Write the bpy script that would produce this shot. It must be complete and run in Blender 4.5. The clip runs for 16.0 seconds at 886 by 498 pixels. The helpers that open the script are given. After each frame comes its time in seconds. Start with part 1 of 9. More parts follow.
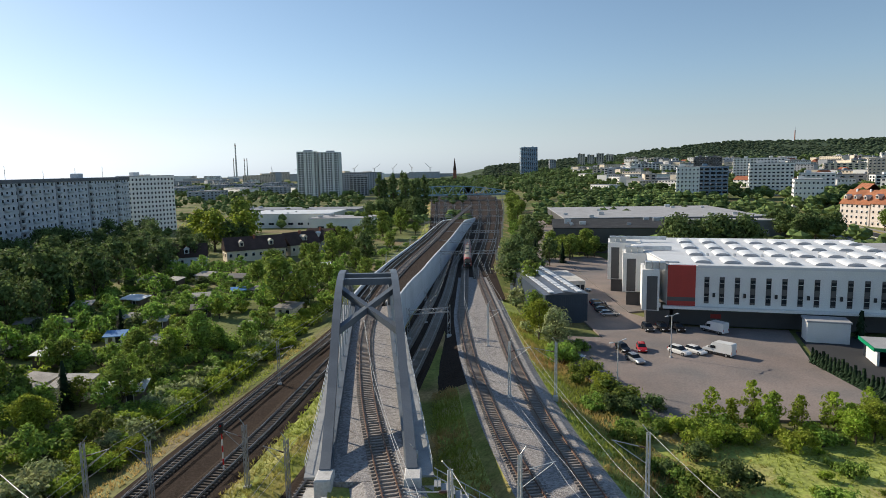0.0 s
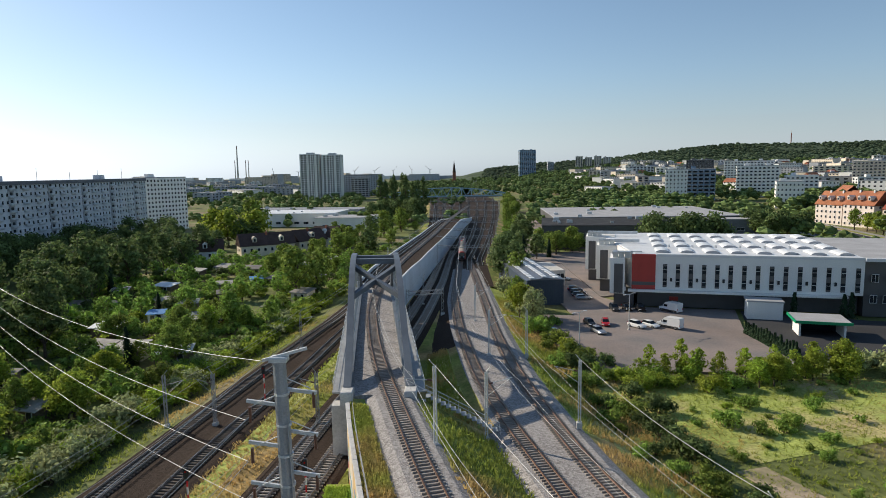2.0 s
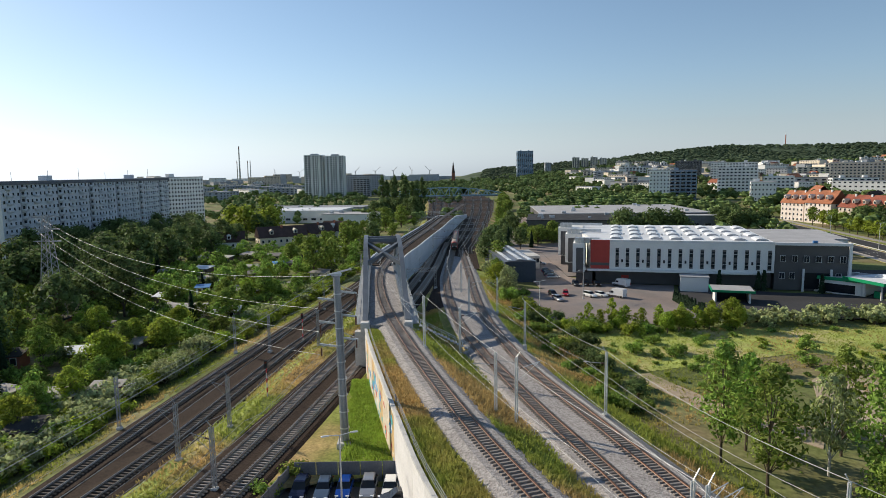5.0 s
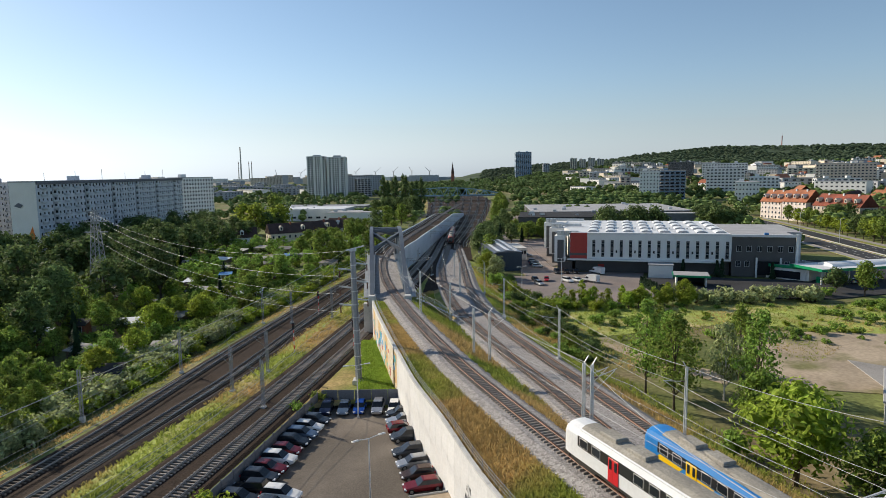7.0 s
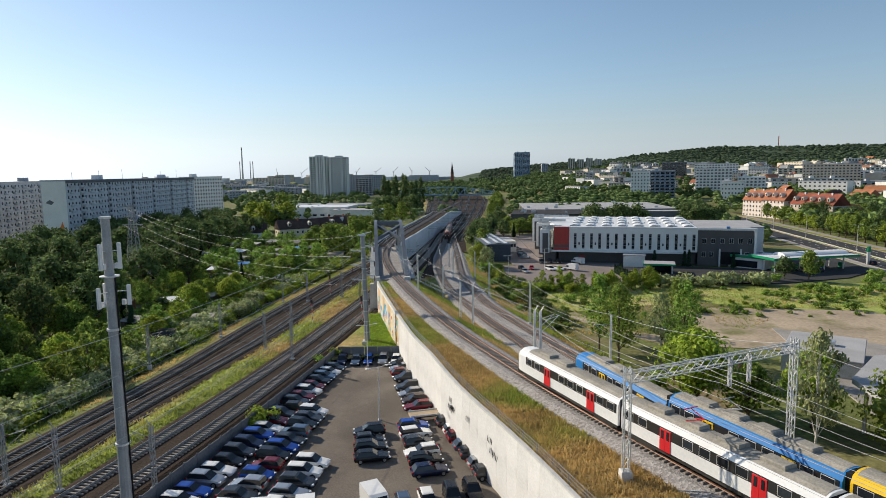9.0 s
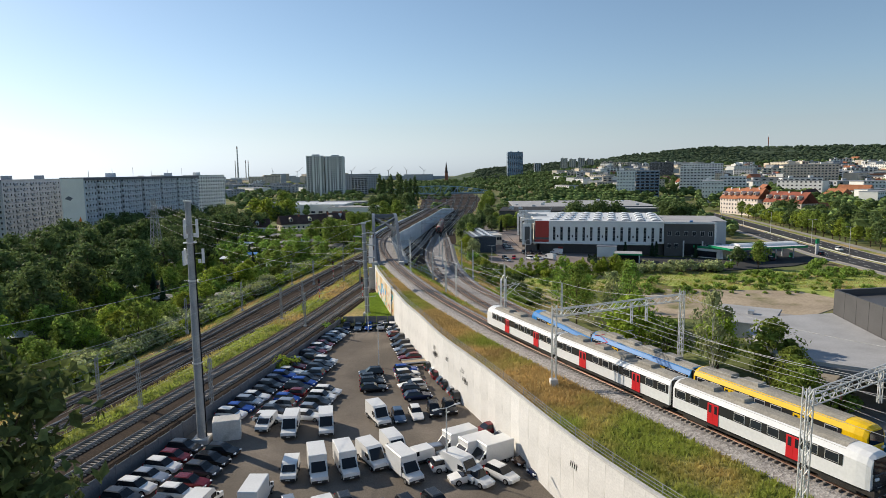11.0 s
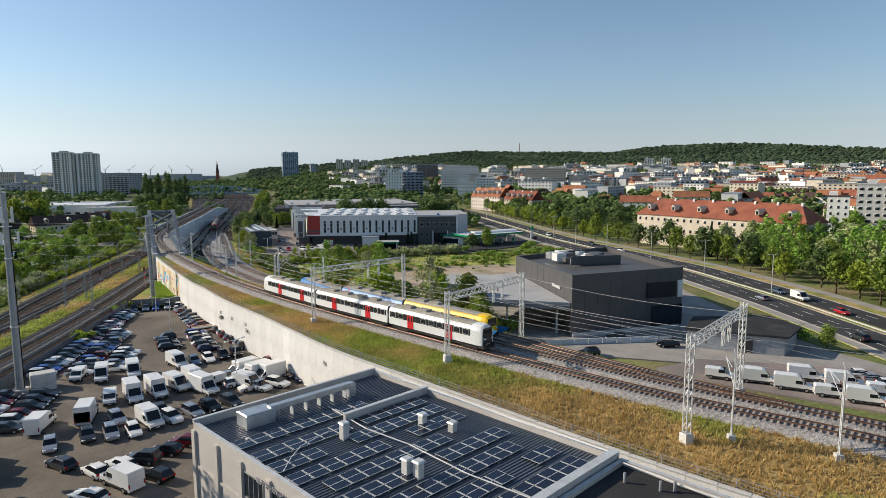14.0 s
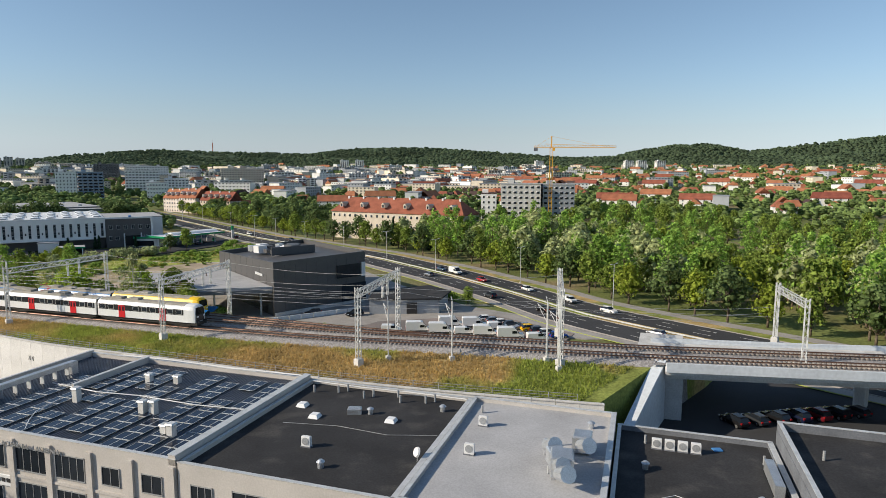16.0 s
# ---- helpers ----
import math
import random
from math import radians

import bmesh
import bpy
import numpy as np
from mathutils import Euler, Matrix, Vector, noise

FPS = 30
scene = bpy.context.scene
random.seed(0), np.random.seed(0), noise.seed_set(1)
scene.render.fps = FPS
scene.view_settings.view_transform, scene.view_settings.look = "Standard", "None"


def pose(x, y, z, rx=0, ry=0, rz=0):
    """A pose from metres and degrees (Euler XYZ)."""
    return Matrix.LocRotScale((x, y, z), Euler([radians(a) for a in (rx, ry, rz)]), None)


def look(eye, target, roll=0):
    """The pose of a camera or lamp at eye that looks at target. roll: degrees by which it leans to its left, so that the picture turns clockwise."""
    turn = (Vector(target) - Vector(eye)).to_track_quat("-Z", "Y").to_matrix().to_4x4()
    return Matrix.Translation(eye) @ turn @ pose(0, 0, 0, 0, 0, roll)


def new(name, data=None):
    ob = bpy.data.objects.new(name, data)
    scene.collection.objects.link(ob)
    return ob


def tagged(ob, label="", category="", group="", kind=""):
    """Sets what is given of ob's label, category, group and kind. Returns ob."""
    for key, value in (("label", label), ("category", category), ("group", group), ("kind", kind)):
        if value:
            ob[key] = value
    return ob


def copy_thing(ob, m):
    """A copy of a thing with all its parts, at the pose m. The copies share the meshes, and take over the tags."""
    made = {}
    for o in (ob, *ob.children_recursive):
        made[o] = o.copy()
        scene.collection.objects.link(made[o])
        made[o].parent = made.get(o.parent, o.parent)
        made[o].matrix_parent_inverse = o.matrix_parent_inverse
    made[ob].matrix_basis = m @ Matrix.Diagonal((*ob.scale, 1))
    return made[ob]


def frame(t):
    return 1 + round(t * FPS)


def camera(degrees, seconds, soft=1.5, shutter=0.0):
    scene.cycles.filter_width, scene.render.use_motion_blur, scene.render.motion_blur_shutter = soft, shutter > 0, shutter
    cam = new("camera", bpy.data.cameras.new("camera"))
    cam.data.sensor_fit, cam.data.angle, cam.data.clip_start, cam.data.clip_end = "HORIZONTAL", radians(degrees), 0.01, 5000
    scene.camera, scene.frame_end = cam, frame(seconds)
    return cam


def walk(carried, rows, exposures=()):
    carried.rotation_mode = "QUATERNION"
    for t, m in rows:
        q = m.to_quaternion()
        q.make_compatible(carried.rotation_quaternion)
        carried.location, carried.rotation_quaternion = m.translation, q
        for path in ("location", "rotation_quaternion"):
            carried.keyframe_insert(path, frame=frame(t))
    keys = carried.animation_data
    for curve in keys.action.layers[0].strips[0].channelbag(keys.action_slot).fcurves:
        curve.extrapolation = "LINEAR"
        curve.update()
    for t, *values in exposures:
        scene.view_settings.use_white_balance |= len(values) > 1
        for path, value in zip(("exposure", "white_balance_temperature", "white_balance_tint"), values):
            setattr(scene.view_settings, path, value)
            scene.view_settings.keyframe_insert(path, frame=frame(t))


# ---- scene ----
cam = camera(70.75, 16.0, soft=0.65)
PATH = [
    (0, pose(0.000, -0.000, 36.206, 82.684, 0.979, -0.400)),
    (0.5, pose(0.251, -5.282, 36.167, 82.756, 0.976, -0.406)),
    (1, pose(0.542, -10.704, 36.122, 82.800, 0.973, -0.399)),
    (1.5, pose(0.799, -16.369, 36.147, 82.840, 0.893, -0.399)),
    (2, pose(1.156, -22.177, 36.121, 82.888, 0.917, -0.396)),
    (2.5, pose(1.454, -27.842, 36.098, 82.883, 0.843, -0.405)),
    (3, pose(1.771, -33.669, 36.101, 82.882, 0.836, -0.399)),
    (3.5, pose(2.061, -39.694, 36.106, 82.898, 0.861, -0.414)),
    (4, pose(2.381, -45.787, 36.173, 82.905, 0.855, -0.409)),
    (6.5, pose(4.072, -76.496, 36.071, 82.991, 0.798, -0.373)),
    (7, pose(4.383, -82.444, 35.977, 83.004, 0.836, -0.387)),
    (7.5, pose(4.737, -88.463, 35.968, 83.019, 0.794, -0.372)),
    (8, pose(5.073, -94.525, 35.898, 83.033, 0.834, -0.372)),
    (8.5, pose(5.486, -100.544, 35.966, 83.007, 0.718, -0.361)),
    (9, pose(5.706, -106.639, 35.939, 82.998, 0.788, -0.375)),
    (11.5, pose(7.310, -136.700, 35.605, 82.902, 0.535, -1.290)),
    (12, pose(7.381, -142.648, 35.565, 82.876, 0.433, -3.434)),
    (12.5, pose(7.347, -148.537, 35.551, 82.874, 0.433, -4.554)),
    (13, pose(7.199, -154.344, 35.508, 82.869, 0.351, -8.241)),
    (13.5, pose(6.129, -159.888, 35.394, 82.850, 0.164, -17.412)),
    (14, pose(4.508, -165.119, 35.437, 82.871, 0.109, -20.952)),
    (14.5, pose(2.597, -170.285, 35.468, 82.929, 0.000, -24.609)),
    (15, pose(0.090, -175.410, 35.512, 82.920, 0.006, -32.854)),
    (15.5, pose(-3.104, -180.016, 35.569, 82.913, -0.022, -40.045)),
    (16, pose(-6.884, -184.196, 35.397, 82.989, -0.193, -47.897)),
]
walk(cam, PATH)

# ---------------------------------------------------------------- world, sun
SUN_AZ, SUN_EL = radians(305), radians(27)
world = bpy.data.worlds.new("world")
scene.world = world
world.use_nodes = True
wn = world.node_tree.nodes
sky = wn.new("ShaderNodeTexSky")
sky.sky_type = 'NISHITA'
sky.sun_disc = False
sky.sun_elevation, sky.sun_rotation = SUN_EL, SUN_AZ
sky.altitude, sky.air_density, sky.dust_density, sky.ozone_density = 50, 1.0, 0.3, 2.4
wn["Background"].inputs["Strength"].default_value = 0.091
soft_sky = wn.new("ShaderNodeHueSaturation")
soft_sky.inputs["Saturation"].default_value = 0.92
soft_sky.inputs["Hue"].default_value = 0.487
world.node_tree.links.new(sky.outputs["Color"], soft_sky.inputs["Color"])
tint = wn.new("ShaderNodeMix")
tint.data_type, tint.blend_type = 'RGBA', 'MULTIPLY'
tint.inputs["Factor"].default_value = 1.0
tint.inputs["B"].default_value = (0.985, 0.985, 1.07, 1)
# pale haze low over the horizon: the same brightness with hardly any hue
haze_bw = wn.new("ShaderNodeRGBToBW")
world.node_tree.links.new(sky.outputs["Color"], haze_bw.inputs["Color"])
haze = wn.new("ShaderNodeMix")
haze.data_type, haze.blend_type = 'RGBA', 'MULTIPLY'
haze.inputs["Factor"].default_value = 1.0
haze.inputs["B"].default_value = (0.76, 0.92, 0.98, 1)
world.node_tree.links.new(haze_bw.outputs["Val"], haze.inputs["A"])
up = wn.new("ShaderNodeTexCoord")
split = wn.new("ShaderNodeSeparateXYZ")
world.node_tree.links.new(up.outputs["Generated"], split.inputs["Vector"])
low = wn.new("ShaderNodeMapRange")
low.interpolation_type = 'SMOOTHSTEP'
low.inputs["From Min"].default_value, low.inputs["From Max"].default_value = -0.02, 0.15
low.inputs["To Min"].default_value, low.inputs["To Max"].default_value = 0.85, 0.0
world.node_tree.links.new(split.outputs["Z"], low.inputs["Value"])
hazy = wn.new("ShaderNodeMix")
hazy.data_type = 'RGBA'
world.node_tree.links.new(low.outputs["Result"], hazy.inputs["Factor"])
world.node_tree.links.new(soft_sky.outputs["Color"], hazy.inputs["A"])
world.node_tree.links.new(haze.outputs["Result"], hazy.inputs["B"])
world.node_tree.links.new(hazy.outputs["Result"], tint.inputs["A"])
world.node_tree.links.new(tint.outputs["Result"], wn["Background"].inputs["Color"])
lamp = bpy.data.lights.new("sun", "SUN")
lamp.energy, lamp.angle, lamp.color = 4.4, radians(0.53), (1.0, 0.88, 0.70)
sun = new("sun", lamp)
to_sun = Vector((math.sin(SUN_AZ) * math.cos(SUN_EL), math.cos(SUN_AZ) * math.cos(SUN_EL), math.sin(SUN_EL)))
sun.matrix_world = look(to_sun * 300, (0, 0, 0))
scene.view_settings.exposure = 0.28

# ---------------------------------------------------------------- materials
def material(name, col, rough=0.7, metal=0.0, s1=0.6, s2=9.0, var=0.22, bump=0.25, rnd=0.0, hue=0.0, col2=None, s3=0.15, cut=(0.45, 0.6), trans=0.0, leafy=0.0):
    """Base colour with broad and fine variation, a second colour in patches, spread by object."""
    m = bpy.data.materials.new(name)
    m.use_nodes = True
    n, ln = m.node_tree.nodes, m.node_tree.links
    b = n["Principled BSDF"]
    b.inputs["Roughness"].default_value, b.inputs["Metallic"].default_value = rough, metal
    if rough >= 0.75:
        b.inputs["Specular IOR Level"].default_value = 0.14
    tc = n.new("ShaderNodeTexCoord")
    def noise_at(scale, detail=4.0):
        t = n.new("ShaderNodeTexNoise")
        t.inputs["Scale"].default_value, t.inputs["Detail"].default_value = scale, detail
        ln.new(tc.outputs["Object"], t.inputs["Vector"])
        return t.outputs["Fac"]
    def ramp(src, a, b2, lo, hi):
        r = n.new("ShaderNodeMapRange")
        r.inputs["From Min"].default_value, r.inputs["From Max"].default_value = a, b2
        r.inputs["To Min"].default_value, r.inputs["To Max"].default_value = lo, hi
        ln.new(src, r.inputs["Value"])
        return r.outputs["Result"]
    fine = noise_at(s2, 6.0)
    base = n.new("ShaderNodeRGB")
    base.outputs[0].default_value = (*col, 1)
    out = base.outputs[0]
    if col2:
        mx = n.new("ShaderNodeMix")
        mx.data_type = 'RGBA'
        mx.inputs["B"].default_value = (*col2, 1)
        ln.new(ramp(noise_at(s3, 6.0), cut[0], cut[1], 0, 1), mx.inputs["Factor"])
        ln.new(out, mx.inputs["A"])
        out = mx.outputs["Result"]
    val = n.new("ShaderNodeMath")
    val.operation = 'MULTIPLY'
    ln.new(ramp(noise_at(s1), 0.3, 0.7, 1 - var, 1 + var), val.inputs[0])
    ln.new(ramp(fine, 0.3, 0.7, 1 - var, 1 + var), val.inputs[1])
    hs = n.new("ShaderNodeHueSaturation")
    ln.new(out, hs.inputs["Color"])
    if rnd or hue:
        oi = n.new("ShaderNodeObjectInfo")
        v2 = n.new("ShaderNodeMath")
        v2.operation = 'MULTIPLY'
        ln.new(ramp(oi.outputs["Random"], 0, 1, 1 - rnd, 1 + rnd), v2.inputs[0])
        ln.new(val.outputs[0], v2.inputs[1])
        val = v2
        if hue:
            ln.new(ramp(oi.outputs["Random"], 0, 1, 0.5 - hue, 0.5 + hue), hs.inputs["Hue"])
    if leafy:
        ge = n.new("ShaderNodeNewGeometry")
        v3 = n.new("ShaderNodeMath")
        v3.operation = 'MULTIPLY'
        ln.new(ramp(ge.outputs["Random Per Island"], 0, 1, 1 - leafy, 1 + leafy), v3.inputs[0])
        ln.new(val.outputs[0], v3.inputs[1])
        val = v3
    ln.new(val.outputs[0], hs.inputs["Value"])
    ln.new(hs.outputs["Color"], b.inputs["Base Color"])
    if bump:
        bp = n.new("ShaderNodeBump")
        bp.inputs["Strength"].default_value, bp.inputs["Distance"].default_value = bump, 0.05
        ln.new(fine, bp.inputs["Height"])
        ln.new(bp.outputs["Normal"], b.inputs["Normal"])
    if trans:
        tr = n.new("ShaderNodeBsdfTranslucent")
        ln.new(hs.outputs["Color"], tr.inputs["Color"])
        ms = n.new("ShaderNodeMixShader")
        ms.inputs[0].default_value = trans
        ln.new(b.outputs[0], ms.inputs[1])
        ln.new(tr.outputs[0], ms.inputs[2])
        ln.new(ms.outputs[0], n["Material Output"].inputs["Surface"])
    return m

def stones(name, ca, cb, scale, bump=0.8):
    """Loose stone: each cell its own tone."""
    m = material(name, ca, 0.9, s1=0.25, s2=3.0, var=0.2, bump=0)
    n, ln = m.node_tree.nodes, m.node_tree.links
    b = n["Principled BSDF"]
    tc = n.new("ShaderNodeTexCoord")
    vo = n.new("ShaderNodeTexVoronoi")
    vo.inputs["Scale"].default_value = scale
    ln.new(tc.outputs["Object"], vo.inputs["Vector"])
    sep = n.new("ShaderNodeSeparateColor")
    ln.new(vo.outputs["Color"], sep.inputs[0])
    mx = n.new("ShaderNodeMix")
    mx.data_type = 'RGBA'
    ln.new(sep.outputs[0], mx.inputs["Factor"])
    old = b.inputs["Base Color"].links[0].from_socket
    ln.new(old, mx.inputs["A"])
    mx.inputs["B"].default_value = (*cb, 1)
    ln.new(mx.outputs["Result"], b.inputs["Base Color"])
    bp = n.new("ShaderNodeBump")
    bp.inputs["Strength"].default_value, bp.inputs["Distance"].default_value = bump, 0.08
    ln.new(vo.outputs["Distance"], bp.inputs["Height"])
    ln.new(bp.outputs["Normal"], b.inputs["Normal"])
    return m

M = {}
M["ground"] = material("ground", (0.15, 0.175, 0.06), 0.95, s1=0.05, s2=1.2, var=0.3, bump=0.6, col2=(0.24, 0.19, 0.11), s3=0.03, cut=(0.48, 0.66))
M["meadow"] = material("meadow", (0.33, 0.38, 0.10), 0.95, s1=0.12, s2=2.2, var=0.3, bump=0.8, col2=(0.50, 0.40, 0.21), s3=0.09, cut=(0.5, 0.68))
M["bank"] = material("bank_grass", (0.23, 0.26, 0.065), 0.95, s1=0.2, s2=2.5, var=0.28, bump=0.8, col2=(0.40, 0.29, 0.13), s3=0.05, cut=(0.47, 0.58))
M["sand"] = material("sandy_soil", (0.42, 0.34, 0.25), 0.95, s1=0.1, s2=1.4, var=0.15, bump=0.3, col2=(0.20, 0.19, 0.09), s3=0.12, cut=(0.52, 0.7))
M["blade"] = material("grass_blades", (0.33, 0.38, 0.08), 0.9, s1=0.15, s2=1.0, var=0.2, bump=0, col2=(0.55, 0.40, 0.17), s3=0.05, cut=(0.47, 0.58), trans=0.45)
M["blade_green"] = material("fresh_grass_blades", (0.30, 0.42, 0.07), 0.9, s1=0.3, s2=1.5, var=0.2, bump=0, trans=0.4)
M["ballast"] = stones("grey_ballast", (0.21, 0.195, 0.19), (0.42, 0.40, 0.39), 5.0)
M["ballast_old"] = stones("rusty_ballast", (0.022, 0.014, 0.010), (0.052, 0.034, 0.025), 6.0)
M["rail_new"] = material("rusty_rail", (0.16, 0.09, 0.062), 0.45, 0.6, var=0.2, bump=0.1)
M["rail_old"] = material("worn_rail", (0.30, 0.27, 0.25), 0.3, 0.8, var=0.2, bump=0.1)
M["sleeper"] = material("concrete_sleeper", (0.30, 0.265, 0.235), 0.85, var=0.18, rnd=0.12)
M["sleeper_old"] = material("weathered_sleeper", (0.15, 0.125, 0.105), 0.9, var=0.22, rnd=0.15)
M["concrete"] = material("pale_concrete", (0.56, 0.55, 0.53), 0.85, s1=0.35, s2=5, var=0.12, bump=0.15, rnd=0.06, col2=(0.40, 0.39, 0.37), s3=0.5, cut=(0.58, 0.75))
M["concrete_dark"] = material("dark_concrete", (0.16, 0.17, 0.19), 0.85, s1=0.5, s2=6, var=0.15, rnd=0.08)
M["asphalt"] = material("asphalt", (0.055, 0.056, 0.06), 0.9, s1=0.08, s2=12, var=0.18, bump=0.25)
M["paved"] = material("worn_paving", (0.150, 0.130, 0.110), 0.9, s1=0.09, s2=6, var=0.2, bump=0.3, col2=(0.20, 0.172, 0.145), s3=0.12, cut=(0.45, 0.65))
M["paved_red"] = material("brownish_paving", (0.27, 0.225, 0.205), 0.9, s1=0.05, s2=4, var=0.16, bump=0.2, col2=(0.20, 0.185, 0.18), s3=0.06, cut=(0.45, 0.65))
M["slabs"] = material("pavement_slabs", (0.33, 0.31, 0.29), 0.9, s1=0.2, s2=5, var=0.15)
M["paint_white"] = material("road_paint", (0.75, 0.75, 0.72), 0.8, var=0.15)
M["steel_grey"] = material("blue_grey_steel_paint", (0.105, 0.125, 0.15), 0.5, 0.0, s1=0.3, s2=8, var=0.12, bump=0.08)
M["steel_light"] = material("light_steel_edge", (0.42, 0.44, 0.45), 0.55, var=0.1, bump=0.08)
M["galv"] = material("galvanised_steel", (0.62, 0.63, 0.63), 0.5, 0.35, s1=1, s2=12, var=0.12, bump=0.08)
M["galv_dark"] = material("weathered_mast_paint", (0.33, 0.34, 0.35), 0.6, 0.2, var=0.15)
M["white_wall"] = material("white_render", (0.80, 0.79, 0.76), 0.8, s1=0.15, s2=4, var=0.06, bump=0.08)
M["grey_wall"] = material("warm_grey_render", (0.50, 0.47, 0.44), 0.85, s1=0.3, s2=6, var=0.08, bump=0.1)
M["red_wall"] = material("red_cladding", (0.42, 0.045, 0.035), 0.5, s1=0.4, s2=5, var=0.08, bump=0.05)
M["dark_clad"] = material("anthracite_cladding", (0.088, 0.086, 0.088), 0.5, s1=0.3, s2=4, var=0.1, bump=0.05, rnd=0.08)
M["navy_clad"] = material("dark_blue_cladding", (0.035, 0.055, 0.085), 0.5, var=0.12, bump=0.06)
M["roof_white"] = material("pale_roof_sheet", (0.70, 0.72, 0.74), 0.55, s1=0.15, s2=4, var=0.1, bump=0.1)
M["roof_grey"] = material("grey_roof_felt", (0.40, 0.40, 0.41), 0.8, s1=0.2, s2=6, var=0.12, bump=0.15)
M["roof_black"] = material("black_roof_felt", (0.04, 0.04, 0.042), 0.8, s1=0.2, s2=6, var=0.2, bump=0.15, col2=(0.075, 0.072, 0.07), s3=0.3, cut=(0.52, 0.7))
M["roof_metal"] = material("ribbed_metal_roof", (0.14, 0.155, 0.185), 0.4, 0.3, var=0.12, bump=0.05)
M["dome"] = material("milky_skylight", (0.78, 0.79, 0.80), 0.35, var=0.06, bump=0.03)
M["tile"] = material("red_roof_tiles", (0.31, 0.115, 0.07), 0.8, s1=0.25, s2=6, var=0.2, bump=0.4, rnd=0.18, hue=0.012)
M["tile_dark"] = material("dark_brown_tiles", (0.075, 0.05, 0.045), 0.8, s1=0.3, s2=6, var=0.2, bump=0.4, rnd=0.2)
M["cream"] = material("cream_render", (0.66, 0.58, 0.47), 0.85, s1=0.2, s2=4, var=0.1, rnd=0.12, hue=0.012)
M["pink"] = material("pale_pink_render", (0.74, 0.65, 0.59), 0.85, s1=0.2, s2=4, var=0.08)
M["panel_grey"] = material("grey_block_panels", (0.37, 0.39, 0.42), 0.85, s1=0.1, s2=2, var=0.1, rnd=0.08)
M["panel_pale"] = material("pale_block_panels", (0.56, 0.59, 0.63), 0.85, s1=0.1, s2=2, var=0.1, rnd=0.08)
M["timber"] = material("weathered_boards", (0.17, 0.13, 0.10), 0.85, s1=0.6, s2=7, var=0.25, rnd=0.3, hue=0.02)
M["shed_roof"] = material("bleached_roof_sheet", (0.36, 0.34, 0.32), 0.8, var=0.2, rnd=0.45, hue=0.03)
M["glass"] = material("dark_window_glass", (0.022, 0.028, 0.036), 0.2, var=0.15, bump=0, rnd=0.3)
M["glass_car"] = material("tinted_car_glass", (0.012, 0.015, 0.02), 0.05, var=0.05, bump=0)
M["glass_blue"] = material("blue_tower_glass", (0.15, 0.24, 0.34), 0.12, var=0.1, bump=0, rnd=0.2)
M["pv"] = material("photovoltaic_cells", (0.012, 0.017, 0.035), 0.15, 0.1, var=0.12, bump=0, rnd=0.15)
M["glass"].node_tree.nodes["Principled BSDF"].inputs["Specular IOR Level"].default_value = 0.25
M["wall_white"] = material("whitish_concrete", (0.72, 0.71, 0.69), 0.85, s1=0.35, s2=5, var=0.09, bump=0.15, rnd=0.05, col2=(0.55, 0.54, 0.52), s3=0.5, cut=(0.58, 0.78))
M["frame_white"] = material("pale_frame", (0.7, 0.7, 0.7), 0.5, var=0.05, bump=0)
M["duct"] = material("zinc_duct", (0.55, 0.57, 0.59), 0.38, 0.7, var=0.15, bump=0.1)
M["green_trim"] = material("green_fascia", (0.0, 0.27, 0.11), 0.4, var=0.05, bump=0)
M["rubber"] = material("black_rubber", (0.018, 0.018, 0.019), 0.8, var=0.1, bump=0.05)
M["alloy"] = material("alloy_rim", (0.45, 0.46, 0.47), 0.35, 0.8, var=0.08, bump=0)
M["lamp_white"] = material("headlamp_lens", (0.75, 0.77, 0.8), 0.12, var=0.03, bump=0)
M["lamp_red"] = material("tail_lamp_lens", (0.4, 0.012, 0.012), 0.15, var=0.03, bump=0)
M["black_plastic"] = material("black_plastic", (0.025, 0.025, 0.027), 0.55, var=0.08, bump=0)
M["plate"] = material("pale_plate", (0.7, 0.7, 0.68), 0.5, var=0.02, bump=0)
M["train_white"] = material("white_train_paint", (0.78, 0.79, 0.80), 0.32, s1=0.3, s2=4, var=0.05, bump=0.02)
M["train_black"] = material("black_window_band", (0.03, 0.032, 0.036), 0.25, var=0.06, bump=0)
M["train_red"] = material("red_train_door", (0.62, 0.02, 0.03), 0.35, var=0.05, bump=0)
M["train_roof"] = material("sooty_train_roof", (0.33, 0.31, 0.27), 0.75, s1=0.4, s2=5, var=0.2, bump=0.1)
M["train_yellow"] = material("yellow_train_paint", (0.86, 0.55, 0.01), 0.32, var=0.05, bump=0)
M["train_blue"] = material("blue_train_paint", (0.02, 0.20, 0.55), 0.32, var=0.06, bump=0)
M["train_rust"] = material("dull_red_train_paint", (0.33, 0.06, 0.05), 0.5, var=0.1, bump=0)
M["underframe"] = material("grimy_underframe", (0.05, 0.046, 0.042), 0.8, var=0.25)
M["insulator"] = material("brown_insulator", (0.13, 0.06, 0.04), 0.3, var=0.05, bump=0)
M["wire"] = material("wire", (0.42, 0.43, 0.44), 0.5, 0.4, var=0.05, bump=0)
M["crane"] = material("yellow_crane_paint", (0.72, 0.36, 0.02), 0.5, var=0.08, bump=0)
M["bark"] = material("bark", (0.12, 0.095, 0.07), 0.95, s1=1.5, s2=14, var=0.3, bump=0.8, rnd=0.2)
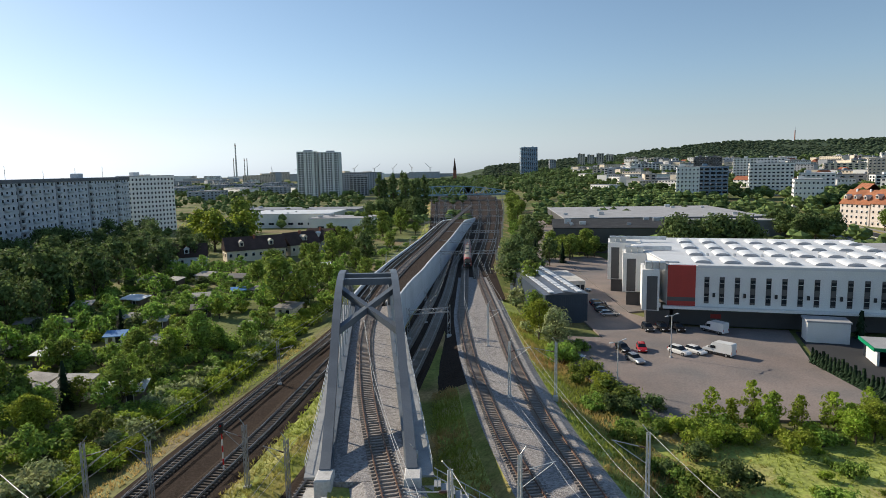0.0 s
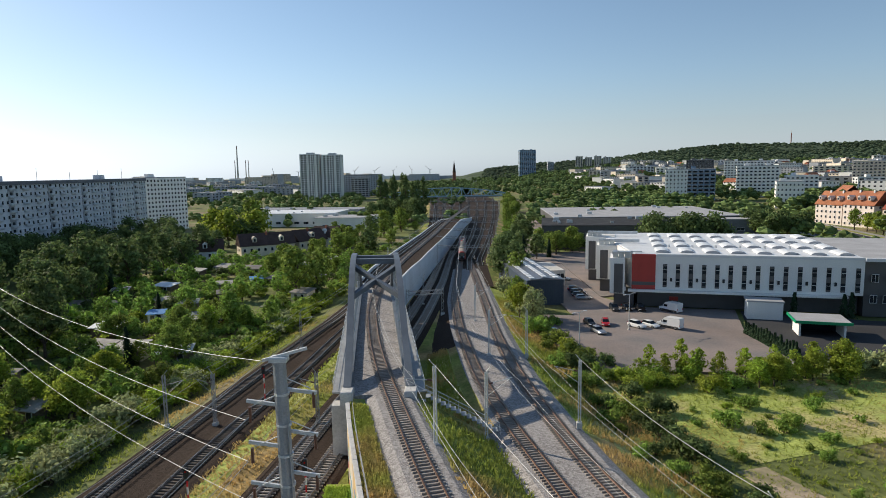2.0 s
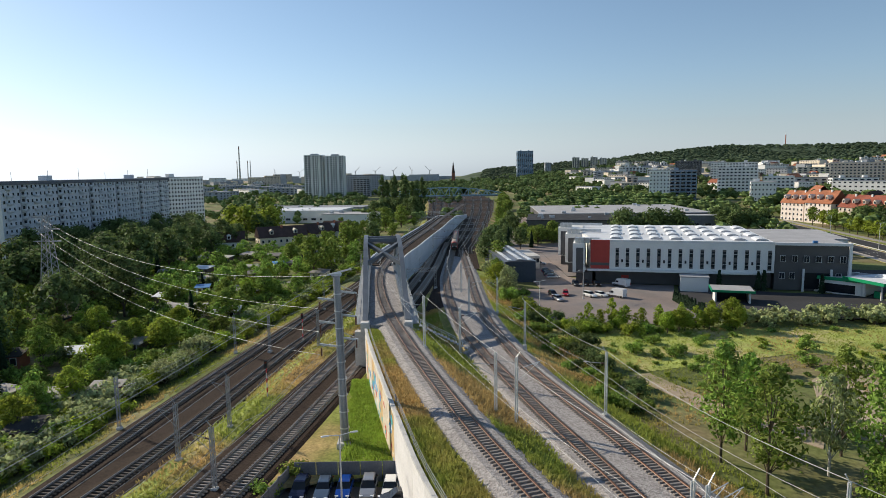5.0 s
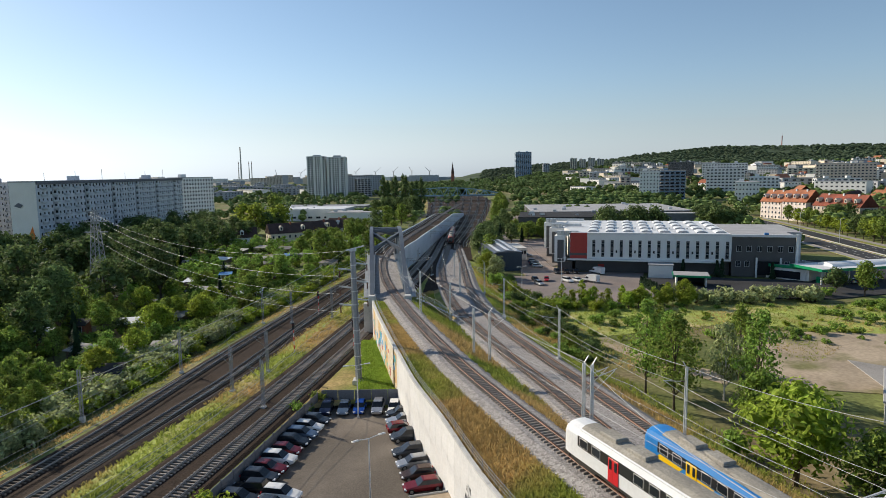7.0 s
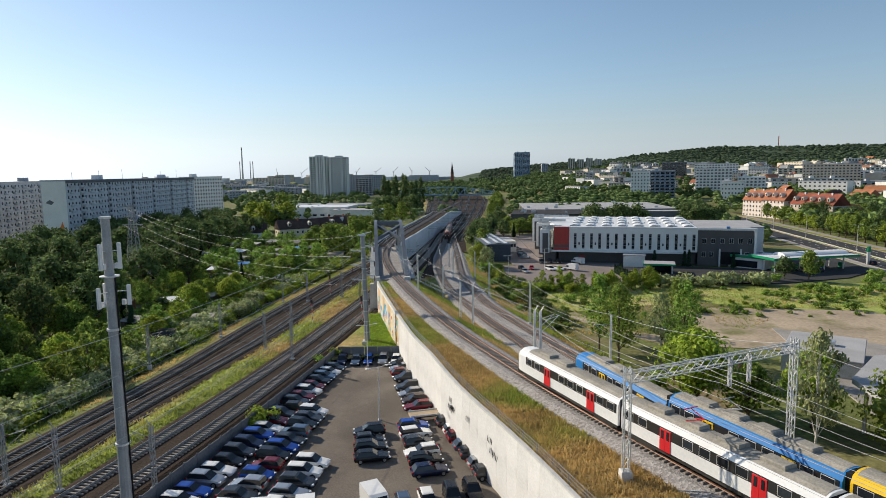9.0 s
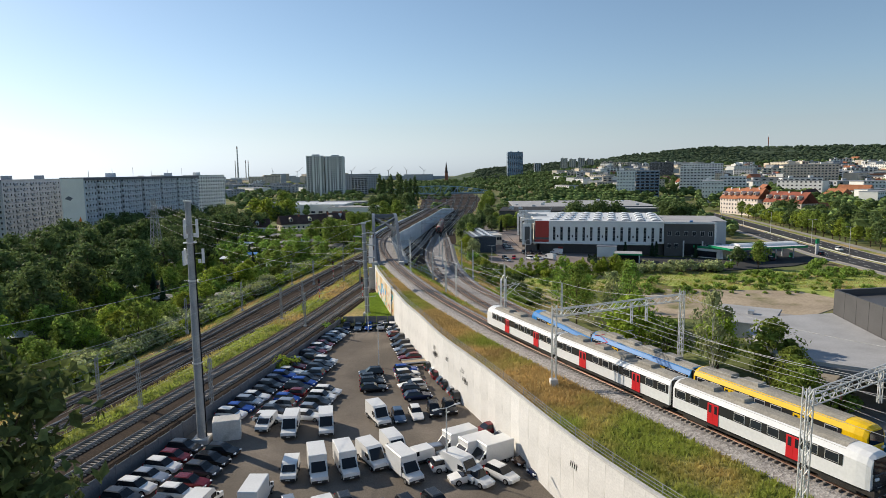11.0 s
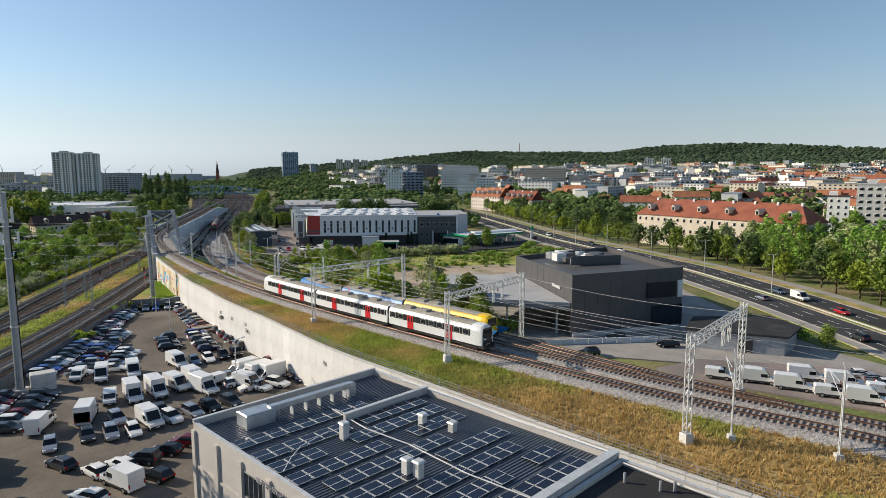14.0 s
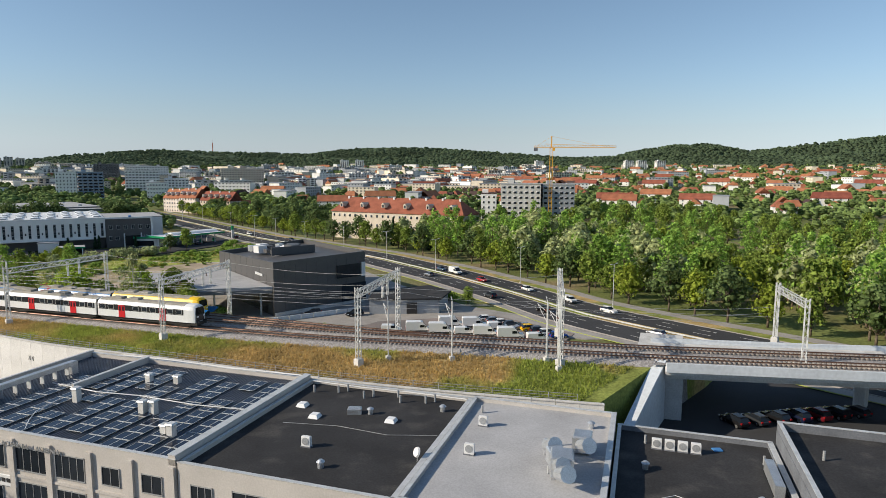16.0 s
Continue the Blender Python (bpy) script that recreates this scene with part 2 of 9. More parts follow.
M["birch"] = material("birch_bark", (0.55, 0.53, 0.49), 0.9, s1=2, s2=9, var=0.25, bump=0.4, col2=(0.06, 0.055, 0.05), s3=2.5, cut=(0.58, 0.66))
M["leaf"] = material("leaves", (0.23, 0.32, 0.065), 0.75, s1=0.35, s2=2.5, var=0.28, bump=0, rnd=0.28, hue=0.018, trans=0.4, leafy=0.45)
M["leaf_dark"] = material("dark_leaves", (0.125, 0.175, 0.062), 0.75, s1=0.3, s2=2.5, var=0.3, bump=0, rnd=0.22, hue=0.015, trans=0.35, leafy=0.45)
M["leaf_lime"] = material("fresh_leaves", (0.30, 0.38, 0.055), 0.75, s1=0.4, s2=2.5, var=0.25, bump=0, rnd=0.22, hue=0.015, trans=0.45, leafy=0.4)
M["leaf_pale"] = material("silvery_leaves", (0.36, 0.40, 0.19), 0.8, s1=0.4, s2=3, var=0.3, bump=0, rnd=0.15, hue=0.01, trans=0.35, leafy=0.4)
M["needle"] = material("conifer_needles", (0.022, 0.045, 0.02), 0.8, s1=0.5, s2=4, var=0.3, bump=0, rnd=0.2)
M["woods"] = material("wooded_slope", (0.056, 0.082, 0.046), 0.95, s1=0.008, s2=0.09, var=0.35, bump=0, col2=(0.070, 0.098, 0.052), s3=0.02, leafy=0.1)
M["far_leaf"] = material("distant_foliage", (0.12, 0.17, 0.055), 0.95, s1=0.03, s2=0.6, var=0.4, bump=0, leafy=0.4)
M["far_roof"] = material("distant_roofs", (0.20, 0.21, 0.23), 0.7, var=0.15, rnd=0.5, bump=0)
M["orange"] = material("orange_plastic", (0.75, 0.2, 0.03), 0.5, var=0.05, bump=0)
M["water_blue"] = material("blue_sheet", (0.06, 0.22, 0.5), 0.5, var=0.1, bump=0)
M["poly"] = material("polythene_tunnel", (0.40, 0.55, 0.50), 0.4, var=0.1, bump=0.05)
M["brick"] = material("brick_red_render", (0.30, 0.12, 0.08), 0.85, var=0.15, rnd=0.15)
M["truss_blue"] = material("pale_blue_truss_paint", (0.22, 0.36, 0.45), 0.6, var=0.1, bump=0)

# ---------------------------------------------------------------- geometry helpers
class Geo:
    """Vertices and faces with material slots, linked as one mesh."""
    def __init__(self):
        self.v, self.f, self.m = [], [], []
    def add(self, verts, faces, m=0):
        o = len(self.v)
        self.v.extend(tuple(p) for p in verts)
        self.f.extend(tuple(i + o for i in f) for f in faces)
        self.m.extend([m] * len(faces))
        return self
    def box(self, c, s, rz=0.0, m=0, top=1.0, ch=0.0):
        """Box on centre c, size s, turned rz degrees; top: how far the upper face shrinks; ch: chamfered upper rim."""
        co, si = math.cos(radians(rz)), math.sin(radians(rz))
        x, y, z = s[0] / 2, s[1] / 2, s[2] / 2
        rings = [(1.0, -z), (1.0, z - ch)] if ch else [(1.0, -z), (top, z)]
        vs = []
        for k, h in rings:
            vs += [(a * x * k, b * y * k, h) for a, b in ((-1, -1), (1, -1), (1, 1), (-1, 1))]
        if ch:
            vs += [(a * (x * top - ch), b * (y * top - ch), z) for a, b in ((-1, -1), (1, -1), (1, 1), (-1, 1))]
        n = len(vs) // 4
        fs = [(3, 2, 1, 0), tuple(4 * (n - 1) + i for i in range(4))]
        for r in range(n - 1):
            for i in range(4):
                j = (i + 1) % 4
                fs.append((4 * r + i, 4 * r + j, 4 * r + 4 + j, 4 * r + 4 + i))
        return self.add([(c[0] + p[0] * co - p[1] * si, c[1] + p[0] * si + p[1] * co, c[2] + p[2]) for p in vs], fs, m)
    def tube(self, a, b, r0, r1=None, n=8, m=0):
        r1 = r0 if r1 is None else r1
        a, b = Vector(a), Vector(b)
        d = (b - a).normalized()
        u = d.orthogonal().normalized()
        w = d.cross(u)
        vs = []
        for p, r in ((a, r0), (b, r1)):
            for i in range(n):
                t = 2 * math.pi * (i + 0.5) / n
                vs.append(p + u * (r * math.cos(t)) + w * (r * math.sin(t)))
        fs = [(i, (i + 1) % n, n + (i + 1) % n, n + i) for i in range(n)]
        fs += [tuple(range(n))[::-1], tuple(range(n, 2 * n))]
        return self.add(vs, fs, m)
    def bar(self, a, b, w, h, m=0):
        """A square bar from a to b, w wide and h high."""
        a, b = Vector(a), Vector(b)
        d = (b - a).normalized()
        s = d.cross(Vector((0, 0, 1)))
        s = Vector((1, 0, 0)) if s.length < 1e-3 else s.normalized()
        u = s.cross(d)
        vs = [p + s * (i * w / 2) + u * (j * h / 2) for p in (a, b) for i, j in ((-1, -1), (1, -1), (1, 1), (-1, 1))]
        return self.add(vs, [(3, 2, 1, 0), (4, 5, 6, 7)] + [(i, (i + 1) % 4, 4 + (i + 1) % 4, 4 + i) for i in range(4)], m)
    def loft(self, rings, m=0, caps=True, closed=True):
        n = len(rings[0])
        vs = [p for r in rings for p in r]
        fs = []
        for r in range(len(rings) - 1):
            for i in range(n if closed else n - 1):
                j = (i + 1) % n
                fs.append((r * n + i, r * n + j, r * n + n + j, r * n + n + i))
        if caps and closed:
            fs += [tuple(range(n))[::-1], tuple((len(rings) - 1) * n + i for i in range(n))]
        return self.add(vs, fs, m)
    def prism(self, poly, z0, z1, m=0):
        n = len(poly)
        vs = [(x, y, z0) for x, y in poly] + [(x, y, z1) for x, y in poly]
        return self.add(vs, [tuple(range(n))[::-1], tuple(range(n, 2 * n))] + [(i, (i + 1) % n, n + (i + 1) % n, n + i) for i in range(n)], m)
    def mesh(self, name, mats, smooth=False):
        me = bpy.data.meshes.new(name)
        me.from_pydata(self.v, [], self.f)
        for mt in mats:
            me.materials.append(M[mt])
        if len(mats) > 1:
            me.polygons.foreach_set("material_index", self.m)
        bm = bmesh.new()
        bm.from_mesh(me)
        bmesh.ops.recalc_face_normals(bm, faces=bm.faces)
        bm.to_mesh(me)
        bm.free()
        if smooth:
            me.polygons.foreach_set("use_smooth", [True] * len(me.polygons))
        me.update()
        return me

def raw(name, g, mats, smooth=False):
    """As mesh(), for big open sheets and foliage whose faces need no sorting."""
    me = bpy.data.meshes.new(name)
    me.from_pydata(g.v, [], g.f)
    for mt in mats:
        me.materials.append(M[mt])
    if len(mats) > 1:
        me.polygons.foreach_set("material_index", g.m)
    if smooth:
        me.polygons.foreach_set("use_smooth", [True] * len(me.polygons))
    me.update()
    return me

def part(name, g, mats, parent, label="", at=None, smooth=False):
    me = g if isinstance(g, bpy.types.Mesh) else g.mesh(name, mats if isinstance(mats, (list, tuple)) else [mats], smooth)
    ob = new(name, me)
    ob.parent = parent
    if at is not None:
        ob.matrix_basis = at
    return tagged(ob, label)

def thing(name, label, category, m=None, group="", kind=""):
    ob = new(name)
    ob.empty_display_size = 0.3
    if m is not None:
        ob.matrix_basis = m
    return tagged(ob, label, category, group, kind)

def solid(name, g, mats, label, category, m=None, group="", kind="", open_sheet=False):
    mats = mats if isinstance(mats, (list, tuple)) else [mats]
    ob = new(name, raw(name, g, mats) if open_sheet else g.mesh(name, mats))
    if m is not None:
        ob.matrix_basis = m
    return tagged(ob, label, category, group, kind)

def line(*pairs):
    """A smooth course x(y) through (y, x) pairs."""
    p = sorted(pairs)
    ys = np.arange(p[0][0], p[-1][0] + 1, 1.0)
    xs = np.interp(ys, [q[0] for q in p], [q[1] for q in p])
    k = 13
    pad = np.concatenate([xs[0] + (np.arange(-k, 0)) * (xs[1] - xs[0]), xs, xs[-1] + np.arange(1, k + 1) * (xs[-1] - xs[-2])])
    for _ in range(2):
        pad = np.convolve(np.pad(pad, k // 2, mode="reflect", reflect_type="odd"), np.ones(k) / k, mode="valid")
    xs = pad[k:-k]
    return lambda y: float(np.interp(y, ys, xs))

# ---------------------------------------------------------------- courses of tracks, walls and fences: x at y
V = line((470, 24), (350, 9), (300, 3.5), (250, -1.5), (182, -9.5), (150, -12.6), (121, -13.6), (99, -12.6), (84, -10.7), (73, -9.2), (58, -6.4), (45, -3.4), (34, -1.0), (18, 3.1), (2, 7.4), (-12, 12.2), (-29.5, 18.4), (-48, 26.1), (-82, 41.7), (-107, 54.1), (-123, 64.6), (-144, 76), (-157, 84.5), (-175, 97), (-260, 160))
R1 = line((220, 9), (143, 4.9), (110, 5.2), (77, 6.9), (62, 8.6), (57, 9.3), (37, 12.7), (19, 16.0), (6, 18.8), (-11, 21.9), (-24, 24.4), (-39, 29.0), (-47, 31.4), (-55, 34.8), (-82, 47.2), (-107, 59.6), (-123, 69.9), (-144, 81.6), (-175, 102.8), (-260, 166))
R2 = line((220, 12.5), (143, 12.8), (103, 12.6), (77, 13.4), (62, 14.7), (43, 16.6), (33, 18.4), (18, 21.7), (0, 25), (-20, 28.7), (-34, 32.6), (-44, 35.4), (-55, 39.6), (-82, 51.0), (-100, 58.2), (-116, 65.6))
LA1 = line((-180, -76), (-130, -66), (-16, -45.1), (0, -42), (39, -37.6), (64, -34), (96, -29), (127, -23.7), (170, -18.5), (260, -9), (420, 2))
LA2 = line((-180, -70), (-130, -60), (-18, -40.3), (-5, -37.8), (21, -32.6), (63, -27.6), (83, -24.0), (127, -18.8), (170, -14.2), (260, -4.8), (420, 6))
LB1 = line((-180, -66), (-49, -37.0), (-18, -29.7), (0, -25.7), (19, -22.3), (58, -16.2), (104, -9.2), (130, -6.0), (172, -1.8), (253, 3.6))
LB2 = line((-180, -61), (-49, -32.0), (-18, -24.8), (0, -21.3), (22, -17.3), (50, -12.7), (107, -4.9), (130, -2.2), (172, 1.8), (253, 7.0))
WALL = line((52, -10.6), (46.6, -9.8), (15.8, -3.4), (5.6, -0.9), (-3.3, 0.6), (-12, 3.9), (-28.4, 7.6), (-42.6, 12.9), (-57, 17.2), (-72.5, 21.8), (-82, 26), (-96.5, 32.7), (-118, 42.3), (-133, 50), (-152, 61.5))
FENCE = line((12, -14.8), (-8, -18.6), (-21, -21.3), (-38.7, -25.4), (-53.5, -28.4), (-65.5, -31.2), (-110, -42))
def z_v(y):
    return float(np.interp(y, [-150, 0, 60], [9.0, 8.9, 8.9]))
def z_r(y):
    return float(np.interp(y, [-60, -45, -19, 18, 53, 120, 200], [9.0, 8.5, 7.0, 5.2, 4.0, 2.0, 1.45]))
def z_l(y):
    return 1.45
def z_wall(y):
    return float(np.interp(y, [-152, -85, 0, 60], [7.4, 8.2, 8.4, 8.6]))

# ---------------------------------------------------------------- ground
g = Geo()
edge = [-4700, -2600, -1400, -700, -420] + list(range(-300, 421, 24)) + [520, 700, 1100, 1800, 3000, 4700]
rows = []
for yy in edge:
    for xx in edge:
        g.v.append((xx, yy, 0.0))
n = len(edge)
for j in range(n - 1):
    for i in range(n - 1):
        g.f.append((j * n + i, j * n + i + 1, j * n + n + i + 1, j * n + n + i))
        g.m.append(0)
solid("ground", g, "ground", "green and brown open ground reaching the horizon", "ground", kind="structure", open_sheet=True)

def sheet(name, stations, cols, mats, label, category, kind="structure"):
    """A swept sheet: cols(y) gives (x, z) points, mats one slot for each strip."""
    g = Geo()
    rows = [cols(y) for y in stations]
    n = len(rows[0])
    for y, r in zip(stations, rows):
        g.v += [(x, y, z) for x, z in r]
    slots = sorted(set(mats), key=mats.index)
    for j in range(len(rows) - 1):
        for i in range(n - 1):
            g.f.append((j * n + i, j * n + i + 1, j * n + n + i + 1, j * n + n + i))
            g.m.append(slots.index(mats[i]))
    return solid(name, g, slots, label, category, kind=kind, open_sheet=True)

def wob(x, y, k=0.35, s=0.25):
    return k * noise.noise((x * s, y * s, 3.1))

def bed_cols(y):
    right = FENCE(y) - 0.25 if y < 10.5 else (min(WALL(y) - 0.3, 3) if y < 51 else float(np.interp(y, [51, 60, 100, 170], [-1, 2.5, 3.5, 4])))
    a1, a2, b1, b2 = LA1(y), LA2(y), LB1(y), LB2(y)
    right = max(right, b2 + 2.5)
    return [(a1 - 7.5, 0.0), (a1 - 4.2, 0.95 + wob(a1, y)), (a1 - 2.3, 1.2), (a1 + 2.0, 1.25), (a1 + 2.4, 1.1 + wob(a1, y, 0.15)), (a2 - 2.0, 1.1 + wob(a2, y, 0.15)), (a2 - 1.6, 1.25), (a2 + 2.0, 1.25), (a2 + 3.0, 1.05 + wob(a2, y)),
            ((a2 + b1) / 2, 1.35 + wob(b1, y)), (b1 - 2.6, 1.05), (b1 - 2.0, 1.25), (b2 + 2.0, 1.25), (b2 + 2.6, 1.0), (right, 0.6 if y < 10.5 else 0.8)]
# first two strips: darker ground colour instead of meadow, painting in the woods' shade
sheet("railway_bed", list(range(-180, 168, 3)), bed_cols,
      ["ground", "ground", "ballast_old", "ballast_old", "ballast_old", "ballast_old", "ballast_old", "ballast_old", "meadow", "bank", "ballast_old", "ballast_old", "ballast_old", "bank"],
      "low trackbed of dark rusty ballast with grassy strips", "trackbed")

def yard_edge(y):
    return (float(np.interp(y, [150, 172, 253, 381, 637, 853], [-22, -19, -10, -6, -8, -18])), float(np.interp(y, [150, 222, 314, 468, 738, 860], [17, 19, 31, 48, 73, 82])))
sheet("yard_bed", list(range(164, 900, 12)), lambda y: [(yard_edge(y)[0] - 4, 0.0), (yard_edge(y)[0], 1.2), (yard_edge(y)[1], 1.22), (yard_edge(y)[1] + 4, 0.0)],
      ["bank", "ballast_old", "bank"], "wide dark ballast field of the rail yard", "trackbed")

def bank_cols(y):
    v, r1, r2, w = V(y), R1(y), max(R2(y), R1(y)), WALL(y)
    zv, zr = z_v(y) - 0.2, z_r(y) - 0.2
    mid0, mid1 = v + 3.3, r1 - 3.3
    if mid1 - mid0 < 0.6:
        mid0 = mid1 = (v + r1) / 2
        mid0, mid1 = mid0 - 0.25, mid1 + 0.25
    k = 1.75
    return [(w + 0.22, z_wall(y) - 0.25), ((w + v - 3.4) / 2, (z_wall(y) - 0.25 + zv - 0.55) / 2 + wob(v, y, 0.25)), (v - 3.4, zv - 0.55), (v - 2.1, zv), (v + 2.1, zv), (mid0, min(zv - 0.5, zv)), (mid1, zr - 0.5), (r1 - 2.1, zr), (r2 + 2.1, zr), (r2 + 3.6, zr - 0.7),
            (r2 + 3.6 + zr * k * 0.5, zr * 0.45 + wob(r2, y, 0.5)), (r2 + 3.6 + zr * k, -0.05)]
sheet("railway_embankment", [52.5, 50] + list(range(48, -148, -3)) + [-149, -149.5], lambda y: bank_cols(y) if y > -149.2 else [(x, 0.0) for x, z in bank_cols(y)],
      ["bank", "bank", "ballast", "ballast", "ballast", "bank", "ballast", "ballast", "ballast", "bank", "meadow"],
      "high embankment with grey ballast and dry grass slopes", "embankment")
approach = lambda y: [(R1(y) - 3.6 - z_r(y) * 1.5, 0.6), (R1(y) - 3.6, z_r(y) - 0.8 + wob(1, y, 0.2)), (R1(y) - 2.1, z_r(y) - 0.2), (R2(y) + 2.1, z_r(y) - 0.2), (R2(y) + 3.4, z_r(y) - 0.8), (R2(y) + 4.2 + z_r(y) * 1.6, -0.05)]
sheet("approach_embankment", [52.5] + list(range(55, 96, 4)), approach, ["meadow", "bank", "ballast", "ballast", "meadow"], "grassy embankment with fresh grey ballast", "embankment")
sheet("approach_embankment", list(range(95, 200, 4)), approach, ["ballast_old", "ballast_old", "ballast", "ballast", "meadow"], "low trackbed shoulder with fresh and dark ballast", "embankment")

# tall grass on the slopes
def tufts(name, count, place, label, hgt=(0.5, 1.0), mt="blade"):
    rnd = random.Random(7)
    g = Geo()
    while count > 0:
        p = place(rnd)
        count -= 1
        if p is None:
            continue
        x, y, z = p
        for _ in range(3):
            a, h, w = rnd.uniform(0, 6.28), rnd.uniform(*hgt), rnd.uniform(0.03, 0.10)
            dx, dy = math.cos(a), math.sin(a)
            lx, ly = rnd.uniform(-0.35, 0.35), rnd.uniform(-0.35, 0.35)
            g.add([(x - dx * w, y - dy * w, z - 0.1), (x + dx * w, y + dy * w, z - 0.1), (x + lx + dx * w * 0.4, y + ly + dy * w * 0.4, z + h), (x + lx - dx * w * 0.4, y + ly - dy * w * 0.4, z + h * 0.9)], [(0, 1, 2, 3)])
    return solid(name, g, mt, label, "grass", kind="stuff", open_sheet=True)
def on_bank(r):
    y = r.uniform(-147, 50)
    c = bank_cols(y)
    x = r.uniform(c[0][0] + 0.2, c[2][0] - 0.1)
    return (x, y, float(np.interp(x, [q[0] for q in c[:4]], [q[1] for q in c[:4]])))
def on_right(r):
    y = r.uniform(-140, 60)
    c = bank_cols(y) if y < 50 else None
    if not c:
        return None
    x = r.uniform(c[9][0] + 0.2, c[11][0] + 3)
    return (x, y, max(0, float(np.interp(x, [q[0] for q in c[9:]], [q[1] for q in c[9:]]))))
def on_approach(r):
    y = r.uniform(53, 150)
    c = approach(y)
    k = r.random()
    if k < 0.4:
        x = r.uniform(c[0][0], c[1][0] - 0.2)
        return (x, y, float(np.interp(x, [c[0][0], c[1][0]], [c[0][1], c[1][1]]))) if y < 95 else None
    x = r.uniform(c[4][0] + 0.2, c[5][0] + 4)
    return (x, y, max(0, float(np.interp(x, [c[4][0], c[5][0]], [c[4][1], c[5][1]]))))
def on_strip(r):
    y = r.uniform(-90, 130)
    x = r.uniform(LA2(y) + 2.6, LB1(y) - 2.6) if r.random() < 0.6 else r.uniform(LA1(y) - 8, LA1(y) - 3)
    c = bed_cols(y)
    return (x, y, float(np.interp(x, [q[0] for q in c], [q[1] for q in c])))
tufts("embankment_grass", 30000, on_bank, "tall green and straw-coloured grass on the slope", (0.2, 0.55))
tufts("slope_grass", 9000, on_right, "tall grass and weeds beside the ballast", (0.25, 0.7))
def on_middle(r):
    y = r.uniform(-60, 50)
    c = bank_cols(y)
    x = r.uniform(c[5][0] - 0.6, c[6][0] + 0.4)
    return (x, y, float(np.interp(x, [q[0] for q in c[4:8]], [q[1] for q in c[4:8]]))) if c[6][0] - c[5][0] > 1.2 else None
def on_patch(r):
    y = r.uniform(13, 43)
    return (r.uniform(-9 - 3 * (y - 12.5) / 31.5, -2.0 - 7.0 * (y - 12.5) / 31.5), y, 1.45)
tufts("middle_grass", 7000, on_middle, "dry and green weeds between the diverging tracks", (0.25, 0.6))
tufts("patch_grass", 5000, on_patch, "tall fresh green grass on the patch by the wall", (0.3, 0.6), "blade_green")
tufts("approach_grass", 9000, on_approach, "long yellow-green grass on the approach slope", (0.25, 0.7))
tufts("trackside_grass", 11000, on_strip, "long green grass between the old tracks", (0.2, 0.5))

# ---------------------------------------------------------------- tracks
rail_prof = [(-0.07, 0), (-0.035, 0.06), (-0.04, 0.17), (0.04, 0.17), (0.035, 0.06), (0.07, 0)]
def sleeper_mesh(mt):
    g = Geo()
    g.box((0, 0, 0), (2.5, 0.27, 0.16), ch=0.04)
    g.box((0.75, 0, 0.1), (0.34, 0.2, 0.05))
    g.box((-0.75, 0, 0.1), (0.34, 0.2, 0.05))
    return g.mesh("sleeper", [mt])
SLEEPER = {k: sleeper_mesh(k) for k in ("sleeper", "sleeper_old")}
def track(name, course, zf, y0, y1, rail, slp, label, near=None, step=0.65):
    """One track: two rails, sleepers of their own in the near stretch and one joined part beyond."""
    t = thing(name, label, "railway track", kind="structure")
    ys = np.arange(y0, y1 + 1.5, 2.0)
    P = np.array([(course(y), y, zf(y)) for y in ys])
    D = np.gradient(P, axis=0)
    D /= np.linalg.norm(D, axis=1)[:, None]
    S = np.stack([D[:, 1], -D[:, 0], np.zeros(len(D))], 1)
    for side in (-1, 1):
        g = Geo()
        g.loft([[tuple(p + s * (side * 0.7525 + o) + np.array([0, 0, z])) for o, z in rail_prof] for p, s in zip(P, S)])
        part("rail", g, rail, t)
    L = np.concatenate([[0], np.cumsum(np.linalg.norm(np.diff(P, axis=0), axis=1))])
    rest = Geo()
    base = SLEEPER[slp]
    bv = [tuple(v.co) for v in base.vertices]
    bf = [tuple(p.vertices) for p in base.polygons]
    for d in np.arange(0.3, L[-1], step):
        p = [float(np.interp(d, L, P[:, k])) for k in range(3)]
        s = [float(np.interp(d, L, S[:, k])) for k in range(3)]
        a = math.atan2(s[1], s[0])
        if near and near[0] < p[1] < near[1]:
            part("sleeper", base, slp, t, at=pose(p[0], p[1], p[2] - 0.11, 0, 0, math.degrees(a)))
        else:
            c, q = math.cos(a), math.sin(a)
            rest.add([(p[0] + x * c - y * q, p[1] + x * q + y * c, p[2] - 0.11 + z) for x, y, z in bv], bf)
    if rest.f:
        tagged(part("sleepers", raw("sleepers", rest, [slp]), slp, t), kind="stuff")
    return t
track("viaduct_track", V, z_v, -258, 468, "rail_new", "sleeper", "curved single track with rusty rails on pale concrete sleepers", (-110, 12))
track("middle_track", R1, z_r, -258, 218, "rail_new", "sleeper", "curved track with rusty rails on pale concrete sleepers", (-85, 30))
track("outer_track", R2, z_r, -116, 218, "rail_new", "sleeper", "curved outer track with rusty rails on concrete sleepers", (-85, 30))
track("old_track", LA1, z_l, -178, 418, "rail_old", "sleeper_old", "old main-line track with worn rails in dark ballast", (-30, 35))
track("old_track", LA2, z_l, -178, 418, "rail_old", "sleeper_old", "old main-line track with worn rails in dark ballast", (-30, 35))
track("old_track", LB1, z_l, -178, 250, "rail_old", "sleeper", "old track with worn rails passing below the bridge", (-35, 30))
track("old_track", LB2, z_l, -178, 250, "rail_old", "sleeper", "old track with worn rails passing below the bridge", (-35, 30))
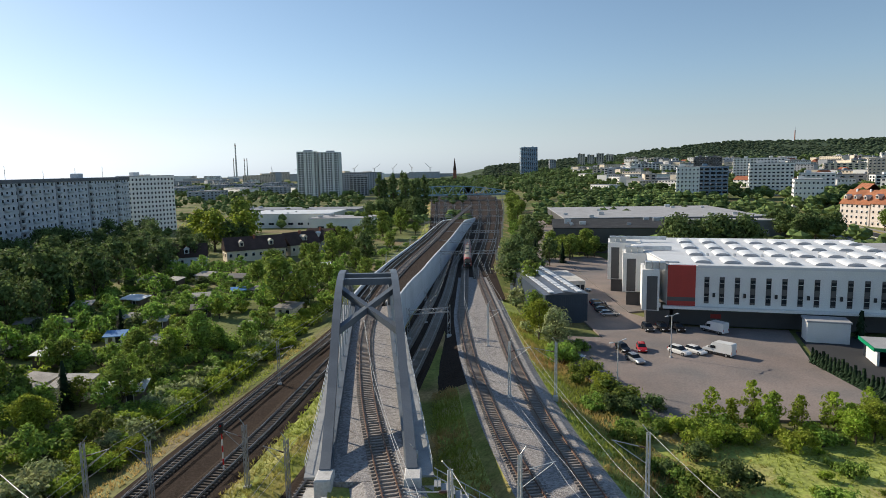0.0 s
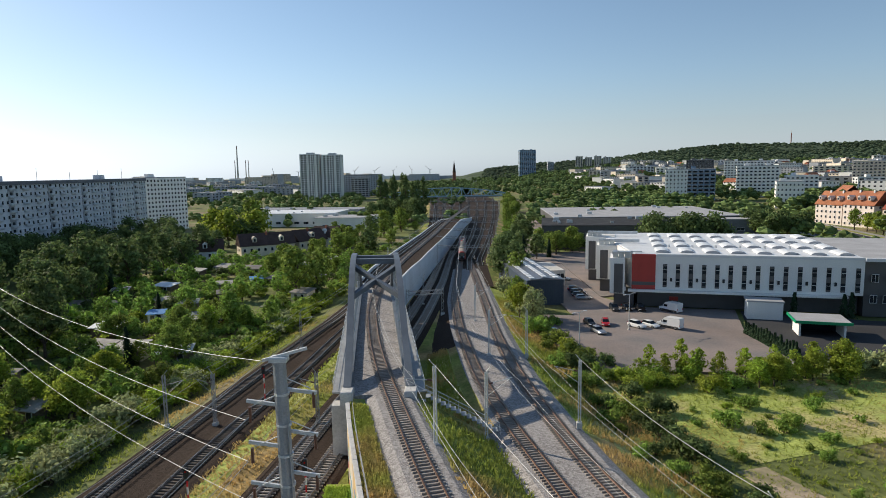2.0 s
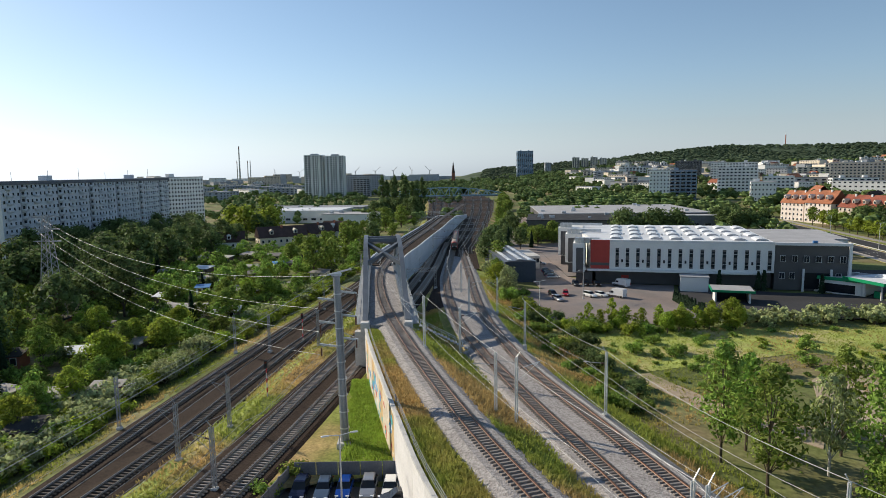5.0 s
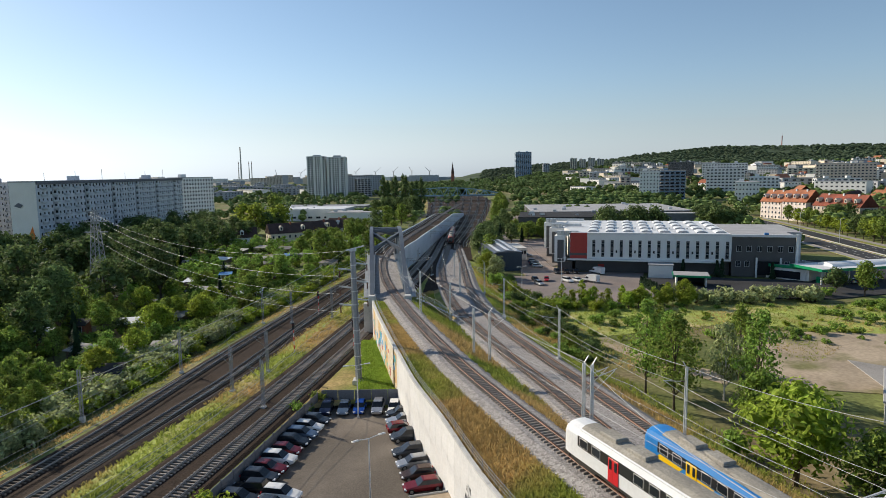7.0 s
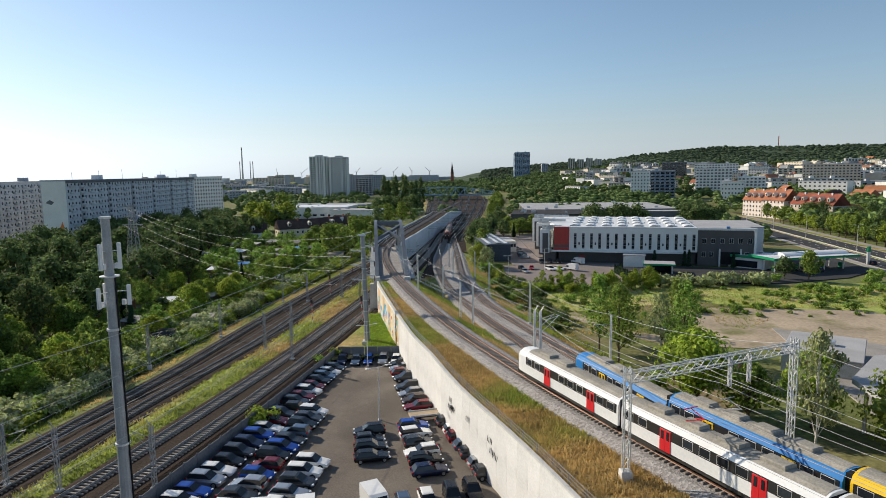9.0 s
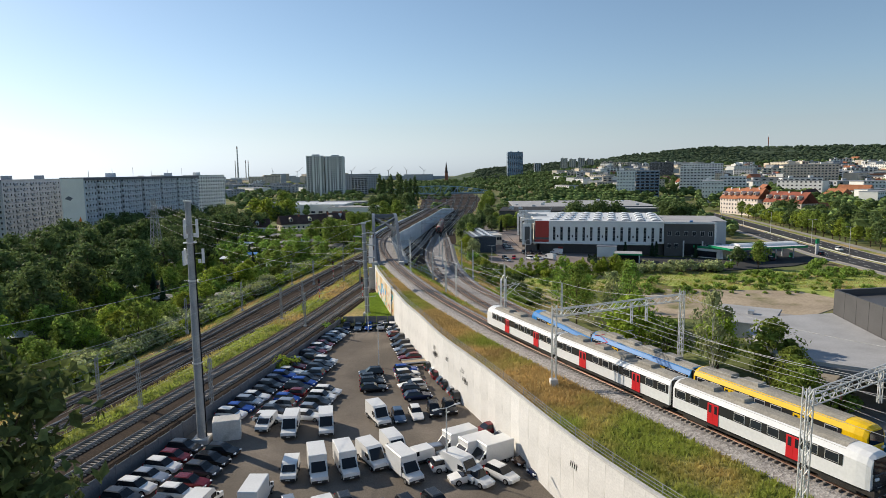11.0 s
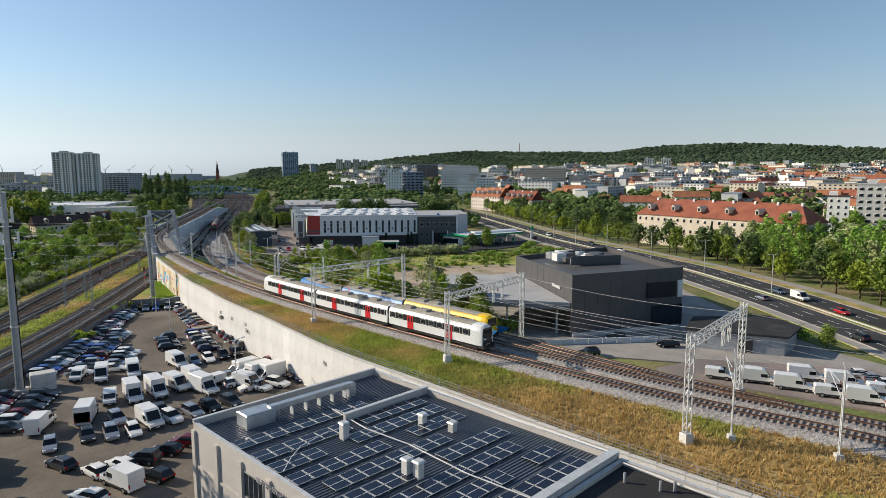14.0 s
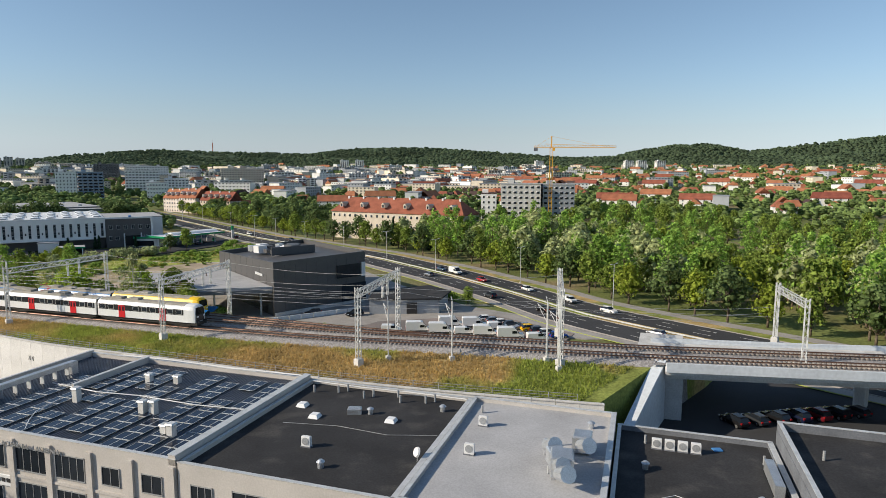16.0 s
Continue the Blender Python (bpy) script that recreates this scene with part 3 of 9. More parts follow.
for k in range(8):
    f = (k + 0.6) / 8.2
    c = lambda y, f=f: yard_edge(y)[0] + (yard_edge(y)[1] - yard_edge(y)[0]) * f
    track("yard_track", c, z_l, 196 + 9 * (k % 3), 880, "rail_old", "sleeper_old", "dark track of the rail yard with shining rails", step=1.3)

# ---------------------------------------------------------------- retaining wall of concrete panels, with painted stretch
def panel_wall(name, course, zt, y0, y1, step, mt, label, z0=0.0, thick=0.35):
    t = thing(name, label, "retaining wall", kind="structure")
    ys = np.arange(y0, y1, -step) if y1 < y0 else np.arange(y0, y1, step)
    sgn = -step if y1 < y0 else step
    for y in ys:
        a, b = Vector((course(y), y, 0)), Vector((course(y + sgn), y + sgn, 0))
        mid, d = (a + b) / 2, (b - a)
        ang, ln = math.degrees(math.atan2(d.y, d.x)), d.length
        h = zt(y) - z0
        g = Geo().box((0, 0, h / 2), (ln - 0.03, thick, h), ch=0.03)
        part("wall_panel", g, mt, t, at=pose(mid.x, mid.y, z0, 0, 0, ang))
        g = Geo().box((0, 0, 0.09), (ln - 0.01, thick + 0.16, 0.18), ch=0.03)
        part("coping", g, "concrete", t, at=pose(mid.x, mid.y, zt(y), 0, 0, ang))
    return t
wall_ob = panel_wall("retaining_wall", WALL, z_wall, 50, -150, 2.5, "wall_white", "long curved pale concrete retaining wall of tall panels")

# handrail along the wall
g_post = Geo().box((0, 0, 0.55), (0.06, 0.06, 1.1), ch=0.01).mesh("post", ["galv_dark"])
rl = thing("handrail", "thin grey steel handrail along the wall top", "railing", kind="structure")
for y in range(48, -148, -3):
    part("post", g_post, "galv_dark", rl, at=pose(WALL(y) + 0.55, y, z_wall(y) - 0.1))
for h in (0.35, 0.7, 1.05):
    g = Geo()
    for y in range(48, -145, -3):
        g.bar((WALL(y) + 0.55, y, z_wall(y) - 0.1 + h), (WALL(y - 3) + 0.55, y - 3, z_wall(y - 3) - 0.1 + h), 0.04, 0.04)
    part("rail", g, "galv_dark", rl)

# mural patches on the first wall stretch
mural = []
for nm, col in (("mural_ochre", (0.62, 0.42, 0.20)), ("mural_cream", (0.68, 0.60, 0.48)), ("mural_blue", (0.10, 0.35, 0.62)), ("mural_red", (0.50, 0.08, 0.06)), ("mural_teal", (0.08, 0.40, 0.42)), ("mural_white", (0.75, 0.74, 0.70))):
    M[nm] = material(nm, col, 0.7, s1=0.6, s2=3, var=0.15, bump=0.05)
    mural.append(nm)
rnd = random.Random(3)
mu = thing("mural", "faded ochre, blue and red mural painted on the wall", "mural", kind="structure")
def on_wall(y, z, off):
    a, b = Vector((WALL(y + 0.5), y + 0.5)), Vector((WALL(y - 0.5), y - 0.5))
    d = (b - a).normalized()
    nrm = Vector((d.y, -d.x))
    if nrm.x > 0:
        nrm = -nrm
    return (WALL(y) + nrm.x * off, y + nrm.y * off, z)
for k, y in enumerate(np.arange(48, 12, -2.0)):
    g = Geo().add([on_wall(y, 0.7, 0.19), on_wall(y - 2.0, 0.7, 0.19), on_wall(y - 2.0, 7.9, 0.19), on_wall(y, 7.9, 0.19)], [(0, 1, 2, 3)])
    part("painted_field", raw("painted_field", g, [("mural_cream", "mural_ochre")[k % 5 in (1, 2)]]), "", mu)
for k in range(90):
    y, z, r = rnd.uniform(47, 13), rnd.uniform(1.0, 6.8), rnd.uniform(0.25, 0.95)
    zmax = 1.5 + 5.0 * abs(math.sin(y * 0.35))
    if z > zmax + 1.5:
        continue
    m0 = len(mural)
    g = Geo()
    pts = []
    for i in range(10):
        a = i * 0.628
        q = r * rnd.uniform(0.45, 1.2)
        pts.append(on_wall(y + q * 1.4 * math.cos(a), min(7.7, max(0.8, z + q * math.sin(a))), 0.196 + 0.0015 * k / 10))
    g.add(pts, [tuple(range(10))])
    part("painted_shape", raw("painted_shape", g, [rnd.choice(mural[2:])]), "", mu)
# dark scrawls lower down the plain stretch
for k in range(16):
    y = rnd.choice((-26, -33, -39, -70, -84, -93, -101)) + rnd.uniform(-1.2, 1.2)
    z = rnd.uniform(3.6, 5.2)
    g = Geo()
    for s in range(4):
        yy = y + 0.35 * s
        g.add([on_wall(yy, z, 0.19), on_wall(yy - 0.12, z, 0.19), on_wall(yy - 0.3, z + rnd.uniform(0.4, 0.9), 0.19), on_wall(yy - 0.18, z + 0.8, 0.19)], [(0, 1, 2, 3)])
    part("scrawl", raw("scrawl", g, ["rubber"]), "", mu)

# ---------------------------------------------------------------- car lot, field, road, pavements
def slab(name, poly, z, mt, label, category, kind="structure", depth=0.5):
    return solid(name, Geo().prism(poly, z - depth, z), mt, label, category, kind=kind)
lot = [(FENCE(y), y) for y in range(11, -110, -6)] + [(-42, -135), (75, -205), (78, -160), (60, -150)] + [(WALL(y) - 0.1, y) for y in range(-146, 12, 6)]
slab("car_lot", lot, 0.05, "paved", "worn grey-brown paved car lot with stains", "paving")
slab("grass_patch", [(-9, 12.5), (-1.8, 12.5), (-9, 44), (-12, 44)], 1.5, "meadow", "bright green grass patch between wall and tracks", "grass", depth=1.5)
slab("yard_road", [(24, 236), (38, 232), (62, 330), (90, 470), (76, 476), (48, 335)], 0.3, "paved_red", "grey service road with parked cars beside the yard", "road")
slab("warehouse_yard", [(22, 120), (26, 96), (29.5, 85.5), (53, 83), (66, 86), (66.5, 108), (75, 131), (52, 136), (46, 150), (48, 245), (30, 245), (33, 150), (34, 128), (23, 130)], 0.4, "paved_red", "brownish-grey paved yard in front of the white hall", "paving")
slab("side_yard", [(48.2, 245), (46.3, 150.5), (64, 156), (64, 250)], 0.38, "paved_red", "grey paved side yard between hall and stores", "paving")
slab("underpass_road", [(76, -206), (78.4, -160), (70, -150.5), (112, -138), (140, -206)], 0.06, "asphalt", "dark asphalt road under the rail overpass", "road")
slab("station_forecourt", [(66.8, 92), (80, 88), (112, 84), (138, 92), (165, 112), (168, 150), (130, 160), (121, 112), (100, 118), (76, 130), (68, 108)], 0.3, "asphalt", "dark asphalt of the filling station forecourt", "paving")
slab("sandy_clearing", [(56, 24), (66, 44), (76, 52), (112, 46), (118, 30), (96, 14), (76, 12), (62, 16)], 0.12, "sand", "pale sandy clearing with sparse weeds", "soil")
slab("sand_path", [(36, 48), (40, 49), (48, 29), (56, 24), (52, 18), (42, 32)], 0.10, "sand", "pale trodden sand path through the grass", "soil")
slab("meadow", [(24, 82), (60, 80), (110, 78), (140, 84), (158, 60), (140, 20), (110, 40), (74, 60), (40, 50)], 0.06, "meadow", "rough green meadow with dry patches", "grass")
slab("showroom_yard", [(62, -50), (72, -66), (88, -78), (110, -120), (122, -135), (118, -80), (126, -50), (140, -10), (100, 10), (80, 30), (70, -12)], 0.25, "slabs", "pale paved yard round the grey showroom", "paving")
slab("van_yard", [(76, -78), (90, -76), (114, -92), (112, -116), (104, -118)], 0.32, "paved_red", "worn pale brown yard with parked vans", "paving")
ROADN = line((640, 270), (470, 236), (360, 206), (240, 184), (110, 160), (8, 152), (-43, 140), (-84, 127), (-107, 117.5), (-131, 114), (-230, 104))
def road_cols(y):
    x = ROADN(y)
    return [(x - 3.2, 0.25), (x - 3.0, 0.36), (x, 0.36), (x + 0.01, 0.5), (x + 0.3, 0.5), (x + 0.31, 0.38), (x + 10.3, 0.42), (x + 10.31, 0.56), (x + 13.3, 0.6), (x + 13.31, 0.42), (x + 23.2, 0.38), (x + 23.21, 0.52), (x + 23.5, 0.52), (x + 27, 0.5), (x + 31, 0.5), (x + 31.2, 0.05)]
sheet("road", list(range(-228, 640, 6)), road_cols, ["meadow", "slabs", "slabs", "slabs", "slabs", "asphalt", "slabs", "bank", "slabs", "asphalt", "slabs", "slabs", "bank", "slabs", "meadow"], "wide dual carriageway of dark asphalt with grassy median", "road")
mk = thing("lane_marking", "white lane lines on the dual carriageway", "road marking", kind="structure")
for off in (3.5, 6.9, 16.6, 20.0):
    for y in range(-220, 200, 9):
        a, b = ROADN(y) + off, ROADN(y + 4) + off
        part("dash", Geo().add([(a, y, 0.425), (a + 0.16, y, 0.425), (b + 0.16, y + 4, 0.425), (b, y + 4, 0.425)], [(0, 1, 2, 3)]), "paint_white", mk)
gr = thing("guard_rail", "pale steel guard rail along the median", "guard rail", kind="structure")
for y in range(-220, 380, 10):
    a, b = (ROADN(y) + 10.9, y, 0.95), (ROADN(y + 10) + 10.9, y + 10, 0.95)
    part("beam", Geo().bar(a, b, 0.08, 0.32), "galv", gr)
    part("post", Geo().box((a[0], a[1], 0.72), (0.1, 0.1, 0.6)), "galv", gr)

# ---------------------------------------------------------------- arch bridge and viaduct
RIB_L = line((50, -10.4), (54, -10.8), (94, -14.9), (130, -18.4))
RIB_R = line((50, -2.5), (54, -2.9), (91, -6.9), (130, -11.0))
def z_rib(y):
    return float(np.interp(y, [54, 58.6, 64.4, 69.4, 75, 81, 86, 91, 96, 101, 107, 113, 119, 125], [8.8, 10.4, 12.4, 14.6, 17.2, 19.3, 20.2, 20.5, 20.2, 19.3, 17.2, 14.6, 12.0, 8.8]))
br = thing("arch_bridge", "blue-grey steel arch rail bridge with a crossed portal brace", "bridge", kind="structure")
for nm, course in (("arch_rib", RIB_L), ("arch_rib", RIB_R)):
    g = Geo()
    ys = list(np.arange(53.4, 125.0, 2.2)) + [125]
    rings = []
    for y in ys:
        x, z = course(y), z_rib(y)
        s = (z_rib(y + 1) - z_rib(y - 1)) / 2
        q = 0.64 * math.sqrt(1 + min(s * s, 0.6))
        rings.append([(x - 0.43, y, z - q), (x + 0.43, y, z - q), (x + 0.43, y, z + q), (x - 0.43, y, z + q)])
    g.loft(rings)
    part("arch_rib", g, "steel_grey", br)
    g = Geo()
    g.loft([[(r[3][0] - 0.06, r[3][1], r[3][2] + 0.003), (r[2][0] + 0.06, r[2][1], r[2][2] + 0.003), (r[2][0] + 0.06, r[2][1], r[2][2] + 0.06), (r[3][0] - 0.06, r[3][1], r[3][2] + 0.06)] for r in rings])
    part("rib_flange", g, "steel_grey", br)
    for y in np.arange(62, 120, 6.5):
        x = course(y)
        part("hanger", Geo().bar((x, y, 9.2), (x, y, z_rib(y) - 0.5), 0.16, 0.16), "steel_light", br)
    g = Geo()
    g.loft([[(course(y) - 0.55, y, 7.6), (course(y) + 0.55, y, 7.6), (course(y) + 0.55, y, 9.5), (course(y) - 0.55, y, 9.5)] for y in np.arange(53.5, 126, 3)])
    part("tie_beam", g, "steel_grey", br)
for y in (92.5, 88.5):
    part("top_beam", Geo().bar((RIB_L(y), y, z_rib(y)), (RIB_R(y), y, z_rib(y)), 0.9, 0.9), "steel_grey", br)
for ya, yb in ((74, 85), (96, 107)):
    part("cross_brace", Geo().bar((RIB_L(ya), ya, z_rib(ya)), (RIB_R(yb), yb, z_rib(yb)), 0.75, 0.8), "steel_grey", br)
    part("cross_brace", Geo().bar((RIB_R(ya), ya, z_rib(ya) + 0.004), (RIB_L(yb), yb, z_rib(yb) + 0.004), 0.75, 0.8), "steel_grey", br)
g = Geo()
g.loft([[(RIB_L(y) + 0.56, y, 7.7), (RIB_R(y) - 0.56, y, 7.7), (RIB_R(y) - 0.56, y, 8.68), (RIB_L(y) + 0.56, y, 8.68)] for y in np.arange(52.6, 127, 3)])
part("deck", g, "ballast", br)
for course, s in ((RIB_L, -1), (RIB_R, 1)):
    g = Geo()
    g.loft([[(course(y) + s * 0.56, y, 8.75), (course(y) + s * 1.9, y, 8.75), (course(y) + s * 1.9, y, 8.95), (course(y) + s * 0.56, y, 8.95)] for y in np.arange(53, 127, 3)])
    part("walkway", g, "galv_dark", br)
    for y in np.arange(54, 126, 2.4):
        part("rail_post", Geo().box((course(y) + s * 1.85, y, 9.5), (0.06, 0.06, 1.1)), "galv", br)
    g = Geo()
    for h in (0.5, 1.05):
        for y in np.arange(54, 124, 2.4):
            g.bar((course(y) + s * 1.85, y, 8.95 + h), (course(y + 2.4) + s * 1.85, y + 2.4, 8.95 + h), 0.05, 0.05)
    part("guard_rail", g, "galv", br)
for y, w in ((52.6, 1.2), (126.8, 1.2)):
    for c in (RIB_L, RIB_R):
        part("bearing_block", Geo().box((c(y), y, 8.55), (1.5, 2.2, 1.7), ch=0.1), "concrete", br)
    part("abutment", Geo().box(((RIB_L(y) + RIB_R(y)) / 2, y, 3.9), (11.6, 1.8, 7.6)), "concrete", br)
# stair down from the bridge end
st = thing("bridge_stair", "grey steel stair with railings down the grassy slope", "stair", kind="structure")
for k in range(14):
    part("tread", Geo().box((-0.6 + k * 0.62, 52.2 - 0.16 * k, 8.6 - 0.28 * k), (0.6, 1.3, 0.07)), "galv_dark", st)
for s in (-0.7, 0.7):
    part("handrail", Geo().bar((-0.9, 52.2 + s, 9.7), (8.0, 50.0 + s, 5.6), 0.06, 0.06), "galv", st)
    for k in range(0, 15, 2):
        part("baluster", Geo().box((-0.6 + k * 0.62, 52.2 + s - 0.16 * k, 9.05 - 0.28 * k), (0.05, 0.05, 1.0)), "galv", st)

VL, VR = (lambda y: V(y) - 6.0), (lambda y: V(y) + 4.2 + 2.2 * min(1, max(0, (y - 126) / 40)))
vd = thing("viaduct", "long rail viaduct with pale blue-white side walls", "viaduct", kind="structure")
M["pale_wall"] = material("bluish_white_wall", (0.60, 0.64, 0.68), 0.8, s1=0.1, s2=2, var=0.08, bump=0.08, rnd=0.05)
for y in range(128, 420, 6):
    for c, s in ((VL, 1), (VR, -1)):
        a, b = (c(y), y), (c(y + 6), y + 6)
        hh = float(np.interp(y, [128, 330, 420], [9.6, 8.6, 3.0]))
        g = Geo().add([(a[0], a[1], 0.6), (b[0], b[1] - 0.04, 0.6), (b[0], b[1] - 0.04, hh), (a[0], a[1], hh), (a[0] + s * 0.4, a[1], 0.6), (b[0] + s * 0.4, b[1] - 0.04, 0.6), (b[0] + s * 0.4, b[1] - 0.04, hh), (a[0] + s * 0.4, a[1], hh)],
                      [(0, 1, 2, 3), (7, 6, 5, 4), (3, 2, 6, 7), (0, 4, 5, 1), (0, 3, 7, 4), (1, 5, 6, 2)])
        part("side_panel", g, "pale_wall", vd)
sheet("viaduct_ballast", list(range(127, 424, 6)), lambda y: [(VL(y) + 0.3, float(np.interp(y, [330, 420], [8.6, 2.4]))), (VR(y) - 0.3, float(np.interp(y, [330, 420], [8.6, 2.4])))], ["ballast_old"], "dark ballast on the viaduct deck", "trackbed")
V2 = lambda y: V(y) - 3.6
z_via = lambda y: float(np.interp(y, [330, 420], [8.82, 2.65]))
track("viaduct_track", V2, z_via, 130, 420, "rail_old", "sleeper_old", "second track on the viaduct in dark ballast", step=1.3)

# overpass beyond the embankment end
ov = thing("rail_overpass", "pale concrete rail overpass with round-edged girder above the car park", "bridge", kind="structure")
pts = [(V(y), y) for y in (-149, -170, -195, -225, -258)]
for w0, w1, z0, z1, nm, mt in ((-3.6, 9.4, 7.5, 8.55, "deck", "concrete"), (-2.0, 7.8, 6.5, 7.49, "girder", "concrete"), (-4.0, -3.61, 8.0, 9.3, "parapet", "pale_wall"), (9.41, 9.8, 8.0, 9.3, "parapet", "pale_wall")):
    rings = []
    for x, y in pts:
        d = Vector((V(y - 1) - V(y), -1)).normalized()
        nv = Vector((-d.y, d.x))
        rings.append([(x + nv.x * w, y + nv.y * w, z) for w, z in ((w0, z0), (w1, z0), (w1, z1), (w0, z1))])
    part(nm, Geo().loft(rings), mt, ov)
sheet("overpass_ballast", [-149, -170, -195, -225, -258], lambda y: [(V(y) - 3.6, 8.7), (R1(y) + 3.2, 8.72)], ["ballast"], "grey ballast on the overpass deck", "trackbed")
part("pier", Geo().loft([[(104.5 + a * w, -170 + b * w * 0.8, z) for a, b in ((-1, -.7), (-.7, -1), (.7, -1), (1, -.7), (1, .7), (.7, 1), (-.7, 1), (-1, .7))] for z, w in ((0, 1.1), (4.6, 1.15), (6.4, 2.4))]), "concrete", ov)
part("abutment", Geo().prism([(77, -146), (92, -140), (95, -146), (80, -152)], 0, 8.6), "concrete", ov)
part("wing_wall", Geo().add([(61.2, -152, 0), (78, -148.5, 0), (78, -148.5, 8.9), (62, -151.4, 4.2), (61.5, -153.2, 0), (78.6, -150, 0), (78.6, -150, 8.9), (62.3, -152.6, 4.2)], [(0, 1, 2, 3), (7, 6, 5, 4), (3, 2, 6, 7), (0, 3, 7, 4), (1, 5, 6, 2)]), "pale_wall", ov)

# ---------------------------------------------------------------- catenary masts and gantries
def lattice_leg(g, p0, h, w=0.42, t=0.07, tilt=0.0):
    x, y, z = p0
    for a, b in ((-1, -1), (1, -1), (1, 1), (-1, 1)):
        g.bar((x + a * w / 2, y + b * w / 2, z), (x + a * w / 2, y + b * w / 2, z + h), t, t)
    n = int(h / 0.8)
    for k in range(n):
        s = 1 if k % 2 else -1
        z0, z1 = z + h * k / n, z + h * (k + 1) / n
        for b in (-1, 1):
            g.bar((x - s * w / 2, y + b * w / 2, z0), (x + s * w / 2, y + b * w / 2, z1), 0.045, 0.045)
            g.bar((x + b * w / 2, y - s * w / 2, z0), (x + b * w / 2, y + s * w / 2, z1), 0.045, 0.045)
def make_mast(h, arm, mt, style="plain"):
    """A mast with its arm to the +x side."""
    t = thing("catenary_mast", "pale steel railway catenary mast with bracket arm" if mt == "galv" else "weathered grey steel railway catenary mast", "mast", group="catenary masts")
    g = Geo()
    if style == "plain":
        for a in (-0.14, 0.14):
            g.bar((a, 0, 0.3), (a * 0.8, 0, h), 0.09, 0.16)
        for k in range(int(h / 0.6)):
            g.box((0, 0, 0.6 + k * 0.6), (0.3, 0.1, 0.05))
    else:
        lattice_leg(g, (0, 0, 0.3), h - 0.3, 0.36)
    part("post", g, mt, t)
    part("footing", Geo().box((0, 0, 0.1), (0.7, 0.7, 0.8), ch=0.05), "concrete", t)
    if arm:
        s = 1 if arm > 0 else -1
        part("arm", Geo().tube((0.1 * s, 0, h - 1.5), (arm, 0, h - 0.9), 0.045, n=6), mt, t)
        part("strut", Geo().tube((0.1 * s, 0, h - 3.0), (arm * 0.92, 0, h - 1.05), 0.035, n=6), mt, t)
        part("insulator", Geo().tube((0.3 * s, 0, h - 1.47), (0.8 * s, 0, h - 1.36), 0.09, n=8), "insulator", t)
        part("horn", Geo().bar((0, 0, h), (0.55 * s, 0, h + 0.7), 0.07, 0.07), mt, t)
    return t
MAST_A = make_mast(8.6, 3.2, "galv")
MAST_A.matrix_basis = pose(0.4, 38.4, 8.2, 0, 0, 200)
for x, y, z, r in ((6.4, 49.7, 3.7, 10), (18.4, 53.2, 3.9, 170), (23.9, 18.2, 4.7, 195), (30.2, -18.9, 6.6, 205), (18.9, -20.8, 7.9, 25), (19.6, -21.4, 7.9, 25), (9.6, 15.0, 5.8, 200), (12.1, 14.9, 5.2, 20), (-2.6, 56.0, 1.3, 190), (9.8, 88, 2.6, 5), (16.6, 88, 2.4, 175), (53.5, -119, 8.3, 60), (59.6, -126, 8.3, 60), (66.4, -139.8, 8.2, 60), (68.4, -136.5, 8.4, 60), (9, 118, 1.6, 0)):
    copy_thing(MAST_A, pose(x, y, z, 0, 0, r))
MAST_B = make_mast(7.6, 2.6, "galv_dark", "lattice")
MAST_B.matrix_basis = pose(-26.6, 25.4, 1.0, 0, 0, 170)
for x, y, r in ((-29.6, 15.4, 165), (-42.0, 25.5, 10), (-37.1, -40.6, 165), (-43.9, -39.2, 10), (-26.6, -40.3, 165), (-30.9, 62.3, 170), (-37.6, 62, 10), (-22, 66, 168), (-48, 5, 12), (-22.5, 8, 170), (-16.4, 62, 170), (-27, 100, 10), (-14.5, 104, 165), (-57, -70, 10), (-45, -74, 165), (-3.5, 140, 0), (-23.5, 150, 10), (-18, 205, 8), (-12, 250, 8)):
    copy_thing(MAST_B, pose(x, y, 1.0, 0, 0, r))

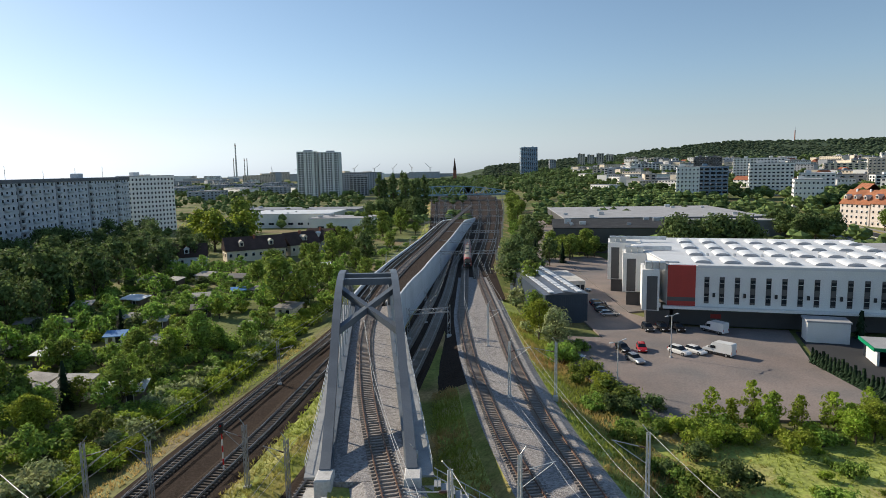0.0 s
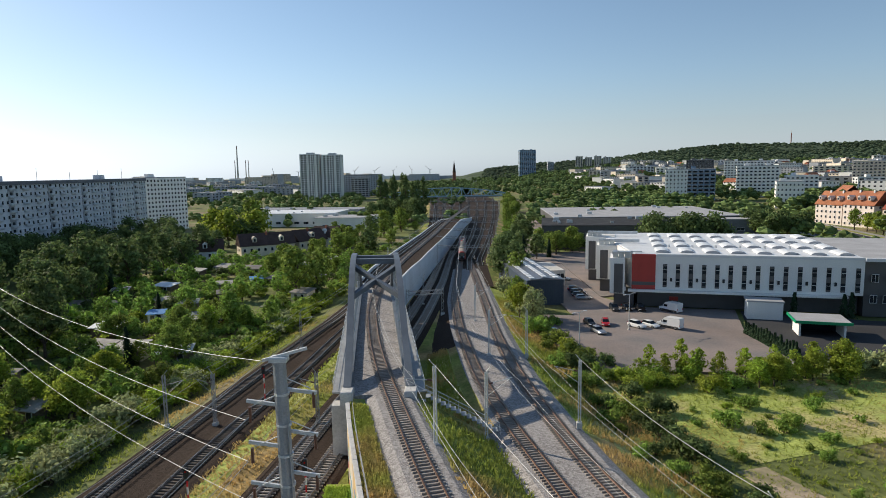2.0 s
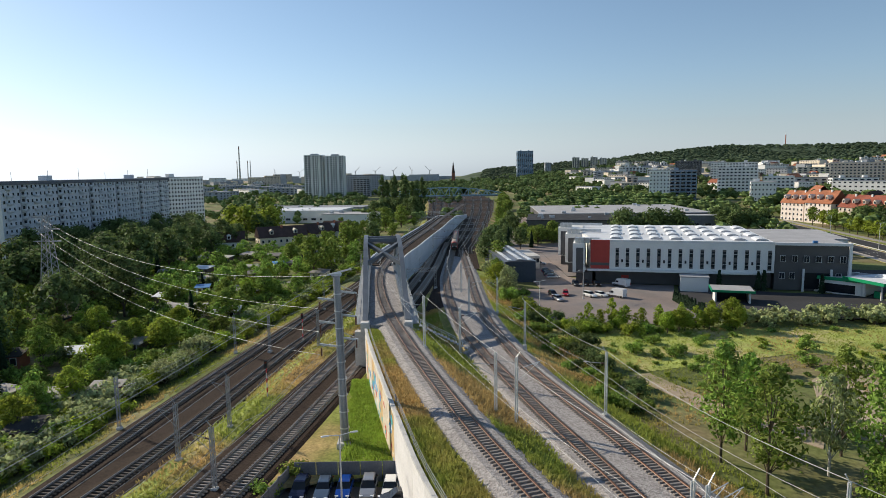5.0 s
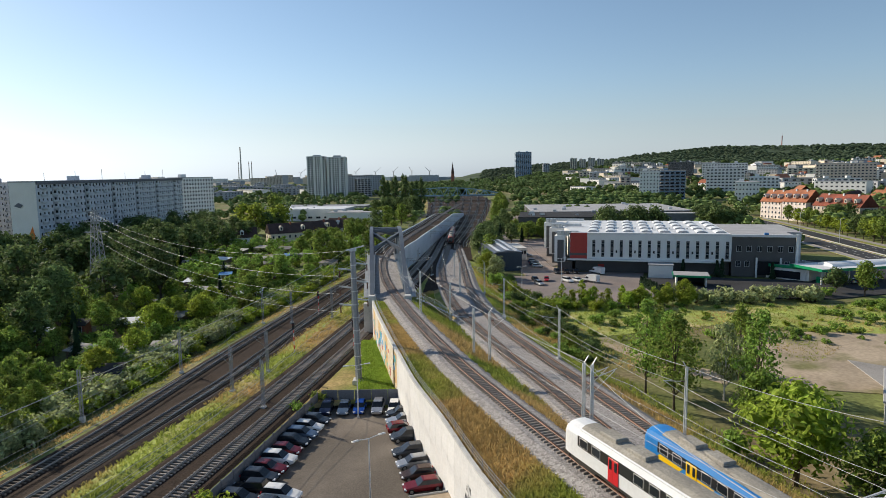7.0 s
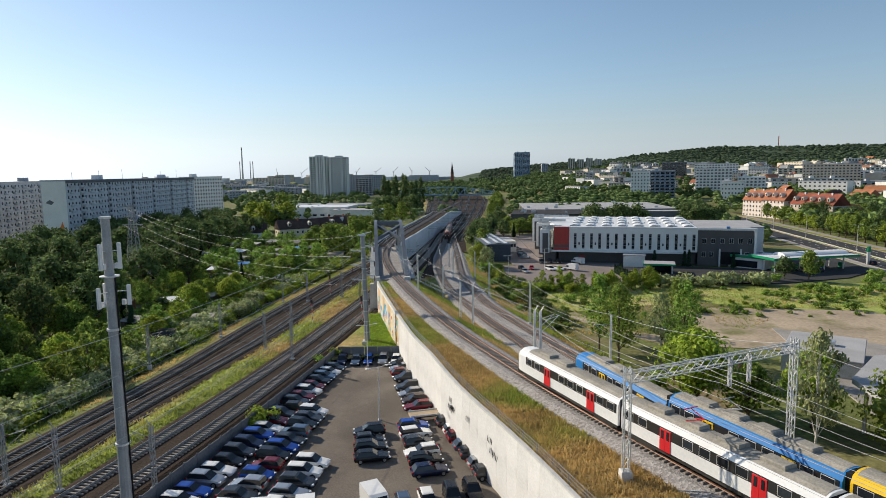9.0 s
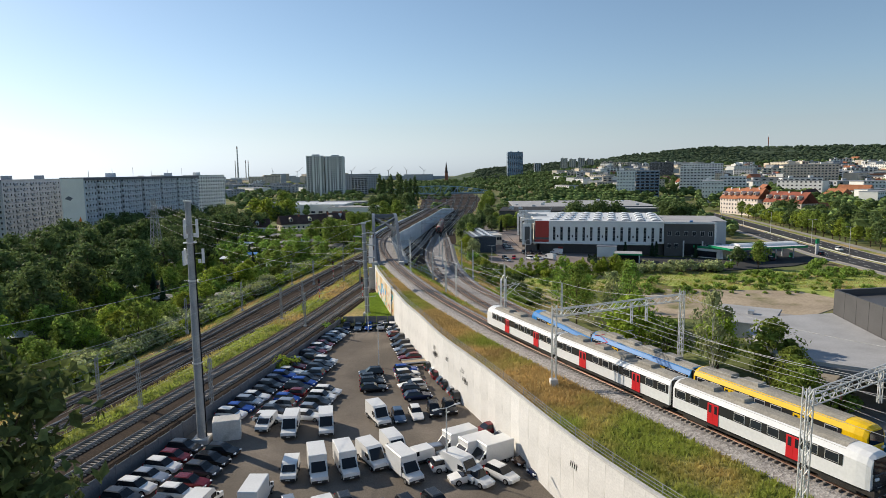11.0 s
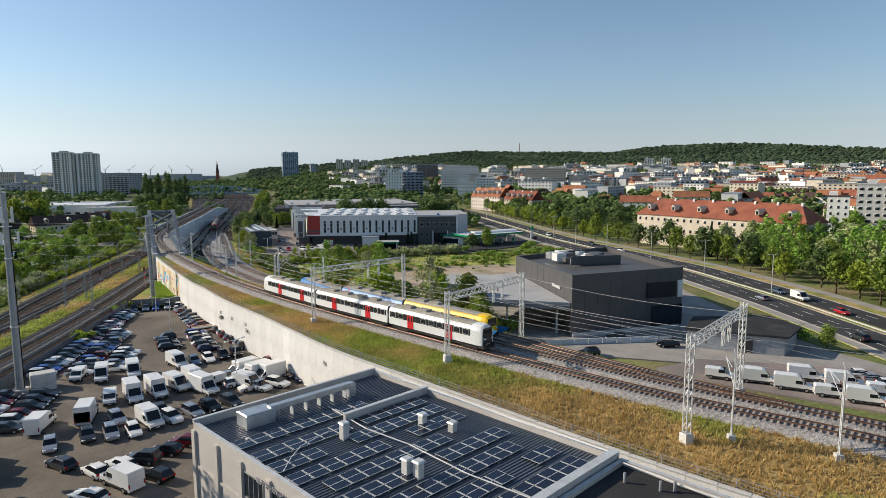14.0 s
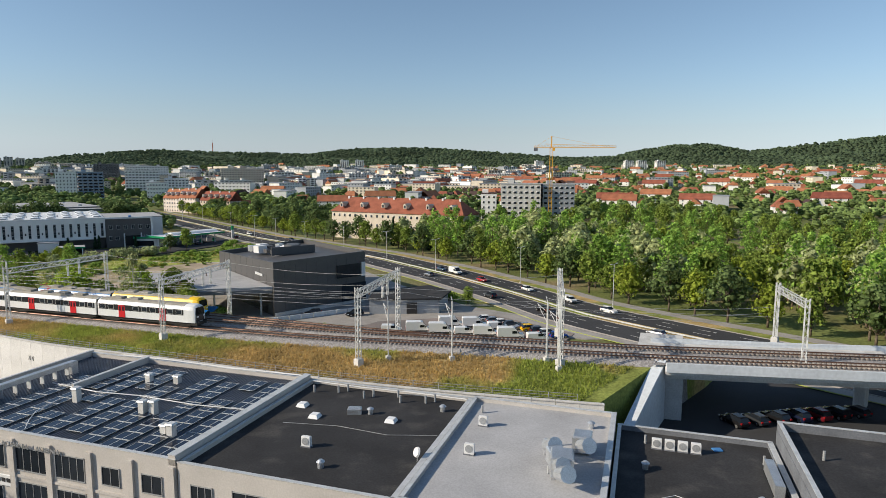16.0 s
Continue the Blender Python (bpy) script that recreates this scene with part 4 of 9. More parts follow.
def gantry(a, b, za, zb, zt, mt="galv", mid=True, w=0.9):
    """A portal of two lattice legs and a truss between."""
    t = thing("catenary_gantry", "pale steel lattice portal gantry over the tracks", "gantry", group="catenary gantries")
    for p, z in ((a, za), (b, zb)):
        g = Geo()
        lattice_leg(g, (p[0], p[1], z), zt - z + 0.5, 0.55, 0.09)
        part("leg", g, mt, t)
        part("footing", Geo().box((p[0], p[1], z - 0.3), (1.0, 1.0, 1.4), ch=0.08), "concrete", t)
    A, B = Vector((a[0], a[1], zt)), Vector((b[0], b[1], zt))
    d = (B - A).normalized()
    s = Vector((-d.y, d.x, 0)) * 0.32
    g = Geo()
    for o in (s, -s):
        for h in (0, w):
            g.bar(A + o + Vector((0, 0, h - w)), B + o + Vector((0, 0, h - w)), 0.09, 0.09)
    n = int((B - A).length / 0.95)
    for k in range(n):
        p, q = A.lerp(B, k / n), A.lerp(B, (k + 1) / n)
        lo, hi = Vector((0, 0, -w)), Vector((0, 0, 0))
        for o in (s, -s):
            g.bar(p + o + (lo if k % 2 else hi), q + o + (hi if k % 2 else lo), 0.06, 0.06)
        g.bar(p + s, q - s, 0.045, 0.045)
        g.bar(p - s + lo, q + s + lo, 0.045, 0.045)
    part("truss", g, mt, t)
    if mid:
        for f in (0.58, 0.70):
            p = A.lerp(B, f)
            g = Geo()
            lattice_leg(g, (p.x, p.y, zt - 3.2), 2.9, 0.26, 0.06)
            part("drop_post", g, mt, t)
    for f in (0.25, 0.64):
        p = A.lerp(B, f)
        part("insulator", Geo().tube((p.x, p.y, zt - 1.5), (p.x, p.y, zt - 0.9), 0.09), "insulator", t)
    return t
gantry((22.2, -53.2), (42.0, -44.5), 8.6, 5.5, 18.1)
gantry((36.1, -84.2), (53.6, -73.8), 8.9, 7.2, 18.1)
gantry((49.2, -117.4), (66.0, -108.0), 8.6, 8.0, 18.8)
gantry((68.0, -139.0), (84.5, -128.6), 8.8, 8.4, 18.8, mid=False)
gantry((91.3, -164.6), (102.6, -158.0), 8.7, 8.7, 17.5, mid=False)
for y in (207, 240, 275, 318, 365, 420, 480, 550, 630):
    e = yard_edge(y)
    gantry((max(e[0] + 6, 0), y), (e[1] + 0.5, y), 1.2, 1.2, 8.8, "galv_dark", mid=False)
    if y > 300:
        gantry((e[0], y + 12), (e[0] + 14, y + 12), 1.2, 1.2, 8.8, "galv_dark", mid=False)
gantry((-6.8, 126), (1.6, 128), 1.2, 1.2, 7.4, "galv_dark", mid=False)

# tall concrete mast beside the wall, with cross arms
cm = thing("tower_mast", "tall grey steel mast with many short cross arms beside the tracks", "mast", pose(-9.6, 19.4, 1.2))
part("shaft", Geo().tube((0, 0, 0), (-0.4, 0, 22.2), 0.58, 0.46, 10), "galv_dark", cm)
part("cap", Geo().box((-0.4, 0, 22.35), (1.2, 0.9, 0.35), ch=0.08), "galv", cm)
part("top_arm", Geo().bar((-1.5, -0.2, 22.3), (1.5, 0.2, 23.0), 0.16, 0.2), "galv", cm)
for z in (13.0, 16.0, 19.0):
    for s, dz in ((-1, 0.0), (1, 1.2)):
        part("cross_arm", Geo().bar((-0.4, 0.1, z + dz), (-0.4 + s * 2.5, 0.1 - s * 0.3, z + dz - 0.25 * s), 0.18, 0.24), "galv", cm)
        part("insulator", Geo().tube((-0.4 + s * 2.3, 0.1 - s * 0.28, z + dz - 1.3), (-0.4 + s * 2.3, 0.1 - s * 0.28, z + dz - 0.2), 0.11), "insulator", cm)
        part("stay", Geo().bar((-0.4, 0.1, z + dz + 0.9), (-0.4 + s * 2.0, 0.1, z + dz), 0.06, 0.06), "galv", cm)
for k in range(9):
    part("clamp_band", Geo().tube((-0.04 * k, 0, 2.2 + 2.2 * k), (-0.04 * k, 0, 2.36 + 2.2 * k), 0.63 - 0.012 * k, n=10), "galv", cm)
part("footing", Geo().box((0, 0, 0.0), (2.0, 2.0, 0.9), ch=0.1), "concrete", cm)
part("ladder", Geo().bar((0.55, -0.4, 0.5), (0.1, -0.4, 18), 0.32, 0.05), "galv_dark", cm)

# monopole with antennas
mp = thing("telecom_monopole", "tall grey steel monopole with white antenna panels", "mast", pose(-24.5, -50.2, 0))
for z0, z1, r0, r1 in ((0, 11, 0.62, 0.54), (11, 22, 0.54, 0.46), (22, 32.3, 0.46, 0.38)):
    part("tube_section", Geo().tube((0, 0, z0), (0, 0, z1), r0, r1, 14), "galv_dark", mp)
    part("flange", Geo().tube((0, 0, z1 - 0.1), (0, 0, z1 + 0.1), r1 + 0.12, r1 + 0.12, 14), "galv", mp)
for z, h, rad in ((27.6, 2.4, 0.95), (24.2, 1.9, 1.5)):
    for k in range(3):
        a = k * 2.094 + 0.3
        x, y = rad * math.cos(a), rad * math.sin(a)
        an = part("antenna", Geo().box((0, 0, h / 2), (0.34, 0.2, h), ch=0.04), "frame_white", mp, "white antenna panel", pose(x, y, z, 0, 0, math.degrees(a)))
        part("bracket", Geo().bar((0, 0, z + h * 0.7), (x, y, z + h * 0.7), 0.07, 0.07), "galv", mp)
        part("radio_unit", Geo().box((x * 0.7, y * 0.7, z + 0.3), (0.3, 0.3, 0.5), ch=0.03), "frame_white", mp)
part("platform_ring", Geo().tube((0, 0, 26.9), (0, 0, 27.0), 0.85, 0.85, 16), "galv", mp)
part("cable_run", Geo().bar((0.66, 0, 0.5), (0.5, 0, 27), 0.14, 0.1), "rubber", mp)
part("footing", Geo().box((0, 0, 0.3), (2.2, 2.2, 0.9), ch=0.1), "concrete", mp)
part("equipment_hut", Geo().box((3.0, 1.2, 1.4), (3.6, 2.4, 2.8), 15, ch=0.1), "concrete", mp)

# lattice pylon with wires
py = thing("power_pylon", "dark steel lattice power pylon among the trees", "pylon", pose(-94, 96, 0))
for a, b in ((-1, -1), (1, -1), (1, 1), (-1, 1)):
    part("corner_post", Geo().bar((a * 2.2, b * 2.2, 0), (a * 0.5, b * 0.5, 27), 0.16, 0.16), "galv_dark", py)
g = Geo()
for k in range(12):
    z0, z1 = 27 * k / 12, 27 * (k + 1) / 12
    w0, w1 = 2.2 - 1.7 * k / 12, 2.2 - 1.7 * (k + 1) / 12
    for s in (1, -1):
        g.bar((-w0, s * w0, z0), (w1, s * w1, z1), 0.08, 0.08)
        g.bar((w0, s * w0, z0), (-w1, s * w1, z1), 0.08, 0.08)
        g.bar((s * w0, -w0, z0), (s * w1, w1, z1), 0.08, 0.08)
        g.bar((s * w0, w0, z0), (s * w1, -w1, z1), 0.08, 0.08)
part("bracing", g, "galv_dark", py)
for z in (20.5, 23.5, 26.5):
    part("cross_arm", Geo().bar((-3.4, 0, z), (3.4, 0, z), 0.2, 0.25), "galv_dark", py)

def wire(a, b, sag, r=0.03, n=12):
    cu = bpy.data.curves.new("wire", "CURVE")
    cu.dimensions, cu.bevel_depth, cu.bevel_resolution = '3D', r, 0
    sp = cu.splines.new('POLY')
    sp.points.add(n)
    for i in range(n + 1):
        f = i / n
        p = Vector(a).lerp(Vector(b), f)
        sp.points[i].co = (p.x, p.y, p.z - sag * 4 * f * (1 - f), 1)
    cu.materials.append(M["wire"])
    return tagged(new("overhead_wire", cu), "thin grey overhead line hanging between masts", "wire", "overhead wires")
for dx, z, zp in ((-1.4, 23.4, 26.4), (-2.7, 19.2, 26.3), (-2.7, 16.2, 23.4), (-2.7, 13.2, 20.4)):
    wire((-9.8 + dx, 19.4, z), (-94 + dx, 96, zp), 4.5, 0.025, 20)
    wire((-9.8 + dx, 19.4, z), (-36 + dx, -140, z + 8), 5, 0.025, 20)
def contact(course, zf, ys, h=5.4):
    for a, b in zip(ys, ys[1:]):
        wire((course(a), a, zf(a) + h), (course(b), b, zf(b) + h), 0.05, 0.022, 4)
        wire((course(a), a, zf(a) + h + 1.5), (course(b), b, zf(b) + h + 1.5), 0.9, 0.022, 8)
contact(V, z_v, [-160, -129, -110, -80, -50, -21, 15, 38, 62, 90, 124, 170, 220, 280])
contact(R1, z_r, [-160, -134, -113, -79, -49, -21, 17, 50, 88, 130, 207])
contact(R2, z_r, [-113, -76, -47, -19, 18, 53, 88, 130, 207])
for c in (LA1, LA2, LB1, LB2):
    contact(c, z_l, [-120, -72, -40, 10, 25, 62, 102, 150, 205])
for s, z in ((0.3, 18.6), (0.96, 18.2)):
    for (a, b), (c, d) in zip((((22.2, -53.2), (42, -44.5)), ((36.1, -84.2), (53.6, -73.8)), ((49.2, -117.4), (66, -108))), (((36.1, -84.2), (53.6, -73.8)), ((49.2, -117.4), (66, -108)), ((68, -139), (84.5, -128.6)))):
        p, q = Vector(a).lerp(Vector(b), s), Vector(c).lerp(Vector(d), s)
        wire((p.x, p.y, z), (q.x, q.y, z), 0.8, 0.025, 8)
for (a, b, za, zb) in (((23.9, 18.2), (18.4, 53.2), 13.4, 12.6), ((30.2, -18.9), (23.9, 18.2), 15.3, 13.4), ((42, -44.5), (30.2, -18.9), 18, 15.3), ((0.4, 38.4), (18.9, -20.8), 16.9, 16.6), ((18.9, -20.8), (22.2, -53.2), 16.6, 18.2)):
    wire((*a, za), (*b, zb), 0.9, 0.03, 8)

# far blue truss bridge over the yard
tb = thing("truss_bridge", "distant pale blue steel truss bridge across the rail yard", "bridge", kind="structure")
for yy in (690, 702):
    g = Geo()
    xs = np.linspace(-58, 78, 25)
    zt = [8 + 9 * math.sin(math.pi * (k + 1) / 26) ** 0.7 for k in range(25)]
    for k in range(24):
        g.bar((xs[k], yy, 7.5), (xs[k + 1], yy, 7.5), 0.8, 0.9)
        g.bar((xs[k], yy, zt[k]), (xs[k + 1], yy, zt[k + 1]), 0.7, 0.8)
        g.bar((xs[k], yy, 7.5), (xs[k + 1], yy, zt[k + 1]) if k % 2 == 0 else (xs[k], yy, zt[k]), 0.45, 0.45)
        if k % 2:
            g.bar((xs[k], yy, zt[k]), (xs[k + 1], yy, 7.5), 0.45, 0.45)
    part("truss_side", g, "truss_blue", tb)
part("deck", Geo().box((10, 696, 6.9), (150, 12, 0.8)), "concrete_dark", tb)
for x in (-58, 10, 78):
    part("pier", Geo().box((x, 696, 3.3), (4, 11, 6.6), ch=0.2), "brick", tb)

# ---------------------------------------------------------------- buildings
def frame_of(ax, ay, bx, by):
    """Local frame: origin a, x axis towards b."""
    a = math.atan2(by - ay, bx - ax)
    return pose(ax, ay, 0, 0, 0, math.degrees(a)), math.hypot(bx - ax, by - ay)

def window(parent, x, z, w, h, y=0.0, rz=0.0, frame="frame_white", glass="glass", muntin=1, at=None, depth=0.12):
    """A window in a wall facing local -y: recessed pane in a standing frame with mullions."""
    wn_ = new("window")
    wn_.parent = parent
    wn_.matrix_basis = at if at is not None else pose(x, y, z, 0, 0, rz)
    g = Geo()
    f = 0.07
    for s in (-1, 1):
        g.box((s * (w / 2 - f / 2), -0.02, h / 2), (f, depth, h))
    g.box((0, -0.02, f / 2), (w, depth + 0.05, f))
    g.box((0, -0.02, h - f / 2), (w, depth, f))
    for k in range(muntin):
        g.box((-w / 2 + w * (k + 1) / (muntin + 1), -0.01, h / 2), (f * 0.8, depth * 0.8, h))
    part("frame", g, frame, wn_)
    part("pane", Geo().box((0, 0.0, h / 2), (w - f, 0.03, h - f)), glass, wn_)
    return wn_
def clone_window(w0, at):
    o = copy_thing(w0, at)
    o.parent = w0.parent
    o.matrix_basis = at
    return o

# white hall with red panel
T, LEN = frame_of(50.6, 136.4, 119.3, 117.0)
hall = thing("white_hall", "long white industrial hall with slit windows and a red corner panel", "hall", T)
H = 14.2
part("body", Geo().prism([(0, 0), (52.4, 0), (52.4, 55), (-10.5, 55)], 5.2, 14.2), "white_wall", hall)
part("ground_floor", Geo().prism([(1.5, 3), (52.3, 3), (52.3, 54), (-8, 54)], 0.2, 5.2), "dark_clad", hall)
part("red_panel", Geo().box((2.8, 0.0, 9.6), (5.8, 0.4, 9.3), ch=0.04), "red_wall", hall)
part("dark_stripe", Geo().box((2.8, -0.06, 6.7), (5.8, 0.34, 0.9)), "dark_clad", hall)
part("floor_band", Geo().box((24, -0.5, 4.9), (50, 1.6, 0.55), ch=0.05), "white_wall", hall)
part("parapet", Geo().box((29.5, 0.1, 14.05), (47, 0.5, 0.6), ch=0.05), "frame_white", hall)
part("roof", Geo().prism([(0.6, 0.5), (52, 0.5), (52, 54.6), (-9.8, 54.6)], 14.2, 14.34), "roof_white", hall)
part("red_sign", Geo().box((10.5, 2.92, 2.4), (2.2, 0.12, 1.0), ch=0.03), "red_wall", hall)
w0 = new("slit_window")
w0.parent = hall
w0.matrix_basis = pose(8, -0.02, 5.9)
part("frame", Geo().box((0, -0.03, 2.95), (1.0, 0.1, 5.9), ch=0.02), "dark_clad", w0)
for z in (0.5, 3.6):
    part("pane", Geo().box((0, -0.09, z + 0.85), (0.86, 0.05, 1.7)), "glass", w0)
    part("mullion", Geo().box((0, -0.13, z + 1.0), (0.9, 0.05, 0.09)), "frame_white", w0)
for k in range(1, 15):
    clone_window(w0, pose(8 + 3.08 * k, -0.02, 5.9))
for k in range(7):
    v = part("vent_box", Geo().box((0, -0.15, 0.45), (0.5, 0.35, 0.9), ch=0.06), "black_plastic", hall, at=pose(9.5 + 6.16 * k, -0.02, 7.4))
dome_g = Geo()
for i in range(9):
    a = math.pi * i / 8
    dome_g.v += [(-2.0 * math.cos(a), -2.1, 0.9 * math.sin(a)), (-2.0 * math.cos(a), 2.1, 0.9 * math.sin(a))]
for i in range(8):
    dome_g.f.append((2 * i, 2 * i + 1, 2 * i + 3, 2 * i + 2))
    dome_g.m.append(0)
dome_g.f += [tuple(range(0, 18, 2)), tuple(range(17, 0, -2))]
dome_g.m += [1, 1]
DOME = dome_g.mesh("skylight", ["dome", "roof_grey"])
for r in range(4):
    for k in range(8):
        part("skylight", DOME, "", hall, at=pose(7.5 + 6.0 * k, 6.6 + 12.6 * r, 14.4) @ Matrix.Diagonal((0.86, 1.75, 0.72, 1)))
for k in range(22):
    part("roof_cowl", Geo().tube((8 + 2 * k, 7.8 + 7.6 * (k % 3), 14.3), (8 + 2 * k, 7.8 + 7.6 * (k % 3), 15.0), 0.3, 0.34, 8), "duct", hall)
# stepped blocks at the hall's side
for k, (y0, y1, x0, h) in enumerate(((-1.0, 9, -5.6, 13.2), (20, 29, -9.6, 14.0), (38, 48, -13.6, 14.6))):
    part("side_tower", Geo().box((x0 / 2 + x0 * 0.16, (y0 + y1) / 2, h / 2 + 2), (-x0 * 0.66, y1 - y0, h - 4)), "white_wall", hall)
    part("dark_strip", Geo().box((x0 + 2.2, y0 - 0.05, h / 2 + 1.4), (2.2, 0.16, h - 5.6)), "dark_clad", hall)
    part("tower_base", Geo().box((x0 / 2 + 0.8, (y0 + y1) / 2 + 0.5, 2), (-x0 - 0.6, y1 - y0 - 1, 4)), "dark_clad", hall)
    for q in range(3):
        part("cooling_unit", Geo().box((x0 + 1.4 + 1.5 * q, y0 + 2, h + 0.8), (1.3, 2.2, 1.6), ch=0.08), "duct", hall)
    part("duct", Geo().bar((x0 + 0.6, y0 + 4, h + 1.0), (2.5, y0 + 4, h + 1.0), 0.9, 0.9), "duct", hall)
    for q in range(5):
        part("rail_post", Geo().box((x0 + 0.2 + q * 1.2, y0 + 0.2, h + 0.6), (0.06, 0.06, 1.1)), "galv", hall)
    part("roof_rail", Geo().bar((x0 + 0.1, y0 + 0.2, h + 1.1), (x0 + 5.2, y0 + 0.2, h + 1.1), 0.06, 0.06), "galv", hall)
for q in range(3):
    part("condenser", Geo().box((-4.4 + 1.2 * q, -0.4, 5.2), (1.0, 0.5, 1.0), ch=0.05), "frame_white", hall)
# dark wing
wing = thing("dark_office_wing", "dark cladded office wing with a white outline on the hall", "office", T @ pose(52.6, 0, 0))
part("body", Geo().box((9.6, 14, 6.8), (19.2, 27, 13.2)), "dark_clad", wing)
part("white_edge", Geo().box((19.3, 0.1, 7.2), (0.7, 1.2, 14.3)), "white_wall", wing)
part("roof_edge", Geo().box((9.6, -0.1, 13.9), (19.6, 1.0, 0.8), ch=0.05), "frame_white", wing)
part("roof", Geo().box((9.6, 14, 13.9), (18.6, 26, 0.2)), "roof_grey", wing)
part("porch_glass", Geo().box((11, -0.12, 3.2), (7, 0.12, 4.6)), "glass", wing)
for s in (7.4, 14.6):
    part("porch_column", Geo().box((s, -0.5, 3.4), (0.5, 0.6, 6.6)), "frame_white", wing)
part("sign_shape", Geo().tube((9.4, -0.62, 14.6), (10.6, -0.62, 14.6), 0.42, n=10), "water_blue", wing)
w0 = window(wing, 2, 8.6, 1.5, 1.9, -0.06)
for k in range(1, 6):
    clone_window(w0, pose(2 + 3.1 * k, -0.06, 8.6))
for x in (1.9, 4.6, 16.6):
    clone_window(w0, pose(x, -0.06, 3.6))
back = thing("rear_hall", "low pale-roofed rear hall behind the white hall", "hall", T @ pose(56, 30, 0))
part("body", Geo().box((8, 18, 6), (34, 34, 12)), "white_wall", back)
part("roof", Geo().box((8, 18, 12.15), (34.6, 34.6, 0.3), ch=0.05), "roof_grey", back)

# dark blue shed with sawtooth lights
T, LEN = frame_of(24.2, 141.6, 34.0, 142.4)
shed = thing("blue_shed", "dark blue corrugated shed with rows of roof lights", "shed", T)
part("body", Geo().box((5, 21, 3.4), (10, 42, 6.8)), "navy_clad", shed)
for k in range(20):
    part("rib", Geo().box((0.25 + 0.5 * k, -0.03, 3.4), (0.06, 0.06, 6.7)), "navy_clad", shed)
part("roof", Geo().add([(-0.3, -0.3, 6.85), (10.3, -0.3, 6.85), (10.3, 42.3, 6.85), (-0.3, 42.3, 6.85), (5, -0.3, 7.5), (5, 42.3, 7.5)], [(0, 4, 5, 3), (4, 1, 2, 5), (0, 1, 4), (3, 5, 2), (0, 3, 2, 1)]), "roof_metal", shed)
for r in range(3):
    for k in range(13):
        zz = 7.05 + 0.5 * (1 - abs(1.6 + 3.3 * r - 5) / 5)
        part("roof_light", Geo().box((1.6 + 3.3 * r, 1.6 + 3.1 * k, zz + 0.12), (1.3, 2.3, 0.16), ch=0.04), "dome", shed)
part("annex", Geo().box((14, 34, 2.6), (7, 18, 5.2)), "concrete", shed)
for k in range(5):
    part("annex_pane", Geo().box((11.5 + 1.3 * k, 24.95, 3.4), (1.0, 0.12, 1.5)), "glass", shed)

def plain_hall(name, label, a, b, depth, h, wall, roof, wins=0, wh=1.6, wz=2.0, units=4, seed=1):
    """A flat-roofed block: walls, roof with rim, windows along the front, vents on top."""
    T, LEN = frame_of(*a, *b)
    t = thing(name, label, "building", T)
    part("wall", Geo().box((LEN / 2, depth / 2, h / 2), (LEN, depth, h)), wall, t)
    part("roof", Geo().box((LEN / 2, depth / 2, h + 0.1), (LEN + 0.5, depth + 0.5, 0.35), ch=0.08), roof, t)
    r = random.Random(seed)
    for k in range(units):
        s = r.uniform(0.8, 2.2)
        part("roof_unit", Geo().box((r.uniform(2, LEN - 2), r.uniform(2, depth - 2), h + 0.3 + s * 0.35), (s * 1.4, s, s * 0.7), ch=0.06), "duct", t)
    if wins:
        w0 = window(t, LEN / (wins + 1), wz, LEN / (wins + 1) * 0.55, wh, -0.04)
        for k in range(1, wins):
            clone_window(w0, pose(LEN / (wins + 1) * (k + 1), -0.04, wz))
    return t
plain_hall("black_warehouse", "long black flat-roofed retail warehouse", (48, 262), (108, 252), 46, 10.5, "dark_clad", "roof_black", 0, units=9, seed=4)
plain_hall("retail_shed", "wide pale-roofed retail shed with dark front", (66, 330), (170, 322), 90, 9, "dark_clad", "roof_grey", 10, units=10, seed=5)
plain_hall("low_store", "low dark store with a pale roof edge", (128, 318), (176, 306), 40, 8, "concrete_dark", "roof_grey", 6, units=4, seed=6)
plain_hall("low_hall", "low white warehouse with blue doors", (-128, 405), (-70, 398), 40, 9, "white_wall", "roof_white", 8, units=3, seed=7)
plain_hall("low_hall", "low grey warehouse beside the tracks", (-78, 372), (-42, 366), 26, 8, "white_wall", "roof_grey", 4, units=3, seed=8)
plain_hall("low_hall", "long low grey store", (-150, 470), (-60, 455), 30, 8, "panel_grey", "far_roof", 9, units=3, seed=9)
plain_hall("white_kiosk", "small white box building beside the forecourt", (73.6, 122.0), (80.8, 119.6), 4.5, 4.5, "white_wall", "roof_grey", 0, units=0)
plain_hall("low_store", "plain concrete store beside the clearing", (76, -6), (86, 8), 12, 3.2, "concrete", "roof_grey", 0, units=1, seed=3)

# filling station
fs = thing("filling_station", "low white filling station shop with a green fascia", "filling station", frame_of(103, 127, 122, 104)[0])
part("shop", Geo().box((12, 9, 2.3), (24, 14, 4.3)), "white_wall", fs)
part("fascia", Geo().box((12, 1.9, 4.4), (24.4, 0.5, 0.9), ch=0.06), "green_trim", fs)
part("roof", Geo().box((12, 9, 4.6), (24.4, 14.4, 0.3), ch=0.05), "roof_grey", fs)
part("shop_window", Geo().box((17, 1.92, 1.8), (9, 0.14, 2.4)), "glass", fs)
for k in range(6):
    part("roof_unit", Geo().box((4 + 3 * k, 8 + (k % 2) * 3, 5.1), (1.2, 1.0, 0.8), ch=0.05), "duct", fs)
